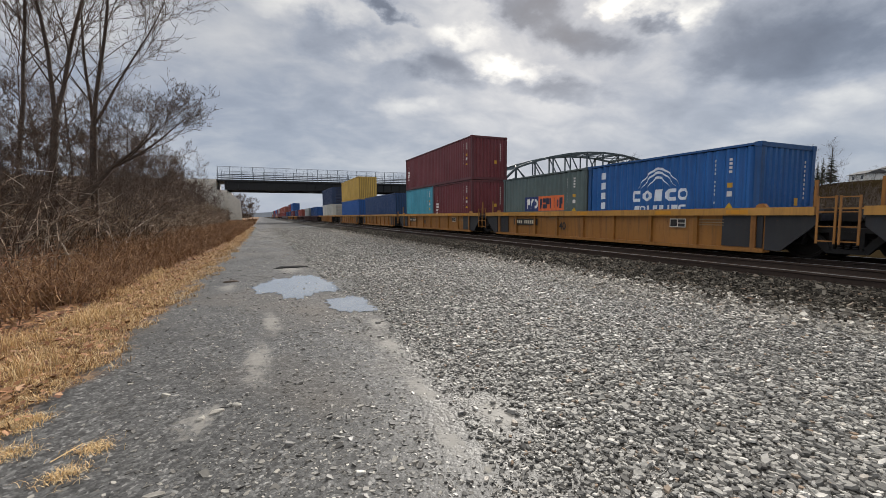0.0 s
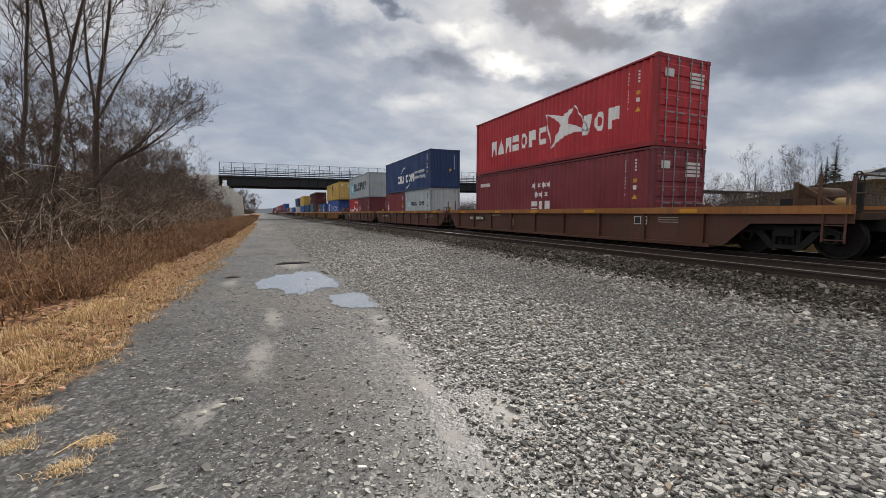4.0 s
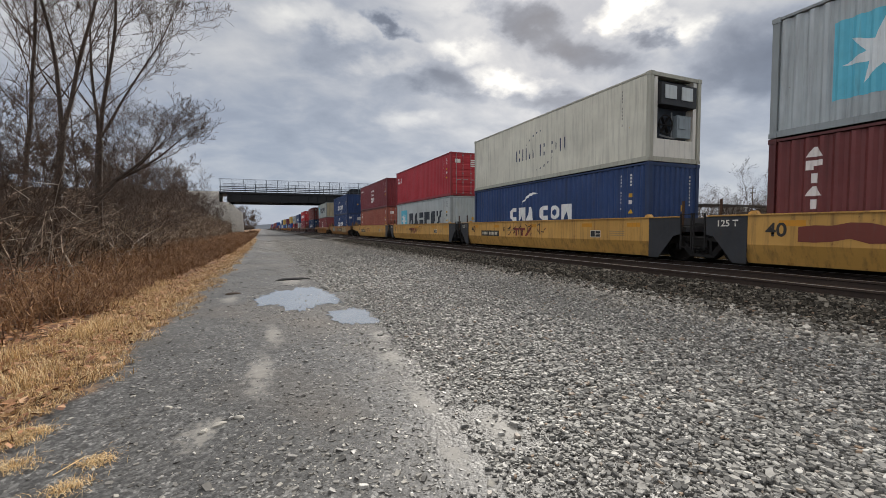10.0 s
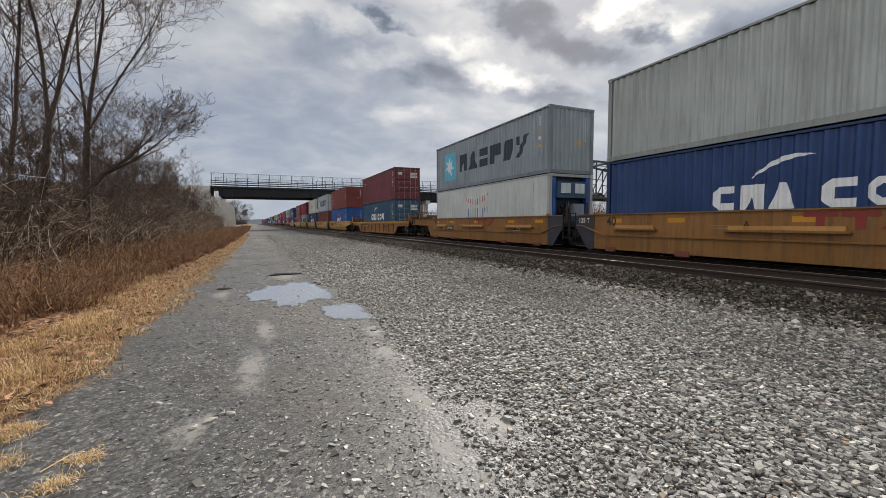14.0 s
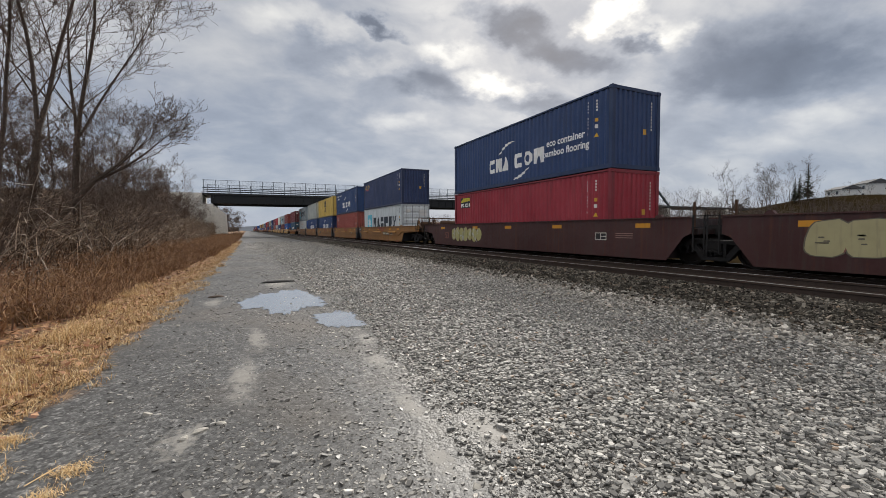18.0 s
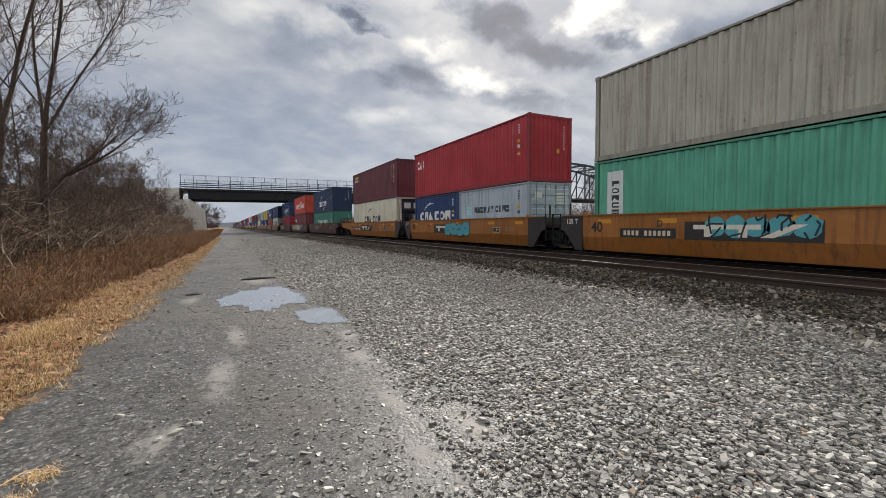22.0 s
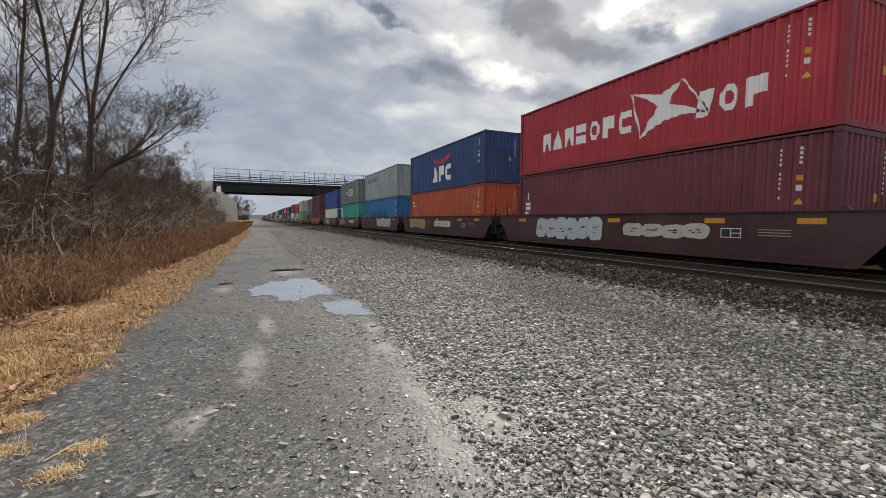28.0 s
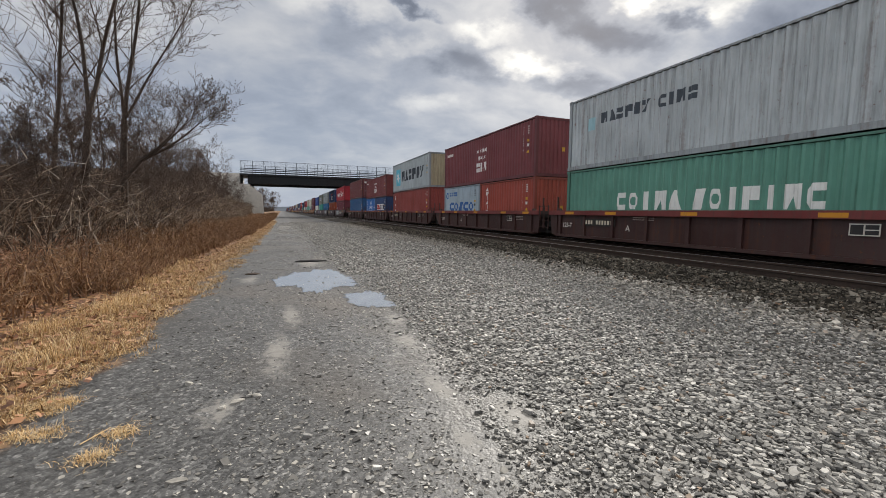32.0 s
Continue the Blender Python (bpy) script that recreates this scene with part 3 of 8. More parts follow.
def scatter(name, xs, ys, zs, sizes, material, parent, label, chunky=0.9, shapes=CHIPS):
    vs, fs, base = [], [], 0
    kinds = rng.integers(0, 12, len(xs))
    for k in range(12):
        pick = np.nonzero(kinds == k)[0]
        if not len(pick):
            continue
        v, f = shapes[k]
        a = rng.uniform(0, 6.283, len(pick))
        tilt, tip = rng.normal(0, 0.17, len(pick)), rng.normal(0, 0.17, len(pick))
        s = sizes[pick][:, None] * rng.uniform(0.75, 1.3, (len(pick), 3)) * np.array([1.15, 1.0, chunky])
        p = v[None] * s[:, None, :]
        z2 = p[..., 2] + p[..., 0] * np.sin(tilt)[:, None] + p[..., 1] * np.sin(tip)[:, None]
        x2 = p[..., 0] * np.cos(a)[:, None] - p[..., 1] * np.sin(a)[:, None]
        y2 = p[..., 0] * np.sin(a)[:, None] + p[..., 1] * np.cos(a)[:, None]
        q = np.stack([x2 + xs[pick][:, None], y2 + ys[pick][:, None], z2 + (zs[pick] - 0.04 * sizes[pick])[:, None]], -1)
        vs.append(q.reshape(-1, 3))
        fs.append((f[None] + (base + len(v) * np.arange(len(pick)))[:, None, None]).reshape(-1, 4))
        base += len(v) * len(pick)
    ob = new(name, raw_mesh(name, np.concatenate(vs), np.concatenate(fs), material, 4))
    ob.parent = parent
    return tagged(ob, label, kind="stuff")


def lot_z(xs, ys):
    return np.zeros(len(xs))


def mud_mask(xs, ys):
    """True where a puddle or mud keeps the lot nearly bare."""
    bare = np.zeros(len(xs), bool)
    for cx, cy, rx, ry in ((0.66, 9.0, 0.72, 1.5), (1.3, 6.72, 0.35, 0.6)):
        bare |= ((xs - cx) / rx) ** 2 + ((ys - cy) / ry) ** 2 < rng.uniform(0.75, 1.15, len(xs))
    for cx, cy, rx, ry, turn in WET[:9]:
        bare |= (((xs - cx) / rx) ** 2 + ((ys - cy) / ry) ** 2 < rng.uniform(0.5, 1.5, len(xs))) & (rng.uniform(0, 1, len(xs)) < 0.9)
    return bare


def strew(n, x0, x1, y0, y1, near=1.0):
    xs = rng.uniform(x0, x1, n)
    ys = y0 + (y1 - y0) * rng.uniform(0, 1, n) ** near
    return xs, ys


def packed(xs, ys):
    """How far the gravel is driven in along the strip before the ballast, 0 to 1."""
    return np.exp(-((xs - 4.75 - 0.25 * np.sin(ys * 0.35)) / 0.75) ** 2)


# coarse grey chips between the wheel tracks and the ballast
xs, ys = strew(92000, 0.9, 6.6, -0.8, 10.5, 1.3)
side = 1.12 + 0.075 * ys + 0.16 * np.sin(ys * 2.3) + rng.normal(0, 0.22, len(xs))
keep = (xs > side) & ~mud_mask(xs, ys)
xs, ys = xs[keep], ys[keep]
size = np.exp(-3.42 + 0.36 * np.clip(rng.normal(0, 1, len(xs)), -2.2, 1.7)) * (1 - 0.2 * packed(xs, ys)) * np.clip(0.62 + 0.3 * (xs - 1.1), 0.55, 1.0)
scatter("gravel", xs, ys, rng.uniform(-0.004, 0.012, len(xs)), size, m_stone, ground, "flat grey gravel chips", 0.9, STONES)
xs, ys = strew(60000, 1.3, 7.0, 9.5, 56, 1.7)
keep = ~mud_mask(xs, ys) & (xs > 1.5 + rng.normal(0, 0.35, len(xs)))
xs, ys = xs[keep], ys[keep]
scatter("gravel_beyond", xs, ys, rng.uniform(-0.004, 0.01, len(xs)), np.exp(-3.1 + 0.3 * np.clip(rng.normal(0, 1, len(xs)), -2, 2)), m_stone, ground, "flat grey gravel farther along the lot", 0.7)
xs, ys = strew(4000, 0.9, 7.0, -7, -0.8)
scatter("gravel_behind", xs, ys, lot_z(xs, ys), np.exp(-3.0 + 0.3 * np.clip(rng.normal(0, 1, len(xs)), -2, 2)), m_stone, ground, "grey gravel nearer the tracks")
# fine sparse grit on the driven strip, thicker towards the gravel
xs, ys = strew(110000, -1.4, 2.2, 0.9, 56, 2.9)
thin = np.clip((xs + 1.1) / 1.5, 0.12, 1) * (0.45 + 0.55 * (np.sin(xs * 2.1 + 0.6) * np.sin(ys * 0.9 + xs) > -0.25))
keep = ~mud_mask(xs, ys) & (rng.uniform(0, 1, len(xs)) < thin)
xs, ys = xs[keep], ys[keep]
size = np.exp(rng.normal(-4.35, 0.42, len(xs)) + np.clip((ys - 5) * 0.03, 0, 0.8))
# far grit takes the paler stone colour in place of grazing wet sheen
near = ys < 7 + rng.normal(0, 0.8, len(xs))
scatter("grit", xs[near], ys[near], lot_z(xs[near], ys[near]) - 0.002, size[near], m_grit_stone, ground, "fine dark grey grit", 0.8)
scatter("grit_beyond", xs[~near], ys[~near], lot_z(xs[~near], ys[~near]) - 0.002, size[~near], m_stone, ground, "fine grey grit farther along the lot, paled for wet sheen", 0.7)
xs, ys = strew(7500, -1.15, 1.9, 1.2, 20, 1.7)
keep = ~mud_mask(xs, ys)
xs, ys = xs[keep], ys[keep]
scatter("loose_stones", xs, ys, lot_z(xs, ys) - 0.003, np.exp(rng.normal(-3.8, 0.4, len(xs))), m_grit_stone, ground, "scattered flat stones on the driven strip", 0.8, STONES)
xs, ys = rng.normal(0.7, 0.55, 90), rng.normal(8.6, 1.1, 90)
scatter("wet_stones", xs, ys, lot_z(xs, ys), np.exp(rng.normal(-3.5, 0.3, 90)), m_grit_stone, ground, "stones standing out of the puddle")
# ballast shoulder
SLOPE = ([6.3, 6.9, 7.3, 8.55, 15], [0.0, 0.02, 0.05, 0.15, 0.15])
xs, ys = strew(56000, 6.75, 9.5, 0, 50, 1.7)
keep = xs > 7.0 + rng.normal(0, 0.18, len(xs))
xs, ys = xs[keep], ys[keep]
scatter("ballast_stones", xs, ys, np.interp(xs, *SLOPE), np.exp(rng.normal(-3.17, 0.3, len(xs))), m_ballast_stone, ballast, "angular ballast stones, their grey darkened for shade", 1.5)
xs, ys = strew(34000, 5.4, 7.4, 0, 50, 1.7)
keep = (xs > 6.0 + 0.3 * np.sin(ys * 0.8) + rng.normal(0, 0.3, len(xs)))
xs, ys = xs[keep], ys[keep]
scatter("spilled_stones", xs, ys, np.interp(xs, *SLOPE), np.exp(rng.normal(-3.17, 0.3, len(xs))), m_pale_stone, ballast, "pale stones at the foot of the ballast", 1.4)
xs, ys = strew(9000, 9.55, 14.8, -1, 40, 1.3)
scatter("crib_stones", xs, ys, np.full(len(xs), 0.13), np.exp(rng.normal(-2.8, 0.25, len(xs))), m_ballast_stone, ballast, "ballast stones between the rails, darkened for shade", 1.4)
# the nearest stones, one by one
single = []
for k in range(6):
    bm = bmesh.new()
    vv = [bm.verts.new(p) for p in STONES[k][0]]
    for q in STONES[k][1]:
        bm.faces.new([vv[i] for i in q])
    bmesh.ops.bevel(bm, geom=bm.edges[:], offset=0.045, segments=1, affect="EDGES")
    single.append(mesh_of(bm, "stone"))


def single_stone_material():
    m, n = start_material("single_stone")
    rnd = n.add("ShaderNodeObjectInfo").outputs["Random"]
    pos = n.add("ShaderNodeTexCoord").outputs["Object"]
    a = n.noise(pos, 5.0, 5.0, 0.6)
    finish(n, n.mix(n.ramp(a, [(0.35, 0.0), (0.75, 0.5)]), n.ramp(rnd, grey_stops), lin("4c4844")), 0.6, 0.0, a, 0.3, 0.05, 0.4)
    return m


m_single = single_stone_material()
for i in range(280):
    y = 1.2 + 4.2 * random.random() ** 1.4
    x = random.uniform(-1.2, 1.2 + y * 0.8)
    if x < 1.2 and random.random() < 0.6 or x < -0.5:
        x = random.uniform(1.2, 1.2 + y * 0.8)
    size = math.exp(random.gauss(-3.3 if x > 1.1 else -3.5, 0.3))
    o = put("stone", single[i % 6], m_single, ground, (x, y, 0.004), turn=random.uniform(0, 6.28))
    o.scale = (size * 1.3, size * 1.1, size * 1.1)


# ---------------------------------------------------------------- road bridge over the tracks
BRIDGE_Y = 100.0
DECK_Z, GIRDER_Z, FENCE_Z = 9.30, 7.15, 12.05


def build_bridge():
    b = empty_at("road_bridge", 20, BRIDGE_Y + 5, 0, "dark steel girder road bridge with a mesh fence over the railway", "bridge", kind="structure")
    ox, oy = -20, -(BRIDGE_Y + 5)

    def p(name, bm, mat, label=""):
        return part(name, bm, mat, b, label, (ox, oy, 0))

    bm = bmesh.new()
    box(bm, -8.2, 64, BRIDGE_Y - 0.3, BRIDGE_Y + 10.3, DECK_Z - 0.35, DECK_Z)
    p("deck_slab", bm, m_girder, "dark deck edge")
    for y in (0.0, 3.3, 6.6, 9.9):
        bm = bmesh.new()
        extrude = [(y - 0.25, GIRDER_Z), (y + 0.25, GIRDER_Z), (y + 0.25, GIRDER_Z + 0.06), (y + 0.02, GIRDER_Z + 0.06), (y + 0.02, DECK_Z - 0.42), (y + 0.25, DECK_Z - 0.42), (y + 0.25, DECK_Z - 0.36), (y - 0.25, DECK_Z - 0.36), (y - 0.25, DECK_Z - 0.42), (y - 0.02, DECK_Z - 0.42), (y - 0.02, GIRDER_Z + 0.06), (y - 0.25, GIRDER_Z + 0.06)]
        prism(bm, [(BRIDGE_Y + a, z) for a, z in extrude], -6.6, 63)
        p("girder", bm, m_girder, "black plate girder")
    stiff = boxed(-0.02, 0.02, -0.22, 0, 0, DECK_Z - GIRDER_Z - 0.5)
    for i in range(34):
        put("stiffener", stiff, m_girder, b, (ox - 6 + 2.0 * i, -5.03, GIRDER_Z + 0.07))
    for side, y in ((0, BRIDGE_Y - 0.15), (1, BRIDGE_Y + 10.1)):
        post = boxed(-0.05, 0.05, -0.05, 0.05, 0, FENCE_Z - DECK_Z)
        for i in range(32):
            put("fence_post", post, m_fence, b, (ox - 7.8 + 2.25 * i, y + oy, DECK_Z))
        for z in (DECK_Z + 0.35, DECK_Z + 0.75, DECK_Z + 1.1, FENCE_Z - 0.03):
            bm = bmesh.new()
            box(bm, -8, 63, y - 0.03, y + 0.03, z - (0.07 if z < FENCE_Z - 0.1 else 0.025), z + (0.07 if z < FENCE_Z - 0.1 else 0.025))
            p("fence_rail", bm, m_girder)
        bm = bmesh.new()
        for i in range(236):
            x = -8 + 0.3 * i
            box(bm, x - 0.006, x + 0.006, y - 0.006, y + 0.006, DECK_Z, FENCE_Z)
        for i in range(6):
            z = DECK_Z + 1.3 + 0.25 * i
            box(bm, -8, 63, y - 0.006, y + 0.006, z - 0.006, z + 0.006)
        tagged(p("fence_mesh", bm, m_fence, "thin wire fence"), kind="stuff")
    # abutment with a raked wing wall
    bm = bmesh.new()
    box(bm, -14, -6.2, BRIDGE_Y - 0.6, BRIDGE_Y + 10.6, -0.2, GIRDER_Z - 0.1)
    p("abutment", bm, m_concrete, "pale weathered concrete abutment")
    bm = bmesh.new()
    prism(bm, [(BRIDGE_Y - 1.0, -0.2), (BRIDGE_Y - 1.0, GIRDER_Z - 0.9), (BRIDGE_Y + 4, GIRDER_Z - 0.3), (BRIDGE_Y + 11, GIRDER_Z - 0.3), (BRIDGE_Y + 11, -0.2)], -6.3, -5.7)
    p("abutment_face", bm, m_concrete)
    bm = bmesh.new()
    a = [(-6.0, GIRDER_Z - 0.4), (-5.4, GIRDER_Z - 0.9), (-3.7, GIRDER_Z - 2.3), (-3.4, -0.2), (-6.0, -0.2)]
    extrude_y(bm, a, BRIDGE_Y - 1.2, BRIDGE_Y - 0.7)
    p("wing_wall", bm, m_concrete, "streaked concrete wing wall")
    bm = bmesh.new()
    extrude_y(bm, [(-13, 4.0), (-13, DECK_Z - 1.6), (-8.1, DECK_Z - 0.2), (-8.1, DECK_Z - 0.9)], BRIDGE_Y - 0.9, BRIDGE_Y - 0.5)
    p("retaining_wall", bm, m_concrete, "stained concrete retaining wall")
    bm = bmesh.new()
    prism(bm, [(BRIDGE_Y - 16, -0.3), (BRIDGE_Y + 0.0, DECK_Z - 0.02), (BRIDGE_Y + 10.4, DECK_Z - 0.02), (BRIDGE_Y + 26, -0.3)], -420, -14.2)
    p("embankment", bm, m_soil, "brown earth embankment")
    bm = bmesh.new()
    box(bm, -14.3, -8.1, BRIDGE_Y - 0.35, BRIDGE_Y + 10.4, 6.9, DECK_Z - 0.03)
    p("approach_slab", bm, m_concrete)
    # pier beyond the second track
    for x in (19.0, 41.0, 60.0):
        for y in (1.5, 5.0, 8.5):
            bm = bmesh.new()
            box(bm, x - 0.45, x + 0.45, BRIDGE_Y + y - 0.45, BRIDGE_Y + y + 0.45, -0.2, GIRDER_Z - 0.8)
            p("pier_column", bm, m_concrete)
        bm = bmesh.new()
        box(bm, x - 0.55, x + 0.55, BRIDGE_Y - 0.2, BRIDGE_Y + 10.2, GIRDER_Z - 0.8, GIRDER_Z - 0.02)
        p("pier_cap", bm, m_concrete)
    return b


build_bridge()


def build_truss():
    """Curved-chord through truss that carries the same road on over the river."""
    t = empty_at("truss_bridge", 97, BRIDGE_Y + 5, 0, "grey-green steel truss bridge with a curved top chord", "bridge", kind="structure")
    n, x0, x1 = 12, 60.0, 136.0
    step = (x1 - x0) / n
    low = DECK_Z - 0.2

    def top(i):
        u = (i - n / 2) / (n / 2)
        return low + 11.6 * (1 - u * u * 0.72) - 0.3

    for y in (BRIDGE_Y, BRIDGE_Y + 10):
        def bar(name, a, b, wd):
            bm = bmesh.new()
            beam(bm, a, b, wd, wd)
            part(name, bm, m_truss, t, "", (-97, -(BRIDGE_Y + 5), 0))
        for i in range(n):
            xa, xb = x0 + step * i, x0 + step * (i + 1)
            bar("bottom_chord", (xa, y, low), (xb, y, low), 0.55)
            if i == 0:
                bar("end_post", (xa, y, low), (xb, y, top(1)), 0.55)
            elif i == n - 1:
                bar("end_post", (xa, y, top(n - 1)), (xb, y, low), 0.55)
            else:
                bar("top_chord", (xa, y, top(i)), (xb, y, top(i + 1)), 0.55)
            if i:
                bar("post", (xa, y, low), (xa, y, top(i)), 0.32)
            if 0 < i < n - 1:
                if i < n / 2:
                    bar("diagonal", (xa, y, top(i)), (xb, y, low), 0.26)
                    bar("sub_diagonal", ((xa + xb) / 2, y, (top(i) + low) / 2), (xb, y, (top(i + 1) + low) / 2), 0.2)
                else:
                    bar("diagonal", (xa, y, low), (xb, y, top(i + 1)), 0.26)
                    bar("sub_diagonal", (xa, y, (top(i) + low) / 2), ((xa + xb) / 2, y, (top(i + 1) + low) / 2), 0.2)
    for i in range(1, n):
        xa = x0 + step * i
        bm = bmesh.new()
        beam(bm, (xa, BRIDGE_Y, top(i)), (xa, BRIDGE_Y + 10, top(i)), 0.4, 0.5)
        part("top_strut", bm, m_truss, t, "", (-97, -(BRIDGE_Y + 5), 0))
        if i < n - 1:
            bm = bmesh.new()
            beam(bm, (xa, BRIDGE_Y, top(i)), (xa + step, BRIDGE_Y + 10, top(i + 1)), 0.2, 0.2)
            beam(bm, (xa, BRIDGE_Y + 10, top(i)), (xa + step, BRIDGE_Y, top(i + 1)), 0.2, 0.2)
            part("cross_brace", bm, m_truss, t, "", (-97, -(BRIDGE_Y + 5), 0))
    bm = bmesh.new()
    box(bm, x0 + 4, 560, BRIDGE_Y + 0.3, BRIDGE_Y + 9.7, low - 0.5, low + 0.2)
    part("truss_deck", bm, m_girder, t, "", (-97, -(BRIDGE_Y + 5), 0))
    for x in (x0, x1, 170, 205, 260, 320, 400, 480):
        bm = bmesh.new()
        box(bm, x - 0.9, x + 0.9, BRIDGE_Y + 0.2, BRIDGE_Y + 9.8, -0.2, low - 0.5)
        part("pier", bm, m_concrete, t, "", (-97, -(BRIDGE_Y + 5), 0))
    return t


build_truss()


# ---------------------------------------------------------------- containers
SPEED = 19.9             # metres a second, away from the camera along +y
movers, wheelsets = [], []
PITCH, DEEP = 0.277, 0.058


def inset(y):
    """How far the corrugated sheet lies behind its outer face."""
    s = (y + 40 * PITCH) % PITCH
    if s < 0.070:
        return 0.0
    if s < 0.138:
        return DEEP * (s - 0.070) / 0.068
    if s < 0.209:
        return DEEP
    return DEEP * (PITCH - s) / (PITCH - 0.209)


def folds(y0, y1):
    k = math.floor((y0 + 40 * PITCH) / PITCH)
    out = []
    while k * PITCH - 40 * PITCH < y1:
        for s in (0.0, 0.070, 0.138, 0.209):
            v = k * PITCH - 40 * PITCH + s
            if y0 + 0.001 < v < y1 - 0.001:
                out.append(v)
        k += 1
    return out


def side_sheet(bm, L, H):
    ys = [-L / 2 + 0.12] + folds(-L / 2 + 0.12, L / 2 - 0.12) + [L / 2 - 0.12]
    lo, hi = 0.15, H - 0.09
    a = [(bm.verts.new((-1.200 + inset(y), y, lo)), bm.verts.new((-1.200 + inset(y), y, hi))) for y in ys]
    for i in range(len(a) - 1):
        bm.faces.new((a[i][0], a[i + 1][0], a[i + 1][1], a[i][1]))


def end_sheet(bm, H):
    """Corrugated end wall, facing -y."""
    x = -1.08
    pts = [(-1.1, 0.0)]
    while x < 0.9:
        pts += [(x, 0.0), (x + 0.10, 0.0), (x + 0.135, 0.045), (x + 0.205, 0.045)]
        x += 0.24
    pts += [(x, 0.0), (1.1, 0.0)]
    a = [(bm.verts.new((px, d, 0.15)), bm.verts.new((px, d, H - 0.1))) for px, d in pts]
    for i in range(len(a) - 1):
        bm.faces.new((a[i][0], a[i + 1][0], a[i + 1][1], a[i][1]))


def roof_sheet(bm, L):
    n = int(L / 0.21)
    xs = (-1.14, 1.14)
    rows = []
    for i in range(n * 2 + 1):
        y = -L / 2 + 0.1 + (L - 0.2) * i / (2 * n)
        rows.append([bm.verts.new((x, y, -0.02 * (i % 2))) for x in xs])
    for i in range(len(rows) - 1):
        bm.faces.new((rows[i][0], rows[i][1], rows[i + 1][1], rows[i + 1][0]))


def door_leaf(bm, H):
    """One door leaf, 1.1 wide, with pressed panels; outer face at y=0, facing -y."""
    k = 5
    face = [(0.0, 0.16)]
    for i in range(k):
        z0, dz = 0.24 + (H - 0.44) * i / k, (H - 0.44) / k
        face += [(0.0, z0 + 0.04), (-0.024, z0 + 0.08), (-0.024, z0 + dz - 0.12), (0.0, z0 + dz - 0.08)]
    prism(bm, face + [(0.0, H - 0.12), (0.05, H - 0.12), (0.05, 0.16)], 0.004, 1.096)


def lock_bar(bm, H):
    tube(bm, (0, 0, 0.1), (0, 0, H - 0.06), 0.017, n=6)
    for z in (0.18, 0.9, 1.5, H - 0.2):
        box(bm, -0.04, 0.04, -0.02, 0.03, z - 0.03, z + 0.03)
    box(bm, 0.0, 0.34, -0.04, -0.02, 1.05, 1.09)


def casting(bm):
    box(bm, -0.089, 0.089, -0.089, 0.089, 0, 0.118)
    box(bm, -0.093, -0.088, -0.04, 0.04, 0.03, 0.09)


def far_body(bm, L, H):
    side_sheet(bm, L, H)
    box(bm, -1.15, 1.2, -L / 2 + 0.03, L / 2, 0.0, H)
    for z in (0.0, H - 0.1):
        box(bm, -1.22, -1.14, -L / 2, L / 2, z, z + 0.1)


def cell_shape(kind, u, z, wd, h):
    """Plain shapes for wordmarks, as outlines in (u, z)."""
    s = min(wd, h) * 0.27
    r = lambda a, b, c, d: [(u + a * wd, z + c * h), (u + b * wd, z + c * h), (u + b * wd, z + d * h), (u + a * wd, z + d * h)]
    if kind == "r":
        return [r(0, 1, 0, 1)]
    if kind == "i":
        return [r(0.3, 0.7, 0, 1)]
    if kind == "b":
        return [r(0, 1, 0.0, 0.42), r(0, 1, 0.58, 1.0)]
    if kind == "c":
        return [[(u, z + 0.25 * h), (u + 0.25 * wd, z), (u + wd, z), (u + wd, z + 0.3 * h), (u + 0.35 * wd, z + 0.3 * h), (u + 0.35 * wd, z + 0.7 * h), (u + wd, z + 0.7 * h), (u + wd, z + h), (u + 0.25 * wd, z + h), (u, z + 0.75 * h)]]
    if kind == "n":
        return [[(u, z), (u + 0.3 * wd, z), (u + 0.5 * wd, z + 0.5 * h), (u + 0.7 * wd, z), (u + wd, z), (u + wd, z + h), (u, z + h)]]
    if kind == "p":
        return [[(u, z), (u + 0.4 * wd, z), (u + 0.4 * wd, z + 0.4 * h), (u + wd, z + 0.4 * h), (u + wd, z + h), (u, z + h)]]
    if kind == "t":
        return [[(u, z), (u + wd, z), (u + 0.62 * wd, z + h), (u + 0.38 * wd, z + h)]]
    if kind == "k":
        return [[(u, z), (u + 0.34 * wd, z), (u + wd, z + h), (u + 0.66 * wd, z + h)], [(u, z + 0.6 * h), (u + 0.3 * wd, z + 0.6 * h), (u + 0.3 * wd, z + h), (u, z + h)]]
    if kind == "s":
        return [[(u, z), (u + 0.75 * wd, z), (u + wd, z + h), (u + 0.25 * wd, z + h)]]
    if kind == "o":
        out = []
        pts = [(0.5 + 0.5 * math.cos(a), 0.5 + 0.5 * math.sin(a)) for a in [math.pi * (0.125 + 0.25 * j) for j in range(8)]]
        for j in range(8):
            (a, b), (c, d) = pts[j], pts[(j + 1) % 8]
            e = 0.5
            out.append([(u + a * wd, z + b * h), (u + c * wd, z + d * h), (u + wd * (0.5 + (c - 0.5) * e), z + h * (0.5 + (d - 0.5) * e)), (u + wd * (0.5 + (a - 0.5) * e), z + h * (0.5 + (b - 0.5) * e))])
        return out
    if kind == "d":
        return [[(u + wd * (0.5 + 0.5 * math.cos(a)), z + h * (0.5 + 0.5 * math.sin(a))) for a in [math.pi * j / 8 for j in range(16)]]]
    return []


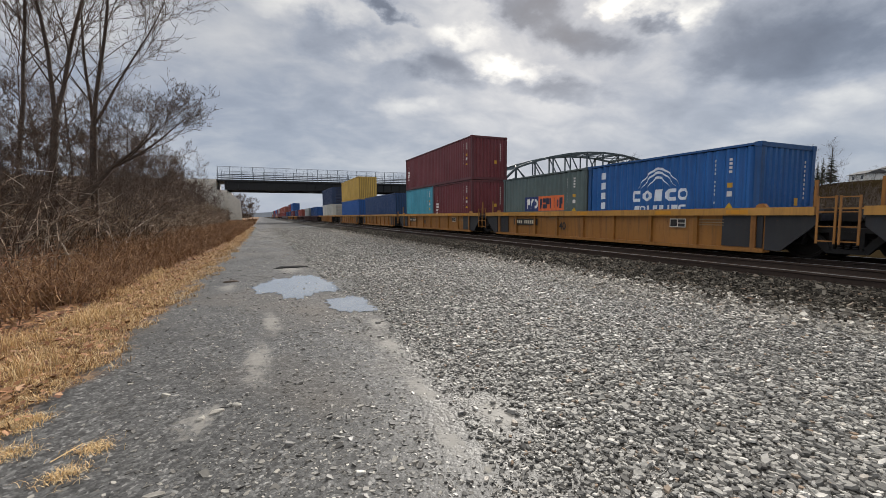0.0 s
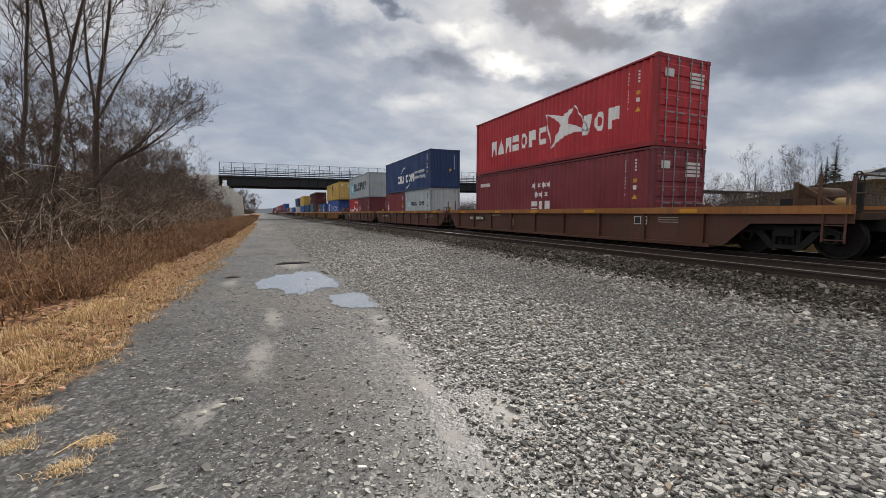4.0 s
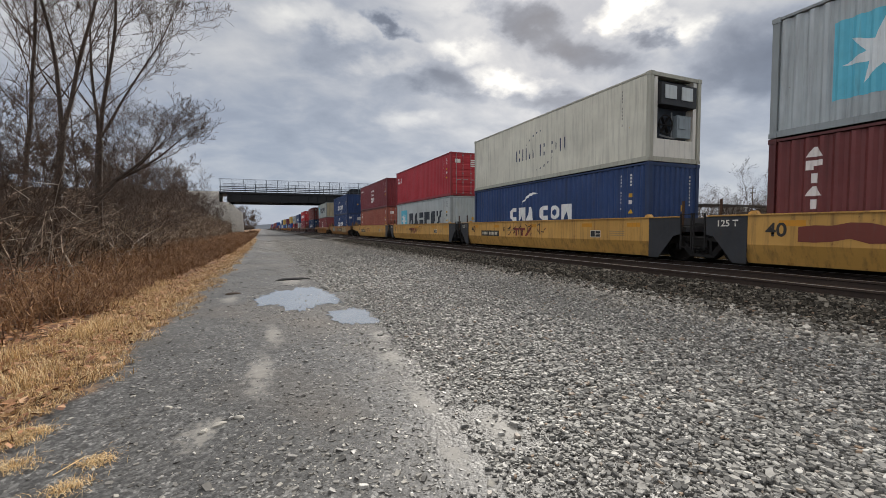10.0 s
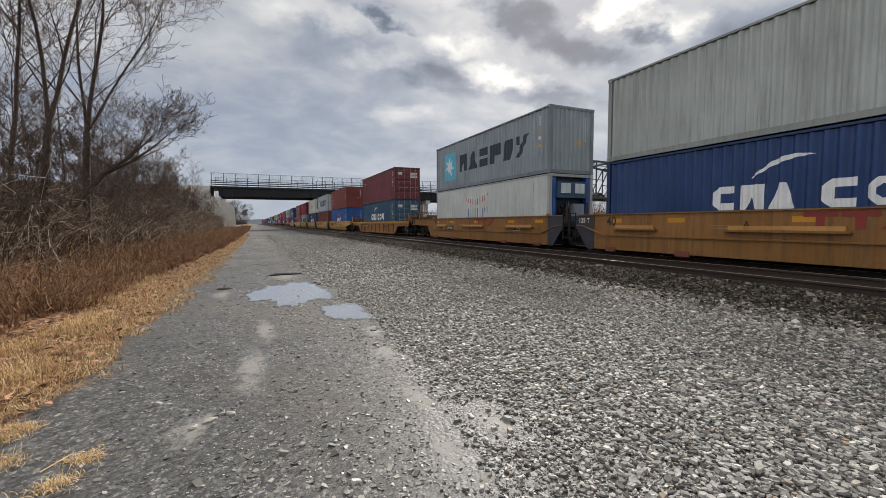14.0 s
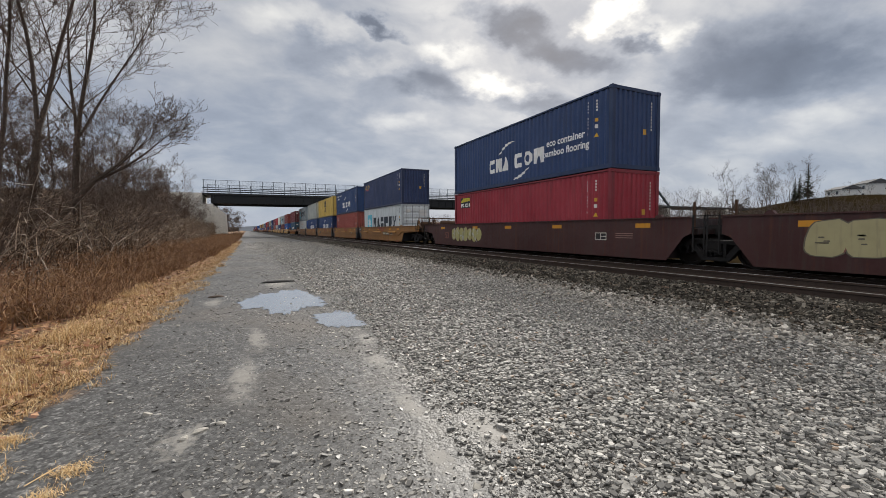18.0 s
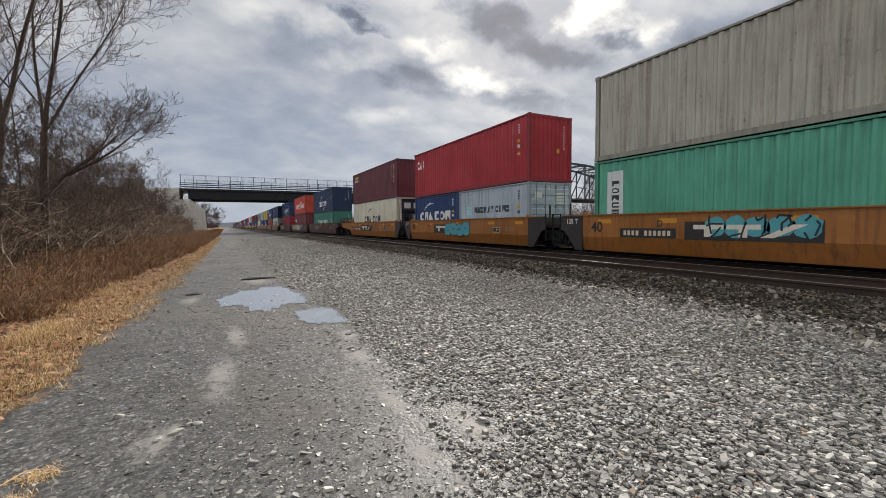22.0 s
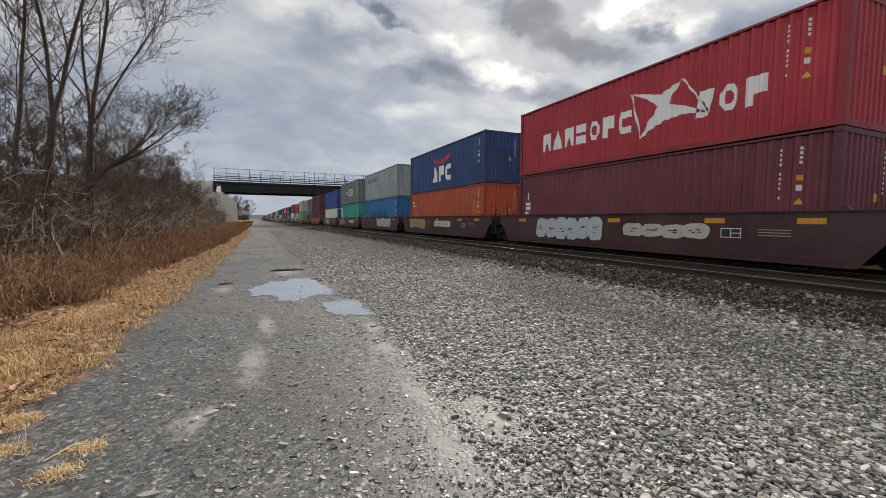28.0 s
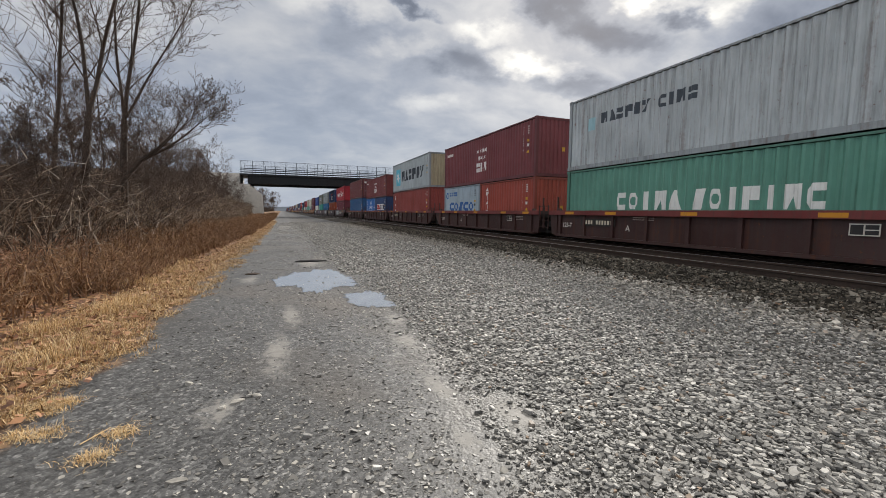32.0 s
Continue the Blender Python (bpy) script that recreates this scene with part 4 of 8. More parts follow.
class Row(list):
    """Outlines of several separate shapes: a list of lists."""

    def __add__(self, other):
        return Row(list(self) + (list(other) if isinstance(other, Row) else [[p] for p in other]))

    def __radd__(self, other):
        return Row([[p] for p in other] + list(self))


def row_of(kinds, u0, u1, z0, z1, gap=0.22):
    """A row of plain shapes between u0 and u1."""
    k = len(kinds)
    cell = (u1 - u0) / (k - gap / (1 + gap))
    return Row([cell_shape(c, u0 + cell * i, z0, cell / (1 + gap), z1 - z0) for i, c in enumerate(kinds)])


def rect(u0, u1, z0, z1):
    return [[(u0, z0), (u1, z0), (u1, z1), (u0, z1)]]


def star(u, z, r, n=7, inner=0.42):
    return [[(u + (r if j % 2 == 0 else r * inner) * math.sin(math.pi * j / n), z + (r if j % 2 == 0 else r * inner) * math.cos(math.pi * j / n)) for j in range(2 * n)]]


def swoosh(u0, z0, u1, z1, thick, bulge):
    """A tapered arc."""
    top, low = [], []
    for j in range(9):
        s = j / 8
        b = bulge * math.sin(math.pi * s)
        th = thick * math.sin(math.pi * min(1, s * 0.9 + 0.08))
        top.append((u0 + (u1 - u0) * s, z0 + (z1 - z0) * s + b + th))
        low.append((u0 + (u1 - u0) * s, z0 + (z1 - z0) * s + b))
    return [low + top[::-1]]


def triangle_mark(u, z, s):
    return [[(u - s, z), (u + s, z), (u, z + 1.8 * s)]]


def sticker(polys, h, parent, L, wavy=True, name="marking", off=1.2, label="", lift=0.004):
    """Flat markings on the side that faces -x; they follow the corrugation."""
    if isinstance(polys, Row):
        for one in polys:
            ob = sticker(one, h, parent, L, wavy, "wordmark_shape" if name == "marking" else name, off, label, lift)
        return ob
    bm = bmesh.new()
    for poly in polys:
        vs = [bm.verts.new((0, L / 2 - u, z)) for u, z in poly]
        try:
            bm.faces.new(vs)
        except ValueError:
            pass
    bm.normal_update()
    if wavy:
        bmesh.ops.triangulate(bm, faces=bm.faces[:])
        ys = [v.co.y for v in bm.verts]
        for f in folds(min(ys), max(ys)):
            bmesh.ops.bisect_plane(bm, geom=bm.verts[:] + bm.edges[:] + bm.faces[:], plane_co=(0, f, 0), plane_no=(0, 1, 0), dist=1e-5)
        for v in bm.verts:
            v.co.x = -off + inset(v.co.y) - lift
    else:
        for v in bm.verts:
            v.co.x = -off - lift
    bmesh.ops.recalc_face_normals(bm, faces=bm.faces)
    for f in bm.faces:
        if f.normal.x > 0:
            f.normal_flip()
    me = bpy.data.meshes.new(name)
    bm.to_mesh(me)
    bm.free()
    return put(name, me, ink(h), parent, label=label)


def stencil(body, size, h, parent, x, y, z, name="lettering", face="side"):
    """Readable words in the built-in font."""
    cu = bpy.data.curves.new(name, "FONT")
    cu.body, cu.size, cu.align_x, cu.align_y, cu.offset = body, size, "CENTER", "CENTER", size * 0.022
    tmp = bpy.data.objects.new("tmp", cu)
    me = bpy.data.meshes.new_from_object(tmp)
    bpy.data.objects.remove(tmp)
    bpy.data.curves.remove(cu)
    me.materials.clear()
    ob = put(name, me, ink(h), parent, (x, y, z))
    ob.rotation_euler = (radians(90), 0, radians(-90)) if face == "side" else (radians(90), 0, 0)
    return ob


def brand(kind, c, L, H, col):
    """Wordmarks and emblems of a container side, drawn as plain shapes. u runs from the leading end."""
    put_on = lambda polys, h, label="", lift=0.004: sticker(polys, h, c, L, label=label, lift=lift)
    k = H / 2.9
    if kind == "star":
        put_on(rect(1.2, 2.85, 0.60 * k, 2.30 * k), "5fb9cf", "light blue square")
        put_on(star(2.02, 1.45 * k, 0.66), "d9dfe0", "white seven-pointed star", lift=0.008)
        put_on(row_of("ntbpsk", 3.45, 10.6, 0.98 * k, 1.98 * k), "2a333d", "dark wordmark")
    elif kind == "starline":
        put_on(rect(1.15, 1.55, 1.5 * k, 2.0 * k), "9cc4cc")
        put_on(row_of("ntbpsk", 1.9, 4.2, 1.68 * k, 2.08 * k) + row_of("cinb", 4.5, 5.9, 1.68 * k, 2.08 * k), "3a444d")
    elif kind == "star20":
        put_on(rect(0.7, 1.2, 1.4 * k, 1.9 * k), "a9d0d6")
        put_on(row_of("ntbpskcinb", 1.5, 4.6, 1.5 * k, 1.85 * k), "3a444d")
    elif kind == "wave":
        put_on(row_of("cnt", 3.95, 5.75, 0.75 * k, 1.42 * k) + row_of("con", 6.2, 8.4, 0.75 * k, 1.42 * k), "e4e4e0", "white wordmark")
        put_on(swoosh(4.83, 1.52 * k, 6.2, 2.05 * k, 0.13, 0.12) + swoosh(6.15, 0.22 * k, 7.45, 0.72 * k, 0.13, -0.15), "e4e4e0")
    elif kind == "wavelow":
        put_on(row_of("cnt", 3.85, 5.8, 1.08 * k, 1.72 * k) + row_of("con", 6.3, 8.4, 1.08 * k, 1.72 * k), "e9e9e6", "white wordmark")
        put_on(swoosh(4.8, 1.87 * k, 6.15, 2.32 * k, 0.13, 0.12), "e9e9e6")
    elif kind == "wavewhite":
        put_on(row_of("cnt", 4.3, 5.9, 1.05 * k, 1.6 * k) + row_of("con", 6.2, 8.2, 1.05 * k, 1.6 * k), "24344f", "navy wordmark")
        put_on(swoosh(5.2, 1.7 * k, 6.6, 2.2 * k, 0.1, 0.12) + swoosh(6.0, 0.45 * k, 7.3, 0.95 * k, 0.1, -0.15), "24344f")
    elif kind == "waveeco":
        brand("wave", c, L, H, col)
        for i, s in enumerate(("eco container", "bamboo flooring")):
            stencil(s, 0.40, "dfe2e4", c, -1.206, L / 2 - 9.75, (1.45 - 0.42 * i) * k)
    elif kind == "waveadv":
        brand("wave", c, L, H, col)
        for i, s in enumerate(("advanced container", "light steel")):
            stencil(s, 0.34, "dfe2e4", c, -1.206, L / 2 - 2.1 + 0.35 * i, (2.45 - 0.38 * i) * k)
    elif kind == "wave20":
        put_on(row_of("cnt", 0.8, 2.6, 1.0, 1.6) + row_of("con", 2.9, 5.0, 1.0, 1.6), "e4e4e0")
        put_on(swoosh(1.4, 1.75, 2.8, 2.1, 0.1, 0.1), "e4e4e0")
    elif kind == "wave20box":
        put_on(rect(0.9, 4.9, 1.0, 1.75), "dfdedb")
        put_on(row_of("cnt", 1.0, 2.6, 1.08, 1.65), "b5342f", lift=0.008)
        put_on(row_of("con", 2.9, 4.8, 1.08, 1.65), "24344f", lift=0.008)
    elif kind == "flag":
        put_on(row_of("ntnbopc", 1.7, 6.45, 0.9 * k, 1.65 * k, 0.3), "e6e3df", "white wordmark")
        put_on([[(6.42, 2.16 * k), (7.0, 2.02 * k), (7.55, 1.86 * k), (8.28, 2.12 * k), (7.98, 1.72 * k), (7.86, 1.5 * k), (8.4, 1.32 * k), (9.12, 0.98 * k), (8.35, 1.08 * k), (7.75, 1.02 * k), (7.25, 0.84 * k), (6.86, 0.6 * k), (7.08, 1.02 * k), (7.32, 1.3 * k), (7.5, 1.5 * k), (7.1, 1.82 * k)]], "e6e3df", "white flag emblem")
        for a, b in (((6.40, 2.16), (6.84, 0.6)), ((8.28, 2.12), (9.12, 0.98))):
            put_on([[(a[0], a[1] * k), (a[0] + 0.07, a[1] * k), (b[0] + 0.07, b[1] * k), (b[0], b[1] * k)]], "e6e3df")
        put_on(row_of("sop", 8.75, 10.6, 0.85 * k, 1.6 * k, 0.3), "e6e3df")
    elif kind == "flag20":
        put_on(row_of("ntnbopc", 0.4, 3.2, 0.8, 1.2, 0.3) + row_of("sop", 4.4, 5.6, 0.8, 1.2, 0.3), "e6e3df")
        put_on([[(3.2, 1.8), (3.9, 1.3), (3.4, 0.9)], [(3.9, 1.3), (4.5, 1.0), (4.3, 1.5)]], "e6e3df")
        put_on(rect(3.6, 5.4, 2.1, 2.2), "e6e3df")
    elif kind == "stars":
        pts = [(5.65 + 0.36 * i, 2.0) for i in range(4)] + [(5.83 + 0.36 * i, 1.58) for i in range(3)]
        put_on(Row([star(a, z * k, 0.17, 6, 0.45) for a, z in pts]), "e6e2de", "white six-pointed star")
        put_on(row_of("bin", 5.5, 6.82, 0.72 * k, 1.28 * k), "e6e2de", "white wordmark")
        put_on(rect(0.5, 1.5, 2.2 * k, 2.38 * k), "d5cfca")
    elif kind == "starslow":
        brand("stars", c, L, H, col)
    elif kind == "letters":
        put_on(row_of("cti", 0.42, 1.5, 1.85 * k, 2.35 * k), "e2dcda", "white wordmark")
    elif kind == "column":
        put_on(Row([cell_shape(s, 0.78, (2.35 - 0.30 * i) * k, 0.32, 0.22) for i, s in enumerate("tpition"[:6])]), "e3dcd6", "upright white wordmark")
    elif kind == "columnred":
        put_on(Row([cell_shape(s, 0.95, (2.2 - 0.30 * i) * k, 0.34, 0.22) for i, s in enumerate("tpition"[:6])]), "a58c86", "upright faded wordmark")
    elif kind == "small":
        put_on(cell_shape("i", 0.5, 1.75 * k, 0.36, 0.36) + cell_shape("b", 0.52, 1.3 * k, 0.34, 0.34) + cell_shape("k", 0.5, 0.9 * k, 0.36, 0.32), "e3dcd6", "upright white wordmark")
    elif kind == "bird":
        put_on([[(4.7, 2.15 * k), (6.1, 1.95 * k), (7.6, 2.3 * k), (7.4, 2.0 * k), (6.1, 1.72 * k), (4.9, 1.95 * k)]], "c23a36", "red winged emblem")
        put_on(row_of("tpc", 4.65, 7.7, 0.55 * k, 1.6 * k), "e8e6e2", "white wordmark")
    elif kind == "birdwhite":
        put_on([[(4.2, 2.25 * k), (5.6, 2.1 * k), (7.0, 2.4 * k), (6.7, 2.0 * k), (5.6, 1.75 * k), (4.5, 2.0 * k)]], "b93a38", "red winged emblem")
        put_on(row_of("tpc", 4.3, 6.9, 0.75 * k, 1.6 * k), "2a4f93", "blue wordmark")
    elif kind == "birdsmall":
        put_on(row_of("tpc", 0.55, 1.5, 2.0 * k, 2.35 * k), "dfe0e0")
        put_on(rect(0.65, 1.5, 2.42 * k, 2.52 * k), "b93a38")
    elif kind == "ship":
        put_on(row_of("coint", 2.87, 5.6, 1.05 * k, 1.75 * k) + row_of("soipinc", 6.0, 9.35, 1.05 * k, 1.75 * k), "e3e5e0", "white wordmark")
    elif kind == "m":
        put_on(row_of("n", 6.1, 7.5, 1.75 * k, 2.5 * k) + rect(5.95, 8.0, 1.62 * k, 1.75 * k) + row_of("sc", 6.25, 7.65, 0.75 * k, 1.5 * k), "38342c", "dark wordmark")
    elif kind == "script":
        put_on(cell_shape("o", 0.95, 0.95, 1.8, 1.5), "dfe2e6", "white ring emblem")
        put_on([[(1.4, 1.2), (2.4, 1.3), (2.3, 2.1), (1.5, 2.05)]], "c8c6c6")
        put_on(rect(1.75, 2.0, 1.25, 2.05) + rect(1.45, 2.35, 1.55, 1.75), "b5302f", lift=0.008)
        put_on([p for a in ((3.7, 1.0, 5.0, 2.3), (5.2, 1.1, 6.2, 1.9), (6.1, 0.95, 6.7, 2.4), (6.6, 1.0, 8.3, 1.9), (8.2, 1.1, 9.2, 1.9), (9.1, 1.1, 11.2, 1.9)) for p in swoosh(a[0], a[1], a[2], a[3], 0.12, 0.16) + swoosh(a[0], a[3] - 0.2, a[2], a[1], 0.12, -0.16)], "e4e6ea", "flowing white script")
    elif kind == "oo":
        put_on(row_of("oocc", 1.15, 2.65, 1.72 * k, 2.2 * k), "c04a4a", "red wordmark")
    elif kind == "beacon":
        put_on(rect(0.68, 1.9, 2.02 * k, 2.62 * k), "26282e", "dark label")
        put_on([[(0.75, 2.35 * k), (1.85, 2.42 * k), (1.85, 2.6 * k), (0.95, 2.6 * k)]], "c8b93a", lift=0.008)
        put_on(row_of("pbtcon", 0.8, 1.85, 2.08 * k, 2.28 * k), "e6e6e2", lift=0.008)
    elif kind == "pno":
        put_on(rect(4.1, 5.5, 1.05 * k, 1.92 * k), "2c3d86", "blue label")
        put_on(rect(5.5, 8.45, 1.05 * k, 1.92 * k), "c7cbb4", "pale label")
        put_on(row_of("pko", 4.25, 5.4, 1.2 * k, 1.75 * k), "dfe2e2", lift=0.008)
        put_on(row_of("nbpiiop", 5.65, 8.3, 1.2 * k, 1.75 * k), "3b4a86", lift=0.008)
    elif kind == "pno20":
        put_on(rect(1.9, 2.95, 0.95, 1.6), "27386f", "blue label")
        put_on(rect(2.95, 4.7, 0.95, 1.6), "e0703c", "orange label")
        put_on(row_of("pko", 2.0, 2.85, 1.05, 1.5), "e8eaea", lift=0.008)
        put_on(row_of("nbpiiop", 3.05, 4.6, 1.05, 1.5), "2b2f45", lift=0.008)
    elif kind == "globe":
        put_on([p for s in (0.5, 0.78, 1.0) for p in swoosh(3.05 - 0.78 * s, 1.62, 3.05 + 0.78 * s, 1.62, 0.08, 0.55 * s)], "d9e2ea", "white arched emblem")
        put_on(row_of("cosco", 2.05, 4.1, 1.18, 1.55), "d9e2ea", "white wordmark")
        put_on(row_of("soippinc", 2.15, 4.0, 0.85, 1.05), "d9e2ea")
        put_on(Row([cell_shape("r", 0.6, 2.05 - 0.36 * i, 0.24, 0.24) for i in range(4)]), "d9e2ea")
    elif kind == "globegrey":
        put_on(cell_shape("o", 0.26, 1.75, 0.55, 0.5) + row_of("bbbb", 1.05, 2.35, 1.95, 2.22), "2f62a0")
        put_on(row_of("cosco", 1.05, 5.05, 0.9, 1.5), "2f62a0", "blue wordmark")
    elif kind == "dong":
        put_on(rect(0.54, 1.15, 1.0 * k, 2.5 * k), "d6dad6", "upright white label")
        put_on(Row([cell_shape(s, 0.68, (2.0 - 0.24 * i) * k, 0.32, 0.18) for i, s in enumerate("poncb")]), "2c3a38", lift=0.008)
    elif kind == "co":
        put_on(row_of("sbtco", 0.55, 2.0, 2.1 * k, 2.5 * k), "c9a53a", "yellow wordmark")
        put_on(rect(0.7, 1.9, 1.98 * k, 2.05 * k), "b04a50")
    elif kind == "plate":
        put_on(rect(0.9, 1.3, 2.05 * k, 2.5 * k), "2a2c2c")
        put_on([[(0.95, 2.1 * k), (1.25, 2.1 * k), (1.25, 2.45 * k)]], "c9c24a", lift=0.008)
    elif kind == "board":
        put_on(rect(0.75, 2.4, 1.5, 1.95), "c9cbc6", "pale sign panel")
    elif kind == "corner":
        put_on(cell_shape("d", 0.55, 2.0, 0.3, 0.3) + rect(0.5, 1.3, 1.85, 1.93), "e4ddd4")
    elif kind == "blocks":
        put_on(row_of("rrrrr", 2.4, 8.6, 0.8, 1.7), "16507c")
    elif kind == "old":
        put_on(row_of("ntrp", 1.2, 5.4, 1.9, 2.3), "5e6a72")


def serials(c, L, H, white="d8d6d0"):
    """Unreadable serial numbers, maker's plates and hazard triangles near the trailing end."""
    bars = [p for i in range(11) for p in rect(L - 1.21, L - 1.15, H - 0.40 - 0.115 * i, H - 0.335 - 0.115 * i) if i % 5 != 4]
    bars += [p for i in range(4) for p in rect(L - 0.80, L - 0.745, H - 0.40 - 0.11 * i, H - 0.33 - 0.11 * i)]
    tagged(sticker(bars, white, c, L, name="serial_number"), kind="stuff")
    sticker(rect(L - 0.83, L - 0.72, H - 1.12, H - 0.99), "c99a2e", c, L, name="plate")
    sticker(rect(L - 0.83, L - 0.73, H - 1.36, H - 1.22), white, c, L, name="plate")
    sticker(triangle_mark(L - 0.775, H - 1.68, 0.085), "d2a526", c, L, name="warning_triangle")


def container(front, L, H, base, colour, mark, rear, label, wear=0.35, flat=False, full=True, x=TRAIN_X):
    """A box from its leading end at train place front, resting at height base."""
    c = empty_at("shipping_container", x, front - L / 2, base, label, "shipping container", "containers on the freight train")
    pm = paint(colour, wear)
    dark = paint("%02x%02x%02x" % tuple(int(int(colour[i:i + 2], 16) * 0.82) for i in (0, 2, 4)), wear)
    movers.append((c, x, front - L / 2, base))
    if not full:
        put("body", kept(("farbody", L, H), lambda bm: far_body(bm, L, H)), pm, c)
        put("rear_end", kept(("leaf2", H), lambda bm: (door_leaf(bm, H),)) if rear == "d" else kept(("end", H), lambda bm: end_sheet(bm, H)), dark, c, (-0.55 if rear == "d" else 0, -L / 2 + 0.01, 0))
        return c
    if flat:
        sheet = boxed(-1.202, -1.19, -L / 2 + 0.1, L / 2 - 0.1, 0.12, H - 0.08)
    else:
        sheet = kept(("side", L, H), lambda bm: side_sheet(bm, L, H))
    put("side_wall", sheet, pm, c)
    o = put("side_wall", sheet, pm, c)
    o.rotation_euler = (0, 0, math.pi)
    put("roof", kept(("roof", L), lambda bm: roof_sheet(bm, L)), pm, c, (0, 0, H - 0.012))
    put("floor", boxed(-1.15, 1.15, -L / 2 + 0.1, L / 2 - 0.1, 0.1, 0.15), m_steel_dark, c)
    for s in (-1, 1):
        put("top_rail", boxed(-0.035, 0.035, -L / 2 + 0.1, L / 2 - 0.1, -0.06, 0.0), dark, c, (s * 1.184, 0, H - 0.012))
        put("bottom_rail", boxed(-0.03, 0.03, -L / 2 + 0.1, L / 2 - 0.1, 0.0, 0.155), dark, c, (s * 1.188, 0, 0.01))
        for e in (-1, 1):
            post = put("corner_post", boxed(-0.075, 0.075, -0.075, 0.075, 0.0, H), dark, c, (s * 1.144, e * (L / 2 - 0.076), 0))
            if full:
                cast = kept(("casting",), casting)
                for z in (0.0, H - 0.118):
                    q = put("corner_casting", cast, dark, post, (s * -0.003 if s > 0 else -0.003, 0, z))
                    if s > 0:
                        q.rotation_euler = (0, 0, math.pi)
    for e in (-1, 1):
        put("end_beam", boxed(-1.07, 1.07, -0.05, 0.05, 0.0, 0.15), dark, c, (0, e * (L / 2 - 0.06), 0))
        put("end_beam", boxed(-1.07, 1.07, -0.05, 0.05, -0.12, 0.0), dark, c, (0, e * (L / 2 - 0.06), H - 0.003))
    sheet = kept(("end", H), lambda bm: end_sheet(bm, H))
    o = put("end_wall", sheet, pm, c, (0, L / 2 - 0.02, 0))
    o.rotation_euler = (0, 0, math.pi)
    if rear == "p":
        put("end_wall", sheet, paint("a79d82", 0.75) if "yellowed" in label else pm, c, (0, -L / 2 + 0.02, 0))
        if full:
            bm = bmesh.new()
            for i in range(9):
                box(bm, 0.74, 0.79, -0.004, 0, H - 0.48 - 0.12 * i, H - 0.41 - 0.12 * i)
            tagged(part("serial_number", bm, ink("d8d6d0"), c, "", (0, -L / 2 + 0.018, 0)), kind="stuff")
            bm = bmesh.new()
            box(bm, 0.34, 0.5, -0.004, 0, H - 1.62, H - 1.42)
            part("plate", bm, ink("c99a2e"), c, "", (0, -L / 2 + 0.018, 0))
    elif rear == "d":
        leaf = kept(("leaf", H), lambda bm: door_leaf(bm, H))
        bar = kept(("bar", H), lambda bm: lock_bar(bm, H))
        for s in (-1, 1):
            d = put("door", leaf, pm, c, (0 if s > 0 else -1.1, -L / 2 + 0.02, 0))
            if full:
                for i in (0.28, 0.78):
                    put("lock_bar", bar, m_grey_metal, d, (i, -0.045, 0))
        if full:
            bm = bmesh.new()
            for i in range(4):
                box(bm, 0.25, 0.95, -0.028, -0.024, H - 0.55 - 0.13 * i, H - 0.46 - 0.13 * i)
            box(bm, -0.9, -0.5, -0.028, -0.024, H - 0.7, H - 0.45)
            tagged(part("lettering", bm, ink("d8d6d0"), c, "", (0, -L / 2 + 0.02, 0)), kind="stuff")
    else:
        reefer_end(c, L, H, rear)
    if full:
        brand(mark, c, L, H, colour)
        serials(c, L, H, "d8d6d0" if colour[0] in "0123456789" and int(colour[:2], 16) < 0xb0 or colour[2] < "8" else "4a4d50")
    return c


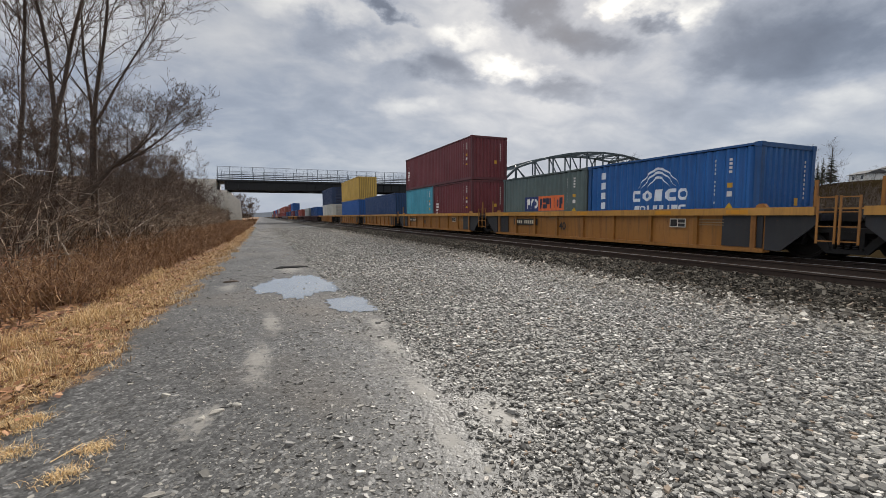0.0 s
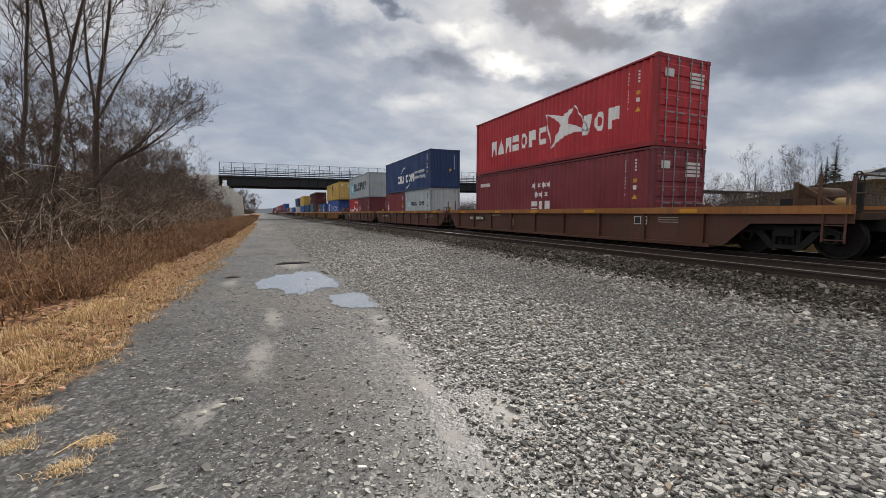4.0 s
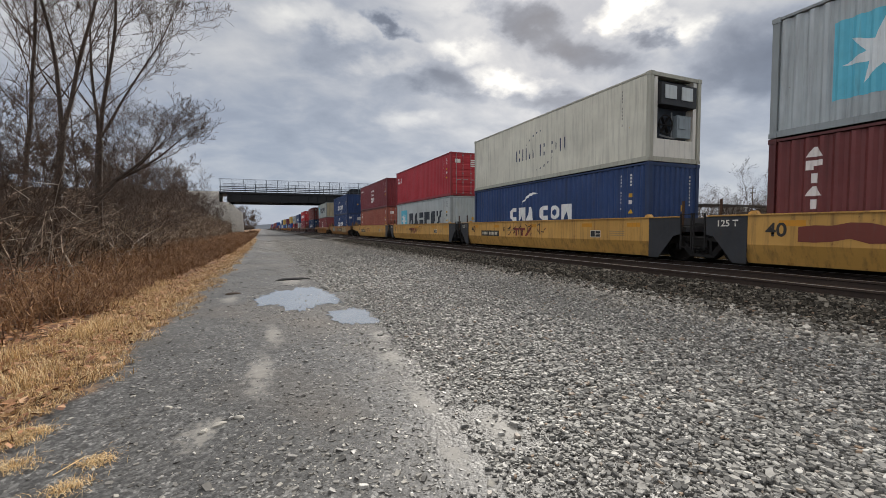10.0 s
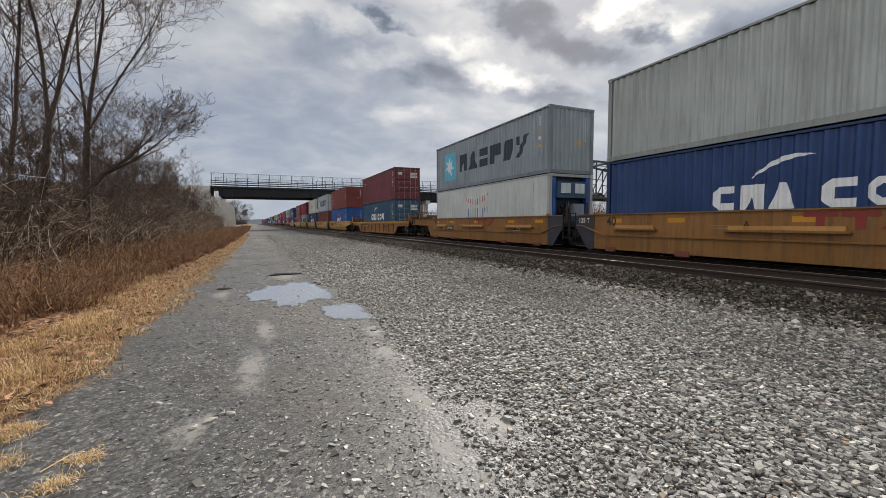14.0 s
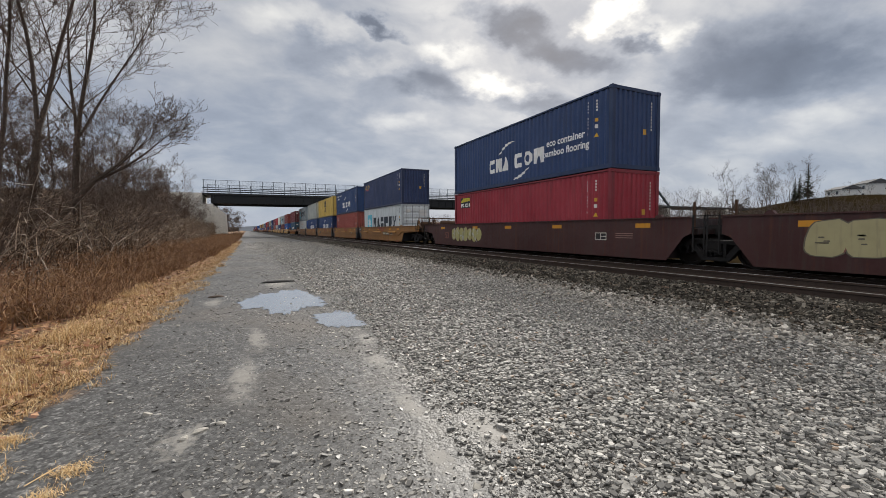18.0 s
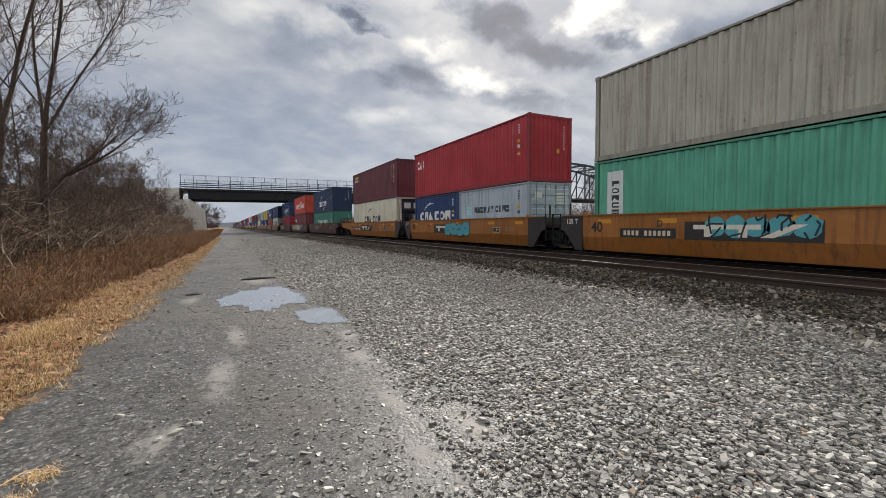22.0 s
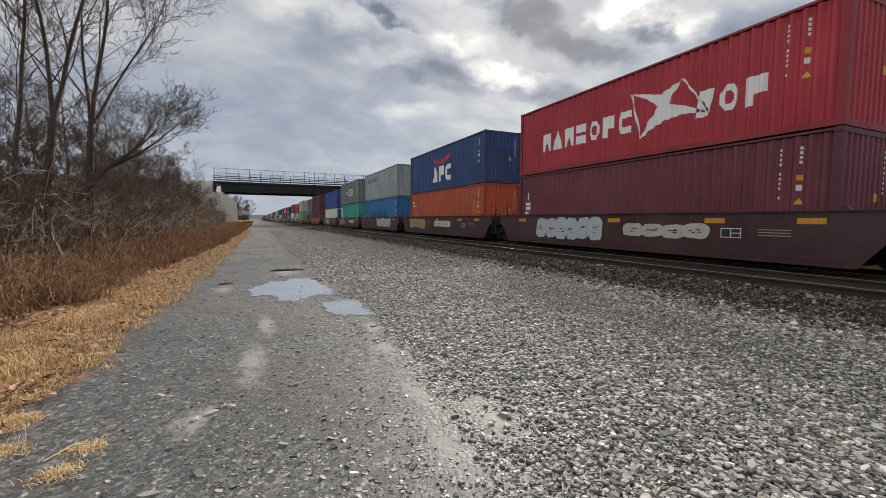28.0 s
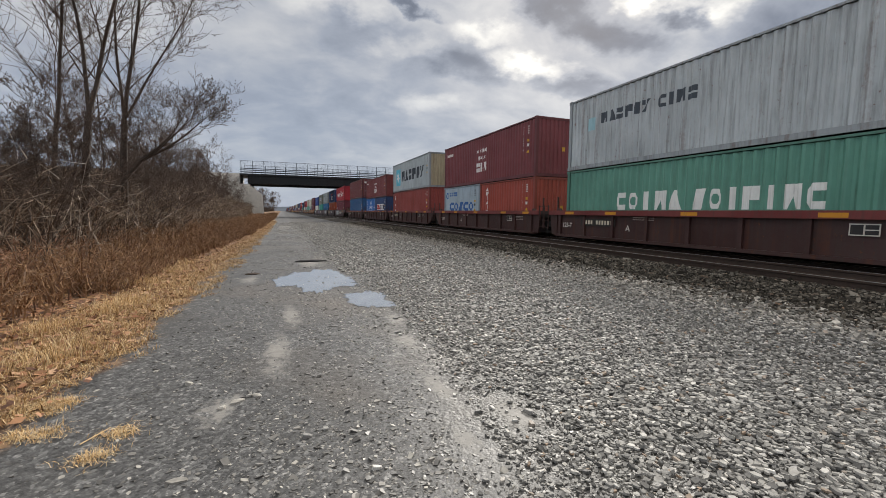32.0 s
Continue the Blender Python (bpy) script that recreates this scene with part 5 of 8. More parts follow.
def reefer_end(c, L, H, tone):
    """Cooling machinery in the end wall of an insulated container."""
    y = -L / 2
    body = {"r": "d8d6cc", "b": "2c5aa8", "w": "cfd2d0"}[tone]
    bm = bmesh.new()
    box(bm, -1.05, 1.05, 0.30, 0.36, 0.15, H - 0.12)
    part("bulkhead", bm, paint("2a3440"), c, "dark machinery recess", (0, y, 0))
    bm = bmesh.new()
    box(bm, -1.02, 1.02, 0.03, 0.30, 0.16, 0.75)
    box(bm, -1.02, -0.86, 0.03, 0.30, 0.75, H - 0.14)
    box(bm, 0.86, 1.02, 0.03, 0.30, 0.75, H - 0.14)
    part("machinery_housing", bm, paint(body), c, "", (0, y, 0))
    bm = bmesh.new()
    box(bm, -0.84, 0.84, -0.10, 0.28, H - 1.05, H - 0.35)
    part("upper_panel", bm, paint("1d2024") if tone == "r" else paint("35506a"), c, "dark evaporator panel", (0, y, 0))
    for dx in (-0.42, 0.36):
        bm = bmesh.new()
        box(bm, dx - 0.26, dx + 0.26, -0.13, -0.08, H - 0.85, H - 0.42)
        part("access_cover", bm, paint("c3cacb"), c, "", (0, y, 0))
    bm = bmesh.new()
    for a in range(16):
        p, q = 2 * math.pi * a / 16, 2 * math.pi * (a + 1) / 16
        tube(bm, (-0.35 + 0.32 * math.cos(p), 0.12, 1.25 + 0.32 * math.sin(p)), (-0.35 + 0.32 * math.cos(q), 0.12, 1.25 + 0.32 * math.sin(q)), 0.025, n=6)
    for a in range(6):
        p = 2 * math.pi * a / 6
        beam(bm, (-0.35, 0.16, 1.25), (-0.35 + 0.3 * math.cos(p), 0.16, 1.25 + 0.3 * math.sin(p)), 0.10, 0.02)
    part("fan", bm, m_steel_dark, c, "round condenser fan", (0, y, 0))
    bm = bmesh.new()
    box(bm, 0.12, 0.78, 0.05, 0.28, 0.85, 1.6)
    box(bm, 0.18, 0.5, 0.02, 0.05, 1.15, 1.5)
    part("control_box", bm, paint("8c979c"), c, "grey control box", (0, y, 0))
    bm = bmesh.new()
    tube(bm, (-0.6, 0.15, 0.9), (0.1, 0.15, 0.82), 0.03, n=6)
    tube(bm, (0.0, 0.18, 0.82), (0.0, 0.18, 1.7), 0.025, n=6)
    part("pipework", bm, m_grey_metal, c, "", (0, y, 0))


# ---------------------------------------------------------------- well wagons
WHEEL = 0.483


def wheel_mesh(bm):
    """A wheelset across x: two flanged wheels on an axle, with bearing caps and hub bolts."""
    for s in (-1, 1):
        prof = [(0.66, WHEEL + 0.026), (0.69, WHEEL + 0.026), (0.70, WHEEL), (0.82, WHEEL - 0.01), (0.82, WHEEL - 0.07), (0.765, WHEEL - 0.09), (0.775, 0.17), (0.84, 0.14), (0.84, 0.09)]
        n, rings = 20, []
        for a in range(n):
            t = 2 * math.pi * a / n
            rings.append([bm.verts.new((s * x, r * math.cos(t), r * math.sin(t))) for x, r in prof])
        for a in range(n):
            for j in range(len(prof) - 1):
                bm.faces.new((rings[a][j], rings[(a + 1) % n][j], rings[(a + 1) % n][j + 1], rings[a][j + 1]))
        for a in range(3):
            t = 2 * math.pi * a / 3
            box(bm, *sorted((s * 1.115, s * 1.13)), 0.05 * math.cos(t) - 0.014, 0.05 * math.cos(t) + 0.014, 0.05 * math.sin(t) - 0.014, 0.05 * math.sin(t) + 0.014)
    tube(bm, (-1.12, 0, 0), (1.12, 0, 0), 0.095, n=10)


def side_frame_mesh(bm):
    """Cast side frame of a three-piece truck, seen from the side in (y, z) over the rail."""
    x0, x1 = -0.06, 0.06
    prism(bm, [(-1.12, 0.62), (-1.12, 0.50), (-0.98, 0.46), (-0.72, 0.62), (-0.3, 0.66), (0.3, 0.66), (0.72, 0.62), (0.98, 0.46), (1.12, 0.50), (1.12, 0.62), (0.8, 0.76), (-0.8, 0.76)], x0, x1)
    for s in (-1, 1):
        prism(bm, [(s * 0.74, 0.64), (s * 0.56, 0.66), (s * 0.26, 0.30), (s * 0.36, 0.19)], x0, x1)
        prism(bm, [(s * 0.30, 0.66), (s * 0.22, 0.66), (s * 0.22, 0.28), (s * 0.30, 0.28)], x0, x1)
        prism(bm, [(s * 1.06, 0.62), (s * 0.74, 0.60), (s * 0.74, 0.52), (s * 0.80, 0.37), (s * 1.0, 0.37), (s * 1.06, 0.52)], x0 - 0.03, x1 + 0.02)
    prism(bm, [(-0.36, 0.19), (0.36, 0.19), (0.30, 0.29), (-0.30, 0.29)], x0 - 0.02, x1 + 0.02)


def spring_mesh(bm):
    for k in range(3):
        y = -0.14 + 0.14 * k
        for j in range(5):
            z = 0.30 + 0.05 * j
            tube(bm, (0, y, z), (0, y, z + 0.034), 0.058, n=8)


def truck(parent, y):
    """A two-axle truck under a wagon end."""
    t = empty_at("truck", 0, y, 0, "black cast-steel two-axle railway truck", "")
    t.parent = parent
    del t["label"]
    tagged(t, "black cast-steel two-axle truck")
    for s in (-1, 1):
        put("side_frame", kept(("frame",), side_frame_mesh), m_steel_dark, t, (s * 1.03, 0, 0))
        tagged(put("spring_nest", kept(("spring",), spring_mesh), m_steel_dark, t, (s * 1.03, 0, 0)), kind="stuff")
    put("bolster", boxed(-1.15, 1.15, -0.19, 0.19, 0.50, 0.68), m_steel_dark, t)
    for s in (-1, 1):
        w2 = put("wheelset", kept(("wheels",), wheel_mesh), m_wheel, t, (0, s * 0.89, WHEEL))
        wheelsets.append((w2, s))


def ladder_mesh(bm, h):
    for s in (-0.2, 0.2):
        box(bm, -0.015, 0.015, s - 0.02, s + 0.02, 0, h)
    for i in range(4):
        z = 0.06 + i * 0.32
        if z < h:
            box(bm, -0.012, 0.012, -0.2, 0.2, z - 0.012, z + 0.012)


def ring_mesh(bm):
    for a in range(14):
        p, q = 2 * math.pi * a / 14, 2 * math.pi * (a + 1) / 14
        tube(bm, (0.26 * math.cos(p), 0, 0.26 * math.sin(p)), (0.26 * math.cos(q), 0, 0.26 * math.sin(q)), 0.014, n=5, caps=False)
    for a in range(3):
        p = math.pi * a / 3
        beam(bm, (0.25 * math.cos(p), 0, 0.25 * math.sin(p)), (-0.25 * math.cos(p), 0, -0.25 * math.sin(p)), 0.03, 0.012)


def wagon(mid, half, style, ends, words=(), full=True, number=True):
    """A well wagon unit centred at train place mid. half: from there to its trailing and leading joint. ends: for each of them, 'j' shared joint with a truck, 'n' shared joint whose truck the neighbour has, 'c' coupler."""
    side, chord, dark_end = style["side"], style.get("chord"), style.get("end", "26282c")
    o = empty_at("well_wagon", TRAIN_X, mid, RAIL_Z, style["label"], "freight wagon", "well wagons of the freight train")
    movers.append((o, TRAIN_X, mid, RAIL_Z))
    well = style.get("well", 12.75) / 2
    pm, dk = paint(side, style.get("wear", 0.75)), paint(dark_end, 0.6)
    top, low = style.get("top", 1.38), 0.14
    reach = [h - (0.42 if e != "c" else 0.55) for h, e in zip(half, ends)]
    over = [min(r, well + 1.05) if e != "c" else r for r, e in zip(reach, ends)]
    ribbed = "chord" in style
    X = 1.49
    lo_in = style.get("bevel", 0.0)
    for s in (-1, 1):
        bm = bmesh.new()
        if ribbed:
            prism(bm, [(-well - 0.1, low), (well + 0.1, low), (well + 0.1, top - 0.05), (-well - 0.1, top - 0.05)], s * (X - 0.10), s * (X - 0.13))
        elif lo_in:
            # upper plate upright, lower plate raked inwards
            prism(bm, [(-over[0], 0.92), (-well - 0.55, 0.70), (-well - 0.3, 0.62), (well + 0.3, 0.62), (well + 0.55, 0.70), (over[1], 0.92), (over[1], top), (-over[0], top)], s * X, s * (X - 0.03))
            v = [bm.verts.new(p) for p in ((s * X, -well - 0.3, 0.62), (s * X, well + 0.3, 0.62), (s * (X - lo_in), well + 0.05, low), (s * (X - lo_in), -well - 0.05, low))]
            bm.faces.new(v)
            v = [bm.verts.new(p) for p in ((s * (X - 0.03), -well - 0.3, 0.62), (s * (X - 0.03), well + 0.3, 0.62), (s * (X - lo_in - 0.03), well + 0.05, low), (s * (X - lo_in - 0.03), -well - 0.05, low))]
            bm.faces.new(v)
        else:
            prism(bm, [(-well - 0.2, low), (-well - 0.75, 0.85), (-over[0], 0.95), (-over[0], top), (over[1], top), (over[1], 0.95), (well + 0.75, 0.85), (well + 0.2, low)], s * X, s * (X - 0.03))
        part("side_wall", bm, pm, o)
        if ribbed:
            put("top_chord", boxed(-0.07, 0.07, -over[0], over[1], top - 0.19, top), paint(chord, 0.5), o, (s * (X - 0.03), 0, 0))
            put("bottom_chord", boxed(-0.05, 0.05, -well, well, 0, 0.10), pm, o, (s * (X - 0.06), 0, low - 0.02))
            rib = boxed(-0.045, 0.045, -0.06, 0.06, low + 0.06, top - 0.19)
            n = style.get("ribs", 9) if full or s < 0 else 0
            for i in range(n):
                y = -well + 0.25 + (2 * well - 0.5) * i / max(1, n - 1)
                put("rib", rib, pm, o, (s * (X - 0.06), y, 0))
            for e, sg in ((0, -1), (1, 1)):
                if style.get("darkend") and ends != ("c", "c"):
                    put("end_panel", boxed(-0.02, 0.02, 0, 1.0, low + 0.1, top - 0.19) if sg > 0 else boxed(-0.02, 0.02, -1.0, 0, low + 0.1, top - 0.19), dk, o, (s * (X - 0.085), sg * (well - 1.05), 0))
                if full:
                    put("end_gusset", kept(("gusset", top, sg, round(over[e], 2), well), lambda bm, sg=sg, e=e: prism(bm, [(sg * well, top - 0.19), (sg * over[e], top - 0.19), (sg * over[e], top - 0.40), (sg * min(over[e] - 0.02, well + 1.0), top - 0.44), (sg * (well + 0.35), low + 0.05), (sg * well, low + 0.05)], -0.02, 0.02)), dk if style.get("darkend") and ends[e] != "c" else pm, o, (s * (X - 0.085), 0, 0))
        else:
            put("top_flange", boxed(-0.05, 0.02, -over[0], over[1], -0.02, 0.012), pm, o, (s * X if s < 0 else s * (X - 0.0), 0, top))
            if style.get("seam"):
                put("seam_strip", boxed(-0.008, 0.008, -well, well, -0.02, 0.02), pm, o, (s * (X + 0.004), 0, style["seam"]))
            if style.get("darkend"):
                for e, sg in ((0, -1), (1, 1)):
                    if ends[e] != "c":
                        put("end_plate", kept(("endplate", top, sg, round(over[e], 2), well), lambda bm, sg=sg, e=e: prism(bm, [(sg * well, low - 0.02), (sg * (well + 0.34), low - 0.02), (sg * (well + 0.86), 0.80), (sg * (over[e] + 0.03), 0.86), (sg * (over[e] + 0.03), top - 0.03), (sg * well, top - 0.03)], -0.008, 0.008)), dk, o, (s * (X + 0.012), 0, 0))
            if style.get("ledge"):
                bm = bmesh.new()
                line = [(-over[0], 0.99), (-well - 0.55, 0.97), (-well + 0.45, 0.64), (well - 0.45, 0.64), (well + 0.55, 0.97), (over[1], 0.99)]
                for a, b in zip(line, line[1:]):
                    beam(bm, (s * (X + 0.02), *a), (s * (X + 0.02), *b), 0.07, 0.035)
                part("side_flange", bm, pm, o)
            if style.get("ledge") and s < 0:
                for y, ln in ((4.6, 1.7), (0.4, 2.6), (-4.2, 2.3)):
                    put("walk_ledge", boxed(-0.13, 0.0, -ln / 2, ln / 2, -0.025, 0.025), pm, o, (-X, y, 0.86))
                    put("ledge_top", boxed(-0.06, 0.0, -ln / 2 + 0.1, ln / 2 - 0.1, 0.0, 0.10), paint("b98a4a"), o, (-X, y, 0.89))
                for y in (-5.6, -2.9, 2.9, 5.6):
                    put("bracket", boxed(-0.05, 0.02, -0.22, 0.22, 0.0, 0.16), paint("7a4534"), o, (-X + 0.02, y, low - 0.06))
    put("well_floor", boxed(-1.25, 1.25, -well, well, 0.16, 0.33), m_steel_dark, o)
    for e, sg in ((0, -1), (1, 1)):
        r = reach[e]
        put("end_bulkhead", boxed(-1.36, 1.36, -0.05, 0.05, 0.2, top - 0.02), dk, o, (0, sg * (well + 0.12), 0))
        put("end_platform", boxed(-1.2, 1.2, min(sg * (well + 0.1), sg * r), max(sg * (well + 0.1), sg * r), 0.92, 1.08), m_rust_steel if ends[e] == "c" else dk, o)
        put("centre_sill", boxed(-0.3, 0.3, min(sg * well, sg * (half[e] - 0.25)), max(sg * well, sg * (half[e] - 0.25)), 0.66, 0.93), m_steel_dark, o)
        if ends[e] == "j":
            truck(o, sg * half[e])
        elif ends[e] == "c":
            truck(o, sg * (half[e] - 1.95))
            put("coupler", boxed(-0.14, 0.14, -0.32, 0.32, 0.72, 0.98), m_steel_dark, o, (0, sg * (half[e] - 0.2), 0))
            if full:
                put("air_hose", kept(("hose",), lambda bm: (tube(bm, (0.35, 0, 0.8), (0.4, 0.1, 0.45), 0.025, n=6), tube(bm, (0.4, 0.1, 0.45), (0.2, 0.3, 0.4), 0.025, n=6))), m_black, o, (0, sg * (half[e] - 0.45), 0))
        if full:
            put("ladder", kept(("ladder",), lambda bm: ladder_mesh(bm, 1.05)), pm if ribbed else m_steel_dark, o, (-X - 0.02, sg * (over[e] + 0.26) if ends[e] != "c" else sg * (r - 0.3), 0.42))
            put("grab_post", boxed(-0.025, 0.025, -0.03, 0.03, 0.9, 1.85), pm if ribbed else m_rust_steel, o, (-1.15, sg * (r - 0.15), 0))
            if ends[e] == "c":
                put("grab_post", boxed(-0.025, 0.025, -0.03, 0.03, 0.9, 1.95), pm, o, (-1.15, sg * (r - 0.75), 0))
                put("end_reservoir", kept(("reservoir",), lambda bm: tube(bm, (-0.75, 0, 0), (0.75, 0, 0), 0.2, n=16)), m_rust_steel, o, (0.0, sg * (r - 1.25), 1.5))
                for dx in (-0.5, 0.5):
                    put("reservoir_cradle", kept(("cradle",), lambda bm: prism(bm, [(-0.24, 0.0), (0.24, 0.0), (0.14, 0.3), (-0.14, 0.3)], -0.04, 0.04)), m_steel_dark, o, (dx, sg * (r - 1.25), 1.08))
                put("end_handrail", kept(("handrail",), lambda bm: (tube(bm, (-1.2, 0, 1.9), (1.2, 0, 1.9), 0.02, n=6), tube(bm, (-1.2, 0, 1.5), (1.2, 0, 1.5), 0.016, n=6))), m_rust_steel, o, (0, sg * (r - 0.15), 0))
                put("lever_gear", kept(("lever",), lambda bm: (beam(bm, (-1.1, -0.5, 1.2), (-0.9, 0.35, 1.75), 0.07, 0.09), beam(bm, (-1.1, 0.3, 1.1), (-1.0, 0.35, 1.8), 0.09, 0.06), box(bm, -1.2, -0.75, -0.15, 0.25, 1.08, 1.4))), m_rust_steel, o, (0, sg * (r - 0.95), 0))
                put("crossover_board", boxed(-1.3, 1.3, -0.3, 0.3, 1.1, 1.14), m_steel_dark, o, (0, sg * (r - 0.45), 0))
                if sg < 0:
                    q = put("brake_wheel", kept(("ring",), ring_mesh), m_steel_dark, o, (-0.5, sg * (r - 0.35), 1.75))
                    put("brake_stand", boxed(-0.05, 0.05, -0.05, 0.05, 1.05, 1.75), m_steel_dark, o, (-0.5, sg * (r - 0.3), 0))
                    tk = kept(("tank",), lambda bm: tube(bm, (0, -0.55, 0), (0, 0.55, 0), 0.17, n=14))
                    put("air_tank", tk, paint("a08244", 0.6) if ribbed else m_steel_dark, o, (0.35, sg * (r - 1.4), 1.28))
                    put("brake_valve", boxed(-0.25, 0.15, -0.2, 0.2, 1.08, 1.42), m_steel_dark, o, (-0.6, sg * (r - 1.5), 0))
            else:
                put("pivot_casting", kept(("pivot",), lambda bm: prism(bm, [(-0.45, 0.9), (0.45, 0.9), (0.3, 1.18), (-0.3, 1.18)], -0.42, 0.42)), m_steel_dark, o, (0, sg * (half[e] - 0.42), 0))
            put("corner_guide", kept(("guide",), lambda bm: prism(bm, [(-0.14, -0.02), (0.14, -0.02), (0.12, 0.05), (0.05, 0.10), (-0.05, 0.10)], -0.06, 0.06)), pm, o, (-1.38, sg * (well - 0.1), top))
    if full:
        deco(o, style, well, top, X, words, number, ends, over)
    return o


def deco(o, style, well, top, X, words, number, ends, over):
    """Stencils, reflective tape and scrawls on the side that faces -x."""
    L = 2 * well
    off = X - 0.055 if "chord" in style else X
    dark = style.get("text", "2e2a26")
    st = lambda polys, h, name="marking", dx=0.0, label="": sticker(polys, h, o, L, False, name, off + dx, label)
    chord_off = X + 0.045 if "chord" in style else X
    for i, u in enumerate((0.7, L / 2 - 3.4, L / 2 - 0.2, L / 2 + 3.3, L - 0.9)):
        sticker(rect(u, u + 0.55, top - (0.16 if "chord" in style else 0.30), top - (0.05 if "chord" in style else 0.16)), "c98a1e", o, L, False, "reflective_tape", chord_off)
    if number:
        u = L - 4.9 if style.get("number_aft") and ends[0] == "c" else 1.6
        st(rect(u, u + 1.9, 0.63, 0.92), "2b2722", "number_board")
        tagged(st([p for i in range(11) if i != 4 for p in rect(u + 0.14 + 0.15 * i, u + 0.235 + 0.15 * i, 0.70, 0.85)], "cfc5ae", "wagon_number", 0.004), kind="stuff")
    tagged(st([p for i in range(3) for p in rect(L - 1.7, L - 1.0, 0.92 - 0.07 * i, 0.94 - 0.07 * i)], style.get("fine", "8d7a5c"), "small_print"), kind="stuff")
    tagged(st([p for i in range(2) for p in rect(4.3, 5.2, 0.98 - 0.07 * i, 1.0 - 0.07 * i)], style.get("fine", "8d7a5c"), "small_print"), kind="stuff")
    st(rect(L - 2.62, L - 2.1, 0.70, 0.96), "d6d0c2", "stencil_panel")
    st(rect(L - 2.595, L - 2.375, 0.725, 0.935) + rect(L - 2.345, L - 2.125, 0.84, 0.935) + rect(L - 2.345, L - 2.125, 0.725, 0.815), "232120", "stencil_panel", 0.004)
    for word, size, u, z, h in words:
        stencil(word, size, h, o, -off - 0.009, L / 2 - u, z)
    if style.get("emblem"):
        u, h, z0, z1, panel = style["emblem"]
        k = style.get("emblem_wide", 1.0)
        if panel:
            st(rect(u - 0.25, u + 1.55 * k + 0.2, z0 - 0.09, z1 + 0.09), "2a2622", "emblem_panel")
        bars = [(0.0, 0.46, z1 - 0.12, z1), (0.17, 0.29, z0, z1 - 0.12), (0.5, 0.96, z1 - 0.12, z1), (0.67, 0.79, z0, z1 - 0.12)]
        st([q for a, b, c, d in bars for q in rect(u + a * k, u + b * k, c, d)] + [[(u + a * k, c) for a, c in o4] for o4 in ([(0.95, z0), (1.12, z0), (1.5, z1), (1.33, z1)], [(1.0, z1), (1.17, z1), (1.55, z0), (1.38, z0)])][:1], h, "emblem", 0.005, "plain bar emblem")
    if "125" not in [wd[0] for wd in words] and "chord" not in style and style.get("darkend") and ends[1] != "c":
        stencil("125 T", 0.24, "d8d4c8", o, -X - 0.03, well + 0.5, top - 0.22)


def scrawl(o, u0, u1, z0, z1, colours, seed, well, off, fill=None):
    """Spray-painted scrawl: abstract rounded shapes and loops."""
    r = random.Random(seed)
    L = 2 * well
    n = max(4, int((u1 - u0) / 0.45))
    step = (u1 - u0) / n
    if fill:
        polys = []
        for i in range(n):
            cx, h = u0 + step * (i + 0.5), (z1 - z0) * r.uniform(0.8, 1.0)
            polys.append([(cx + step * 0.62 * math.cos(a) * r.uniform(0.85, 1.1), (z0 + z1) / 2 + h / 2 * math.sin(a) * r.uniform(0.85, 1.0)) for a in [math.pi * j / 7 for j in range(14)]])
        tagged(sticker(polys, fill, o, L, False, "graffiti", off + 0.004, "spray-painted shapes"), kind="stuff")
    strokes = []
    for i in range(n):
        cx = u0 + step * (i + 0.5)
        for _ in range(3):
            a = (cx + r.uniform(-0.5, 0.5) * step, r.uniform(z0, z1))
            b = (cx + r.uniform(-0.5, 0.5) * step, r.uniform(z0, z1))
            if abs(a[0] - b[0]) + abs(a[1] - b[1]) > 0.12:
                d = Vector((b[0] - a[0], b[1] - a[1])).normalized() * 0.022
                m = ((a[0] + b[0]) / 2 + r.uniform(-0.12, 0.12), (a[1] + b[1]) / 2 + r.uniform(-0.1, 0.1))
                for p, q in ((a, m), (m, b)):
                    e = Vector((q[0] - p[0], q[1] - p[1]))
                    if e.length > 0.02:
                        e = e.normalized() * 0.022
                        strokes.append([(p[0] - e.y, p[1] + e.x), (p[0] + e.y, p[1] - e.x), (q[0] + e.y, q[1] - e.x), (q[0] - e.y, q[1] + e.x)])
    tagged(sticker(strokes, colours, o, L, False, "graffiti", off + 0.009, "spray-painted lines"), kind="stuff")


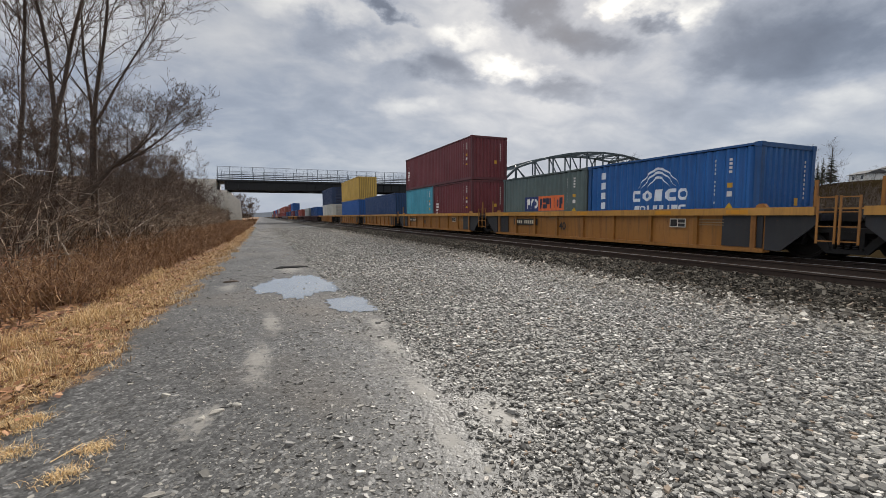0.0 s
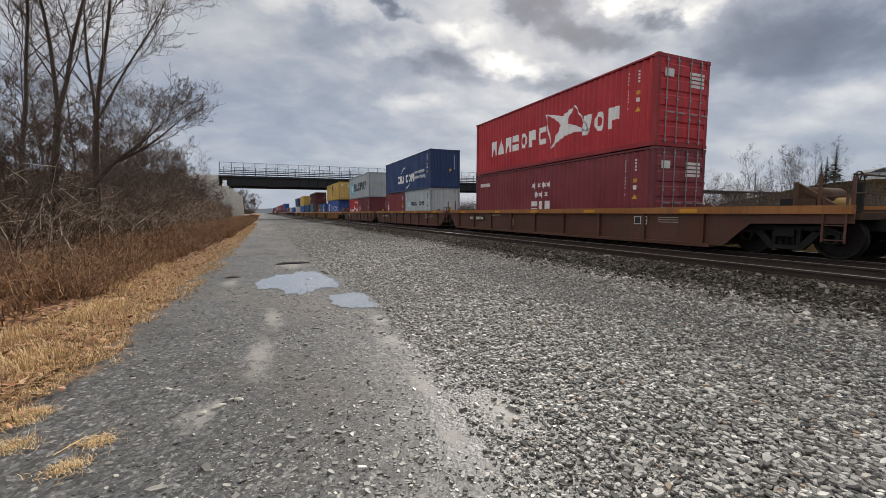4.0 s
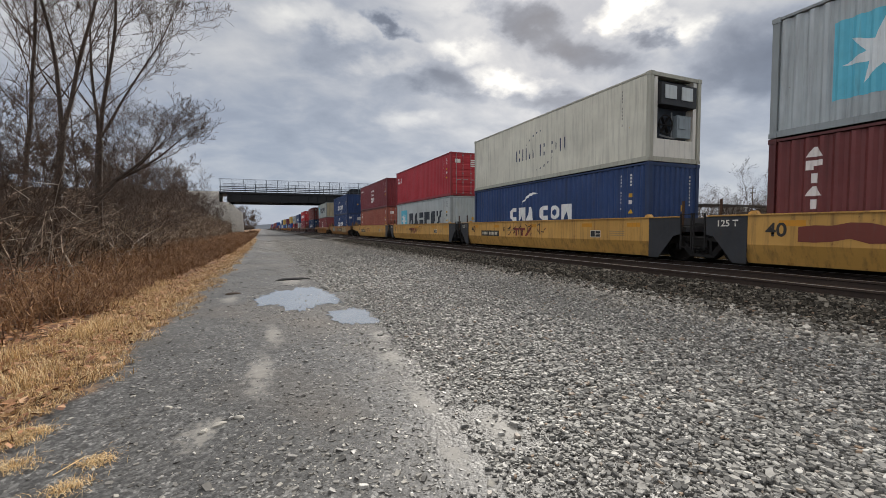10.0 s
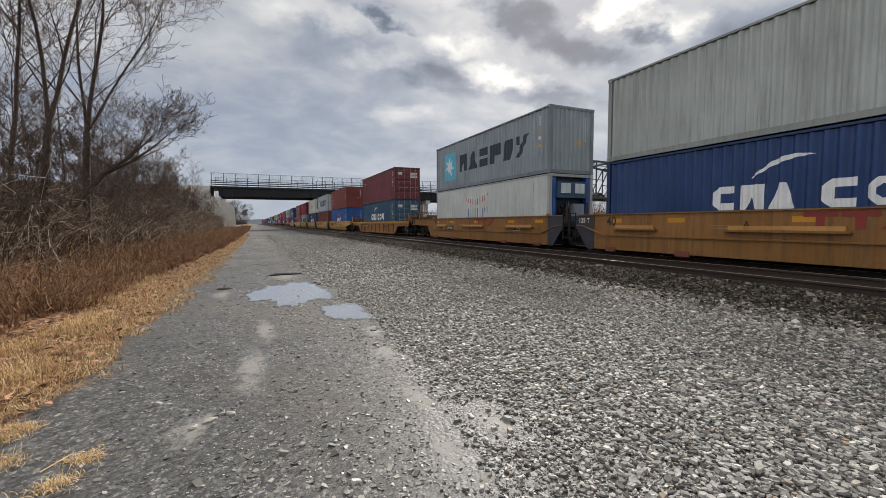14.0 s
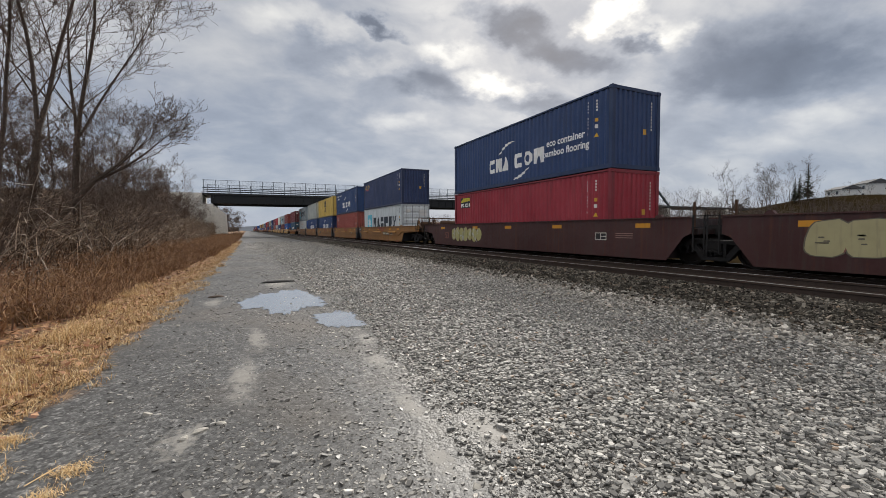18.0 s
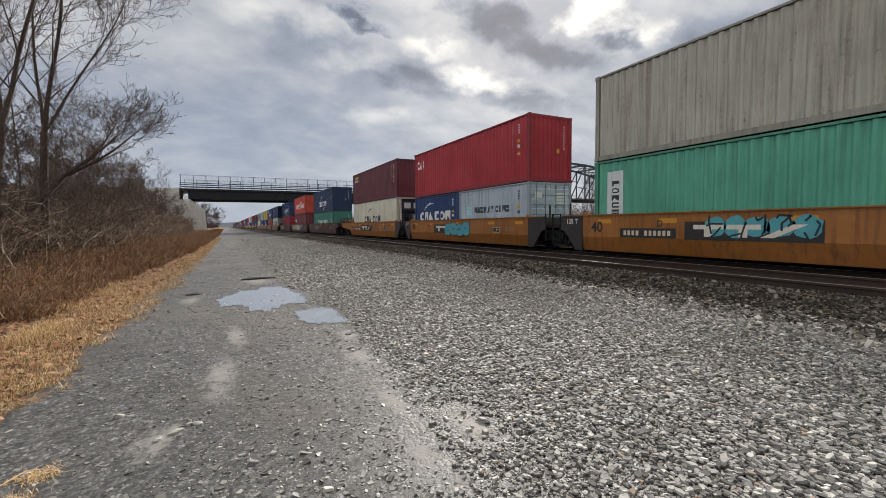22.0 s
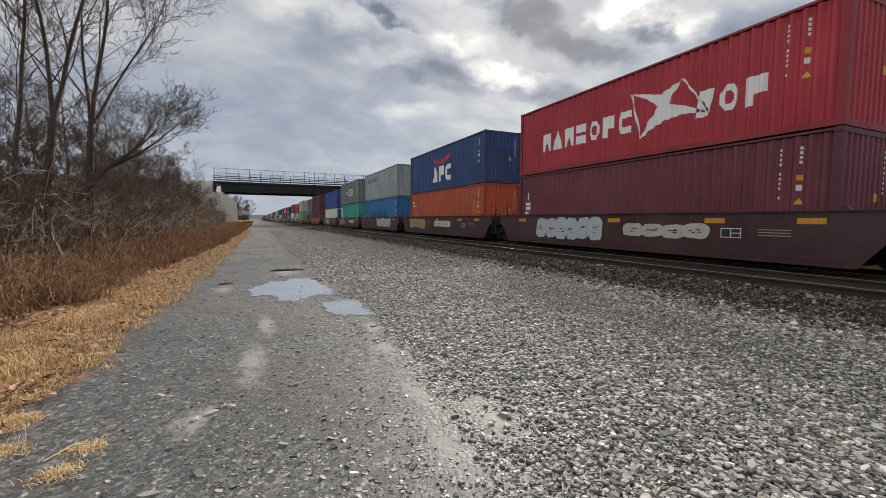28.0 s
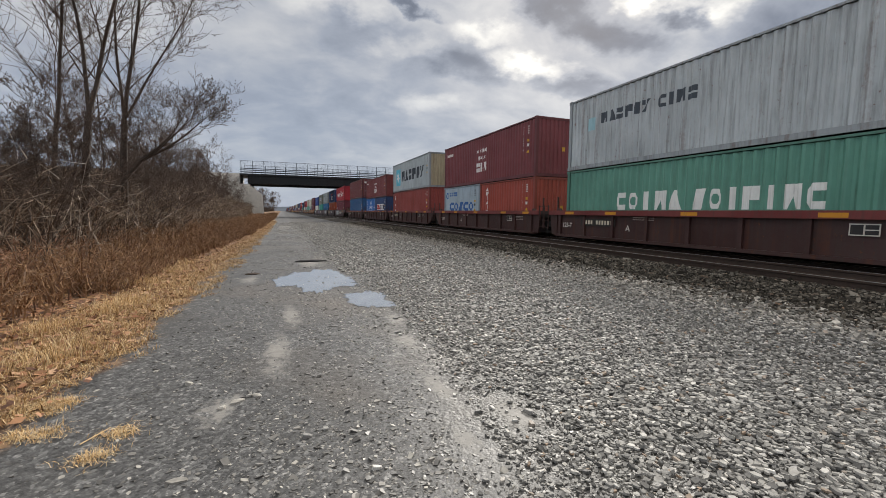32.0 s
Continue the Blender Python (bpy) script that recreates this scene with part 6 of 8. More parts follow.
def bubble_piece(o, u0, u1, z0, z1, fill, line, seed, well, off):
    """A sprayed piece: fat rounded letters-like blobs with a dark rim and a few inner strokes."""
    r = random.Random(seed)
    L, n = 2 * well, max(3, int((u1 - u0) / 0.62))
    step, rim, body, inner = (u1 - u0) / n, [], [], []
    for i in range(n):
        cx, cz = u0 + step * (i + 0.5), (z0 + z1) / 2 + r.uniform(-0.04, 0.04)
        hw, hh, skew = step * 0.60, (z1 - z0) / 2 * r.uniform(0.88, 1.0), r.uniform(-0.15, 0.15)
        shape = []
        for j in range(18):
            a = 2 * math.pi * j / 18
            k = abs(math.cos(a)) ** 0.55, abs(math.sin(a)) ** 0.55
            shape.append((math.copysign(k[0], math.cos(a)) * r.uniform(0.86, 1.04), math.copysign(k[1], math.sin(a)) * r.uniform(0.9, 1.04)))
        rim.append([(cx + hw * 1.03 * a + skew * hh * b, cz + (hh + 0.02) * b) for a, b in shape])
        body.append([(cx + hw * 0.95 * a + skew * hh * b, cz + hh * b) for a, b in shape])
        for _ in range(4):
            du, dz, wd = r.uniform(-0.4, 0.4) * hw, r.uniform(-0.3, 0.3) * hh, r.uniform(0.05, 0.3) * hw
            inner.append([(cx + du - wd, cz + dz - 0.02), (cx + du + wd, cz + dz - 0.02), (cx + du + wd * 0.8, cz + dz + 0.012), (cx + du - wd * 0.8, cz + dz + 0.008)])
    for i in range(n):
        tagged(sticker([rim[i]], line, o, L, False, "graffiti", off + 0.003 + 0.0012 * (i % 2), "dark sprayed rim"), kind="stuff")
        tagged(sticker([body[i]], fill, o, L, False, "graffiti", off + 0.006 + 0.0012 * (i % 2), "sprayed bubble shape"), kind="stuff")
    tagged(sticker(inner, line, o, L, False, "graffiti", off + 0.012, "sprayed strokes"), kind="stuff")


# leading end of the load: pieces from u0 to u1, z0 to z1, fill, rim
PIECES = {-124.2: ((4.0, 6.2, 0.5, 1.3, "96652c", "2a1a12"), (10.5, 13.6, 0.42, 1.3, "a58f68", "33261c"), (1.7, 3.9, 0.55, 1.25, "7d8a86", "3a2a20")), -540.2: ((2.1, 5.9, 0.36, 1.28, "b4bab9", "22262a"), (6.9, 9.8, 0.62, 1.08, "b9b3a6", "3a2224")), -354.5: ((0.9, 5.6, 0.42, 1.3, "a39a72", "5d5648"), (5.9, 9.6, 0.36, 1.36, "b3b4ae", "5a4a44"), (9.9, 12.4, 0.7, 1.3, "7d7a7c", "3a2426")),
          -493.45: ((1.2, 4.6, 0.4, 1.25, "8a7a92", "1c1a1e"), (7.6, 10.6, 0.66, 1.1, "c9c3b2", "3f2022")), -411.3: ((5.2, 7.9, 0.45, 1.2, "4f9aa6", "14242a"),), -524.6: ((1.0, 4.2, 0.5, 1.25, "9c8a5c", "2a2224"), (6.0, 8.6, 0.66, 1.1, "c3bfb4", "3a2426")), -508.9: ((6.4, 11.2, 0.4, 1.3, "a9aeb0", "24262a"),)}

ST = {
    "rib_y": dict(side="96652a", chord="b5843c", end="2a2b2e", ribs=9, darkend=True, top=1.24, label="yellow ribbed steel well wagon with a stout top chord", text="2e2a26"),
    "rib_b": dict(side="54301f", chord="96602a", end="3a2c28", ribs=9, well=16.4, top=1.24, label="rusty brown ribbed well wagon with an ochre top chord", text="cfc8bc", fine="b5a794"),
    "rib_p": dict(side="432625", chord="57302c", end="33282a", ribs=11, well=14.6, top=1.24, label="dark brown ribbed well wagon", text="cfc8bc"),
    "rib_m": dict(side="3c211d", chord="6e2c29", end="2c2324", ribs=9, darkend=False, top=1.24, well=12.9, label="maroon ribbed well wagon with a plain top chord", text="d8d2c8", fine="b9a89c"),
    "y_grime": dict(side="9a6a2c", end="26272a", darkend=True, bevel=0.16, well=14.6, wear=0.8, label="grimy ochre well wagon covered in scrawls", emblem=(6.4, "c9b48a", 0.66, 1.0, True), emblem_wide=2.3),
    "y_bev": dict(number_aft=True, side="c8994e", end="2b2d31", darkend=True, bevel=0.18, label="yellow well wagon with raked lower sides", emblem=(4.9, "7c3029", 0.68, 1.06, False)),
    "y_ledge": dict(number_aft=True, side="8c602a", end="2a2d35", darkend=True, ledge=True, label="ochre well wagon with walking ledges along its side", emblem=(6.4, "8c2f28", 0.94, 1.32, False), emblem_wide=1.35),
    "br53": dict(side="3e1c19", end="2c2222", well=16.5, top=1.42, label="dark maroon deep-sided well wagon", text="b98f80", fine="9c7c70"),
    "och": dict(number_aft=True, side="995f22", end="2b2626", darkend=True, bevel=0.14, label="ochre well wagon with raked lower sides", emblem=(4.0, "d8d2c2", 0.70, 1.02, True), emblem_wide=1.7),
    "mar": dict(side="3f2022", end="2a2224", darkend=False, seam=0.32, label="dark purple-brown well wagon with scrawls on its side", text="d6cfc2", fine="a58f86"),
}

# ---------------------------------------------------------------- the train: colours, marks and ends of each load
NAVY, MAROON, RED, BRICK, GREY, WHITE, TEAL, GREEN, YEL, BLUE = "1c3a68", "6a2a30", "9c2a2e", "8a3f34", "a3abad", "d2d2c8", "2f8f86", "3f9a78", "c4a24e", "24509a"
H9, H8 = 2.896, 2.591
# leading end, wagon style, upper load, lower loads; a load: colour, mark, rear end, label
UNITS = [
    (34.5, "rib_y", [(MAROON, "small", "p", H8, "maroon corrugated shipping container stacked on smaller ones")], [("4a9fb5", "", "p", H9, "light blue short shipping container"), (MAROON, "small", "p", H9, "maroon short shipping container")]),
    (18.75, "rib_y", [], [("5a6a68", "pno20", "p", H8, "grey-green short container with a blue and orange label"), ("165a9c", "globe", "p", H8, "bright blue short container with a white emblem")]),
    (3.87, "rib_y", [(YEL, "m", "d", H9, "long yellow container with dark wordmark, overhanging the one below")], [("2a4f96", "script", "p", H9, "blue container with flowing white script")]),
    (-18.6, "rib_b", [("a9b0b2", "star", "p", H9, "pale grey container with a star emblem")], [("b02c2e", "flag20", "p", H8, "bright red short container with white emblem"), (MAROON, "small", "p", H8, "maroon short container in its wagon")]),
    (-38.1, "rib_b", [(NAVY, "waveeco", "p", H9, "navy container with white wordmark")], [("7a2c2e", "small", "p", H8, "dark red short container in its wagon"), ("b4bcbe", "star20", "p", H8, "pale grey short container in its wagon")]),
    (-57.6, "rib_b", [("b0232a", "flag", "d", H9, "red container with white flag emblem")], [("7c2a30", "starslow", "d", H9, "crimson container with white stars")]),
    (-81.2, "rib_p", [("8a4038", "corner", "d", H9, "brick-red container with door bars")], [("22406a", "wavelow", "d", H9, "navy container with door bars")]),
    (-102.6, "rib_y", [("a4aaa6", "star", "p", H9, "pale grey container with a star emblem and yellowed end")], [("7e3a3c", "starslow", "p", H9, "dull red container with white stars")]),
    (-124.2, "y_grime", [("1a3866", "wave", "p", H9, "navy container with white wordmark")], [("1a3866", "wavelow", "d", H9, "navy container with door bars")]),
    (-145.8, "y_bev", [("762c33", "stars", "p", H9, "maroon container with white stars")], [("94503f", "column", "d", H9, "brick-coloured container with upright wordmark")]),
    (-161.3, "y_bev", [("a8222f", "letters", "d", H9, "crimson container with door bars")], [("b4bab9", "star", "p", H9, "pale grey container with a star emblem")]),
    (-176.9, "y_bev", [("cfcdbd", "wavewhite", "r", H9, "cream insulated container with cooling machinery in its end")], [("1d3c6c", "wavelow", "p", H9, "navy container with white wordmark")]),
    (-192.6, "y_bev", [("a9b1b3", "star", "p", H9, "pale grey container with a star emblem")], [("6a2e2c", "column", "p", H9, "dark brick container with upright wordmark")]),
    (-208.5, "y_bev", [("7c3731", "column", "p", H9, "brown-red container with upright wordmark")], [("1f5598", "bird", "p", H9, "blue container with a red winged emblem")]),
    (-230.1, "rib_y", [("6e2e34", "plate", "d", H9, "maroon container with door bars")], [("2b5068", "wavelow", "d", H9, "slate-blue container with door bars")]),
    (-251.8, "y_ledge", [("8d979b", "star", "p", H9, "pale grey container with a star emblem")], [("c3c6c0", "birdwhite", "b", H9, "white insulated container with a red winged emblem")]),
    (-267.2, "y_ledge", [("a9aea8", "", "d", H9, "plain pale grey container")], [("1d3c6c", "wavelow", "p", H9, "navy container with white wordmark")]),
    (-281.7, "y_ledge", [("c9ab55", "m", "p", H9, "long yellow container overhanging the one below")], [("1d3c6c", "wavelow", "p", H9, "navy container with white wordmark")]),
    (-298.0, "y_ledge", [("24406c", "waveadv", "p", H9, "navy container with white lettering")], [("94483e", "column", "p", H9, "brick-coloured container with upright wordmark")]),
    (-313.4, "y_ledge", [("26365c", "co", "p", H9, "navy container with a yellow wordmark")], [("c6cccd", "star", "d", H9, "white container with a star emblem")]),
    (-335.2, "br53", [("1d3a66", "waveeco", "p", H9, "navy container with white lettering")], [("962634", "beacon", "p", H9, "crimson container with a small dark label")]),
    (-354.5, "br53", [("c24a34", "flag", "p", H9, "orange-red container with white flag emblem")], [("74373a", "board", "p", H9, "dull maroon container with a pale sign panel")]),
    (-374.0, "br53", [("1d3556", "wave", "p", H9, "navy container with white wordmark")], [("3f7f70", "ship", "p", H8, "sea-green container with white wordmark")]),
    (-395.7, "och", [("642a34", "beacon", "p", H9, "maroon container with a small dark label")], [("d2cdb6", "wavelow_navy", "r", H9, "cream insulated container with cooling machinery in its end")]),
    (-411.3, "och", [("a8242f", "letters", "p", H9, "crimson container with a white wordmark")], [("22406e", "wave20", "p", H8, "navy short container with white wordmark"), ("b0bcc4", "star20", "d", H8, "pale grey short container with rust stains")]),
    (-427.1, "och", [("aba999", "", "p", H9, "grey container with brown rust streaks")], [("58a488", "dong", "p", H9, "green container with an upright white label")]),
    (-442.8, "och", [("c6c6b6", "oo", "p", H9, "pale grey-green container with a red wordmark")], [("a0a9ab", "star", "p", H8, "grey container with a star emblem")]),
    (-458.4, "och", [("642c36", "beacon", "p", H9, "maroon container with a small dark label")], [("682c34", "small", "p", H9, "maroon container with upright wordmark")]),
    (-478.1, "mar", [("27478a", "birdsmall", "p", H9, "royal blue container on the train")], [("d4d3c8", "columnred", "b", H8, "white insulated container with blue machinery end")]),
    (-493.45, "mar", [("70756a", "pno", "p", H9, "olive-grey container with blue and pale labels")], [("35998a", "dong", "p", H9, "teal container with an upright white label")]),
    (-508.9, "mar", [("9aa4a4", "old", "p", H9, "pale grey container with rusty edges")], [("236fa0", "blocks", "p", H9, "bright blue container with faded blocks")]),
    (-524.6, "mar", [("254272", "bird", "p", H9, "navy container with a red winged emblem")], [("b2522e", "corner", "p", H9, "orange container with rust-brown end")]),
    (-540.2, "mar", [("a92833", "flag", "p", H9, "red container with white flag emblem")], [("6c2c38", "small", "p", H9, "maroon container with white serial numbers")]),
    (-560.0, "rib_m", [("6a3434", "", "d", H9, "brown-maroon container with door bars")], [("2a5782", "", "p", H9, "plain blue container low in its wagon")]),
    (-575.6, "rib_m", [("743434", "stars", "p", H8, "maroon container with white stars")], [("2468ae", "globe", "p", H8, "bright blue short container with a white emblem"), ("24416c", "wave20box", "p", H8, "navy short container with a white panel")]),
    (-591.2, "rib_m", [("a9b2b4", "star", "p", H9, "pale grey container with a star emblem and yellowed end")], [("8c3c34", "column", "p", H9, "brick-red container with upright wordmark")]),
    (-606.9, "rib_m", [("753438", "stars", "p", H9, "maroon container with white stars")], [("a8b8c2", "globegrey", "p", H8, "pale grey short container with a blue wordmark"), ("9c4434", "column", "p", H8, "orange-brown short container in its wagon")]),
    (-621.6, "rib_m", [("b2babc", "starline", "p", H9, "pale grey container with brown rust runs")], [("5c9280", "ship", "p", H8, "sea-green container with white wordmark")]),
    (-637.2, "rib_m", [(MAROON, "", "p", H9, "plain maroon container near the train's end")], [(NAVY, "", "p", H9, "plain navy container low in its wagon")]),
]
LONG = {YEL, "c9ab55"}         # loads of 13.7 m
JOINT = 0.33                   # floor of the well over the rail


def front_of_train():
    """The part that has already gone by, in the same mix of loads."""
    r = random.Random(21)
    tones = [NAVY, MAROON, BRICK, "a9b0b2", RED, "6b6e70", "1f5598", "94503f", "c4a24e", "3f7f70", "cfcdbd", "7a2c2e"]
    out = [(50.1, "rib_y", [], [("24406a", "", "p", H9, "plain navy container low in its wagon")]),
           (65.8, "rib_y", [(YEL + "", "", "p", H9, "yellow container high on the train")], [("1f5598", "", "p", H9, "plain blue container low in its wagon")]),
           (87.3, "rib_y", [("1f3558", "", "d", H9, "navy container with door bars")], [("c9c9c2", "", "p", H9, "white short container in its wagon"), ("b8b8b0", "", "d", H9, "pale short container in its wagon")])]
    q = 108.9
    for i in range(20):
        style = ("rib_p", "rib_y", "br53", "rib_m", "och")[(i // 3) % 5]
        a, b = r.choice(tones), r.choice(tones)
        up_load = [(a, "", r.choice("pd"), H9, "weathered container on the distant train")] if r.random() < (0.35 if i < 4 else 0.85) else []
        out.append((q, style, up_load, [(b, "", "p", H9, "weathered container low in its wagon")]))
        q += r.choice((15.6, 15.6, 15.6, 21.6, 19.5))
    return out[::-1]


WORDS = {"rib_y": [("40", 0.42, 5.2, 0.62, "2e2a26")], "rib_b": [("53", 0.42, 6.3, 0.6, "8d7a5c")], "rib_m": [("125-T", 0.26, 0.75, 0.62, "d8d2c8"), ("A", 0.28, 4.1, 0.6, "d8d2c8")], "rib_p": [],
         "y_grime": [("53", 0.42, 1.5, 0.9, "3a2f24")], "y_bev": [("40", 0.45, 0.65, 0.98, "2e2a26"), ("E", 0.26, 4.0, 0.98, "2e2a26")], "y_ledge": [("40", 0.42, 0.8, 1.12, "2e2a26"), ("A", 0.28, 5.2, 1.0, "2e2a26")],
         "br53": [("53", 0.55, 1.6, 0.72, "7c4a40")], "och": [("40", 0.48, 0.65, 0.95, "2e261e"), ("D", 0.26, 3.0, 1.05, "2e261e")], "mar": []}


def pitch_kind(d, s1, s2):
    """Whether two neighbours share a joint or are coupled."""
    same = s1 == s2
    return "j" if same and (d < 17 or (s1 in ("rib_b", "br53") and d < 20)) else "c"


def build_train():
    far = front_of_train()
    rows = [(u, False) for u in far] + [(u, True) for u in UNITS]
    mids = []
    for (q, st, upper, lower), near in rows:
        L = 13.72 if upper and upper[0][0] in LONG and near else 12.19
        mids.append(q - L / 2)
    kinds = [pitch_kind(mids[i] - mids[i + 1], rows[i][0][1], rows[i + 1][0][1]) for i in range(len(rows) - 1)]
    for i, ((q, st, upper, lower), near) in enumerate(rows):
        mid = mids[i]
        lead = (mids[i - 1] - mid) / 2 if i else 9.0
        tail = (mid - mids[i + 1]) / 2 if i + 1 < len(rows) else 9.0
        k_lead = kinds[i - 1] if i else "c"
        k_tail = kinds[i] if i + 1 < len(rows) else "c"
        ends = ("j" if k_tail == "j" else "c", "n" if k_lead == "j" else "c")
        style = ST[st]
        # rows run from front to back, so +y is the leading end
        o = wagon(mid, (tail, lead), style, ends, WORDS.get(st, ()) if near else (), near, near and (i % 2 == 0 or st in ("rib_b", "rib_y")))
        base = RAIL_Z + JOINT
        height = 0.0
        if len(lower) == 2:
            f = q - (0.0 if not (upper and upper[0][0] in LONG and near) else 0.76)
            for j, (col, mark, rear, H, label) in enumerate(lower):
                container(f - 6.13 * j, 6.06, H, base, col, mark, rear, label, full=near)
                height = H
        else:
            col, mark, rear, H, label = lower[0]
            if mark == "wavelow_navy":
                c = container(mid + 6.095, 12.19, H, base, col, "", rear, label, flat=True, full=near)
                sticker(row_of("cnt", 3.7, 5.6, 0.98, 1.6) + row_of("con", 6.1, 8.2, 0.98, 1.6) + swoosh(4.6, 1.8, 6.0, 2.2, 0.12, 0.12), "24344f", c, 12.19, False, off=1.204, label="navy wordmark")
            else:
                container(mid + 6.095, 12.19, H, base, col, mark, rear, label, wear=0.3, flat=rear in "rb" and mark != "star", full=near)
            height = H
        for col, mark, rear, H, label in upper:
            long = col in LONG and near
            container(mid + (6.86 if long else 6.095), 13.72 if long else 12.19, H, base + height + 0.025, col, mark, rear, label, wear=0.75 if "rust" in label else 0.35, flat=rear in "rb", full=near)
        if near and q in (-208.5, -192.6):
            r = random.Random(int(-q))
            L = style.get("well", 12.75)
            patches = []
            for u0, u1, z0, z1 in ((1.1, 3.9, 0.66, 1.2), (4.6, 5.5, 0.9, 1.3), (6.2, 8.2, 1.02, 1.3), (9.0, 9.9, 0.66, 0.95)):
                n = max(3, int((u1 - u0) / 0.3))
                low_edge = [(u0 + (u1 - u0) * j / n, z0 + r.uniform(0, 0.16)) for j in range(n + 1)]
                high_edge = [(u0 + (u1 - u0) * j / n, z1 - r.uniform(0, 0.16)) for j in range(n, -1, -1)]
                patches.append(low_edge + high_edge)
            tagged(sticker(patches, "6e3226", o, L, False, "primer_patch", 1.491, "red-brown primer patches"), kind="stuff")
        if near and style["side"] in ("3e1c19", "3f2022", "9a6a2c", "c8994e", "995f22"):
            r = random.Random(i)
            well = style.get("well", 12.75) / 2
            spray = {"3e1c19": [("c9c2b4", None), ("b7b9b2", "a9a26a"), (None, None)], "3f2022": [("1a1a1c", "b9bfc0"), ("c6b56a", None), ("20242a", "b4bcc4")], "9a6a2c": [("3a2a20", "c8c4ba"), ("3a2a20", None)], "c8994e": [("33261e", None), ("4a3326", None)], "995f22": [("1c2a30", "53a0a8"), ("3a2a1e", None), (None, None)]}[style["side"]]
            line, fill = spray[i % len(spray)]
            for k, (u0, u1, z0, z1, tone, rim) in enumerate(PIECES.get(q, ())):
                bubble_piece(o, u0, u1, z0, z1, tone, rim, 100 + i + k, well, 1.49)
                line = None
            if line:
                u = r.uniform(2.0, 2 * well - 6.5) if style["side"] != "3f2022" else r.uniform(2.0, 5.0)
                scrawl(o, u, u + r.uniform(2.2, 4.0), 0.36 if style["side"] in ("3f2022", "3e1c19") else 0.66, 1.28, line, i, well, 1.49, fill)


build_train()


# ---------------------------------------------------------------- bare trees, brush, grass
def branch_tubes(segs, sides):
    """Arrays for many tapered tubes: each seg is (p, q, r0, r1)."""
    a = np.array([(*p, *q, r0, r1) for p, q, r0, r1 in segs])
    p, q, r0, r1 = a[:, 0:3], a[:, 3:6], a[:, 6], a[:, 7]
    d = q - p
    d /= np.maximum(np.linalg.norm(d, axis=1), 1e-6)[:, None]
    ref = np.where(np.abs(d[:, 2:3]) > 0.9, np.array([[1.0, 0, 0]]), np.array([[0, 0, 1.0]]))
    u = np.cross(d, ref)
    u /= np.linalg.norm(u, axis=1)[:, None]
    v = np.cross(d, u)
    n = len(segs)
    ang = 2 * np.pi * np.arange(sides) / sides
    ring = u[:, None] * np.cos(ang)[None, :, None] + v[:, None] * np.sin(ang)[None, :, None]
    lo = p[:, None] + ring * r0[:, None, None]
    hi = q[:, None] + ring * r1[:, None, None]
    verts = np.concatenate([lo, hi], 1).reshape(-1, 3)
    base = 2 * sides * np.arange(n)[:, None]
    i = np.arange(sides)[None]
    j = (i + 1) % sides
    faces = np.stack([base + i, base + j, base + sides + j, base + sides + i], -1).reshape(-1, 4)
    return verts, faces


def grow(seed, height, r0, stems=((0.0, 0.0, 1.0),), low=0.3, limbs=9, rise=0.6, lean=(0.0, 0.0), fork=0.28, curve=0.0, depth=4):
    """Segments of a bare tree: (thick, thin). The trunk parts into its stems at fork of the height."""
    r = random.Random(seed)
    thick, thin = [], []
    counts = {1: 6, 2: 5, 3: 4}

    def run(p, d, length, rad, steps, wob, pull, tip=0.25):
        """A tapering, crooked axis; gives its nodes."""
        nodes = []
        for i in range(steps):
            q = p + d * (length / steps)
            t0, t1 = rad * (1 - (1 - tip) * i / steps), rad * (1 - (1 - tip) * (i + 1) / steps)
            (thick if t0 > 0.02 else thin).append((tuple(p), tuple(q), max(t0, 0.006), max(t1, 0.0035)))
            p = q
            d = (d + Vector((r.gauss(0, wob), r.gauss(0, wob), r.gauss(pull, wob * 0.5)))).normalized()
            nodes.append((p.copy(), d.copy(), t1))
        return nodes

    def branch(p, d, length, rad, level):
        nodes = run(p, d, length, rad, 5 if level < 3 else 3, 0.16 if level < 3 else 0.22, 0.07)
        if level >= depth:
            return
        n = counts[level]
        for k in range(n):
            s = 0.2 + 0.8 * (k + r.random()) / n
            q, qd, rad2 = nodes[min(len(nodes) - 1, int(s * len(nodes)))]
            side = Vector((r.gauss(0, 1), r.gauss(0, 1), r.gauss(0.15, 0.5))).normalized()
            nd = (qd * 0.75 + side * 0.72).normalized()
            branch(q, nd, length * r.uniform(0.32, 0.6), max(rad2 * r.uniform(0.4, 0.6), 0.006), level + 1)

    base = Vector((lean[0], lean[1], 1)).normalized()
    foot = run(Vector((0, 0, -0.1)), base, height * fork, r0, 3, 0.04, curve, 0.85)
    p, d, rad = foot[-1]
    for sx, sy, share in stems:
        nd = (d + Vector((sx, sy, 0.1))).normalized()
        nodes = run(p, nd, height * (1 - fork) * (0.6 + 0.4 * share), rad * (0.36 + 0.36 * share) if len(stems) > 1 else rad, 9, 0.055, 0.05 + curve, 0.12)
        for k in range(limbs):
            s = low + (0.97 - low) * (k + r.random()) / limbs
            q, qd, rad2 = nodes[min(8, int(s * 9))]
            a = r.uniform(0, 6.283)
            side = Vector((math.cos(a), math.sin(a), rise))
            branch(q, (qd * 0.35 + side).normalized(), height * r.uniform(0.17, 0.32) * (1.12 - 0.6 * s), min(0.036, rad2 * r.uniform(0.3, 0.45)), 1)
    return thick, thin


tree_kinds = {}


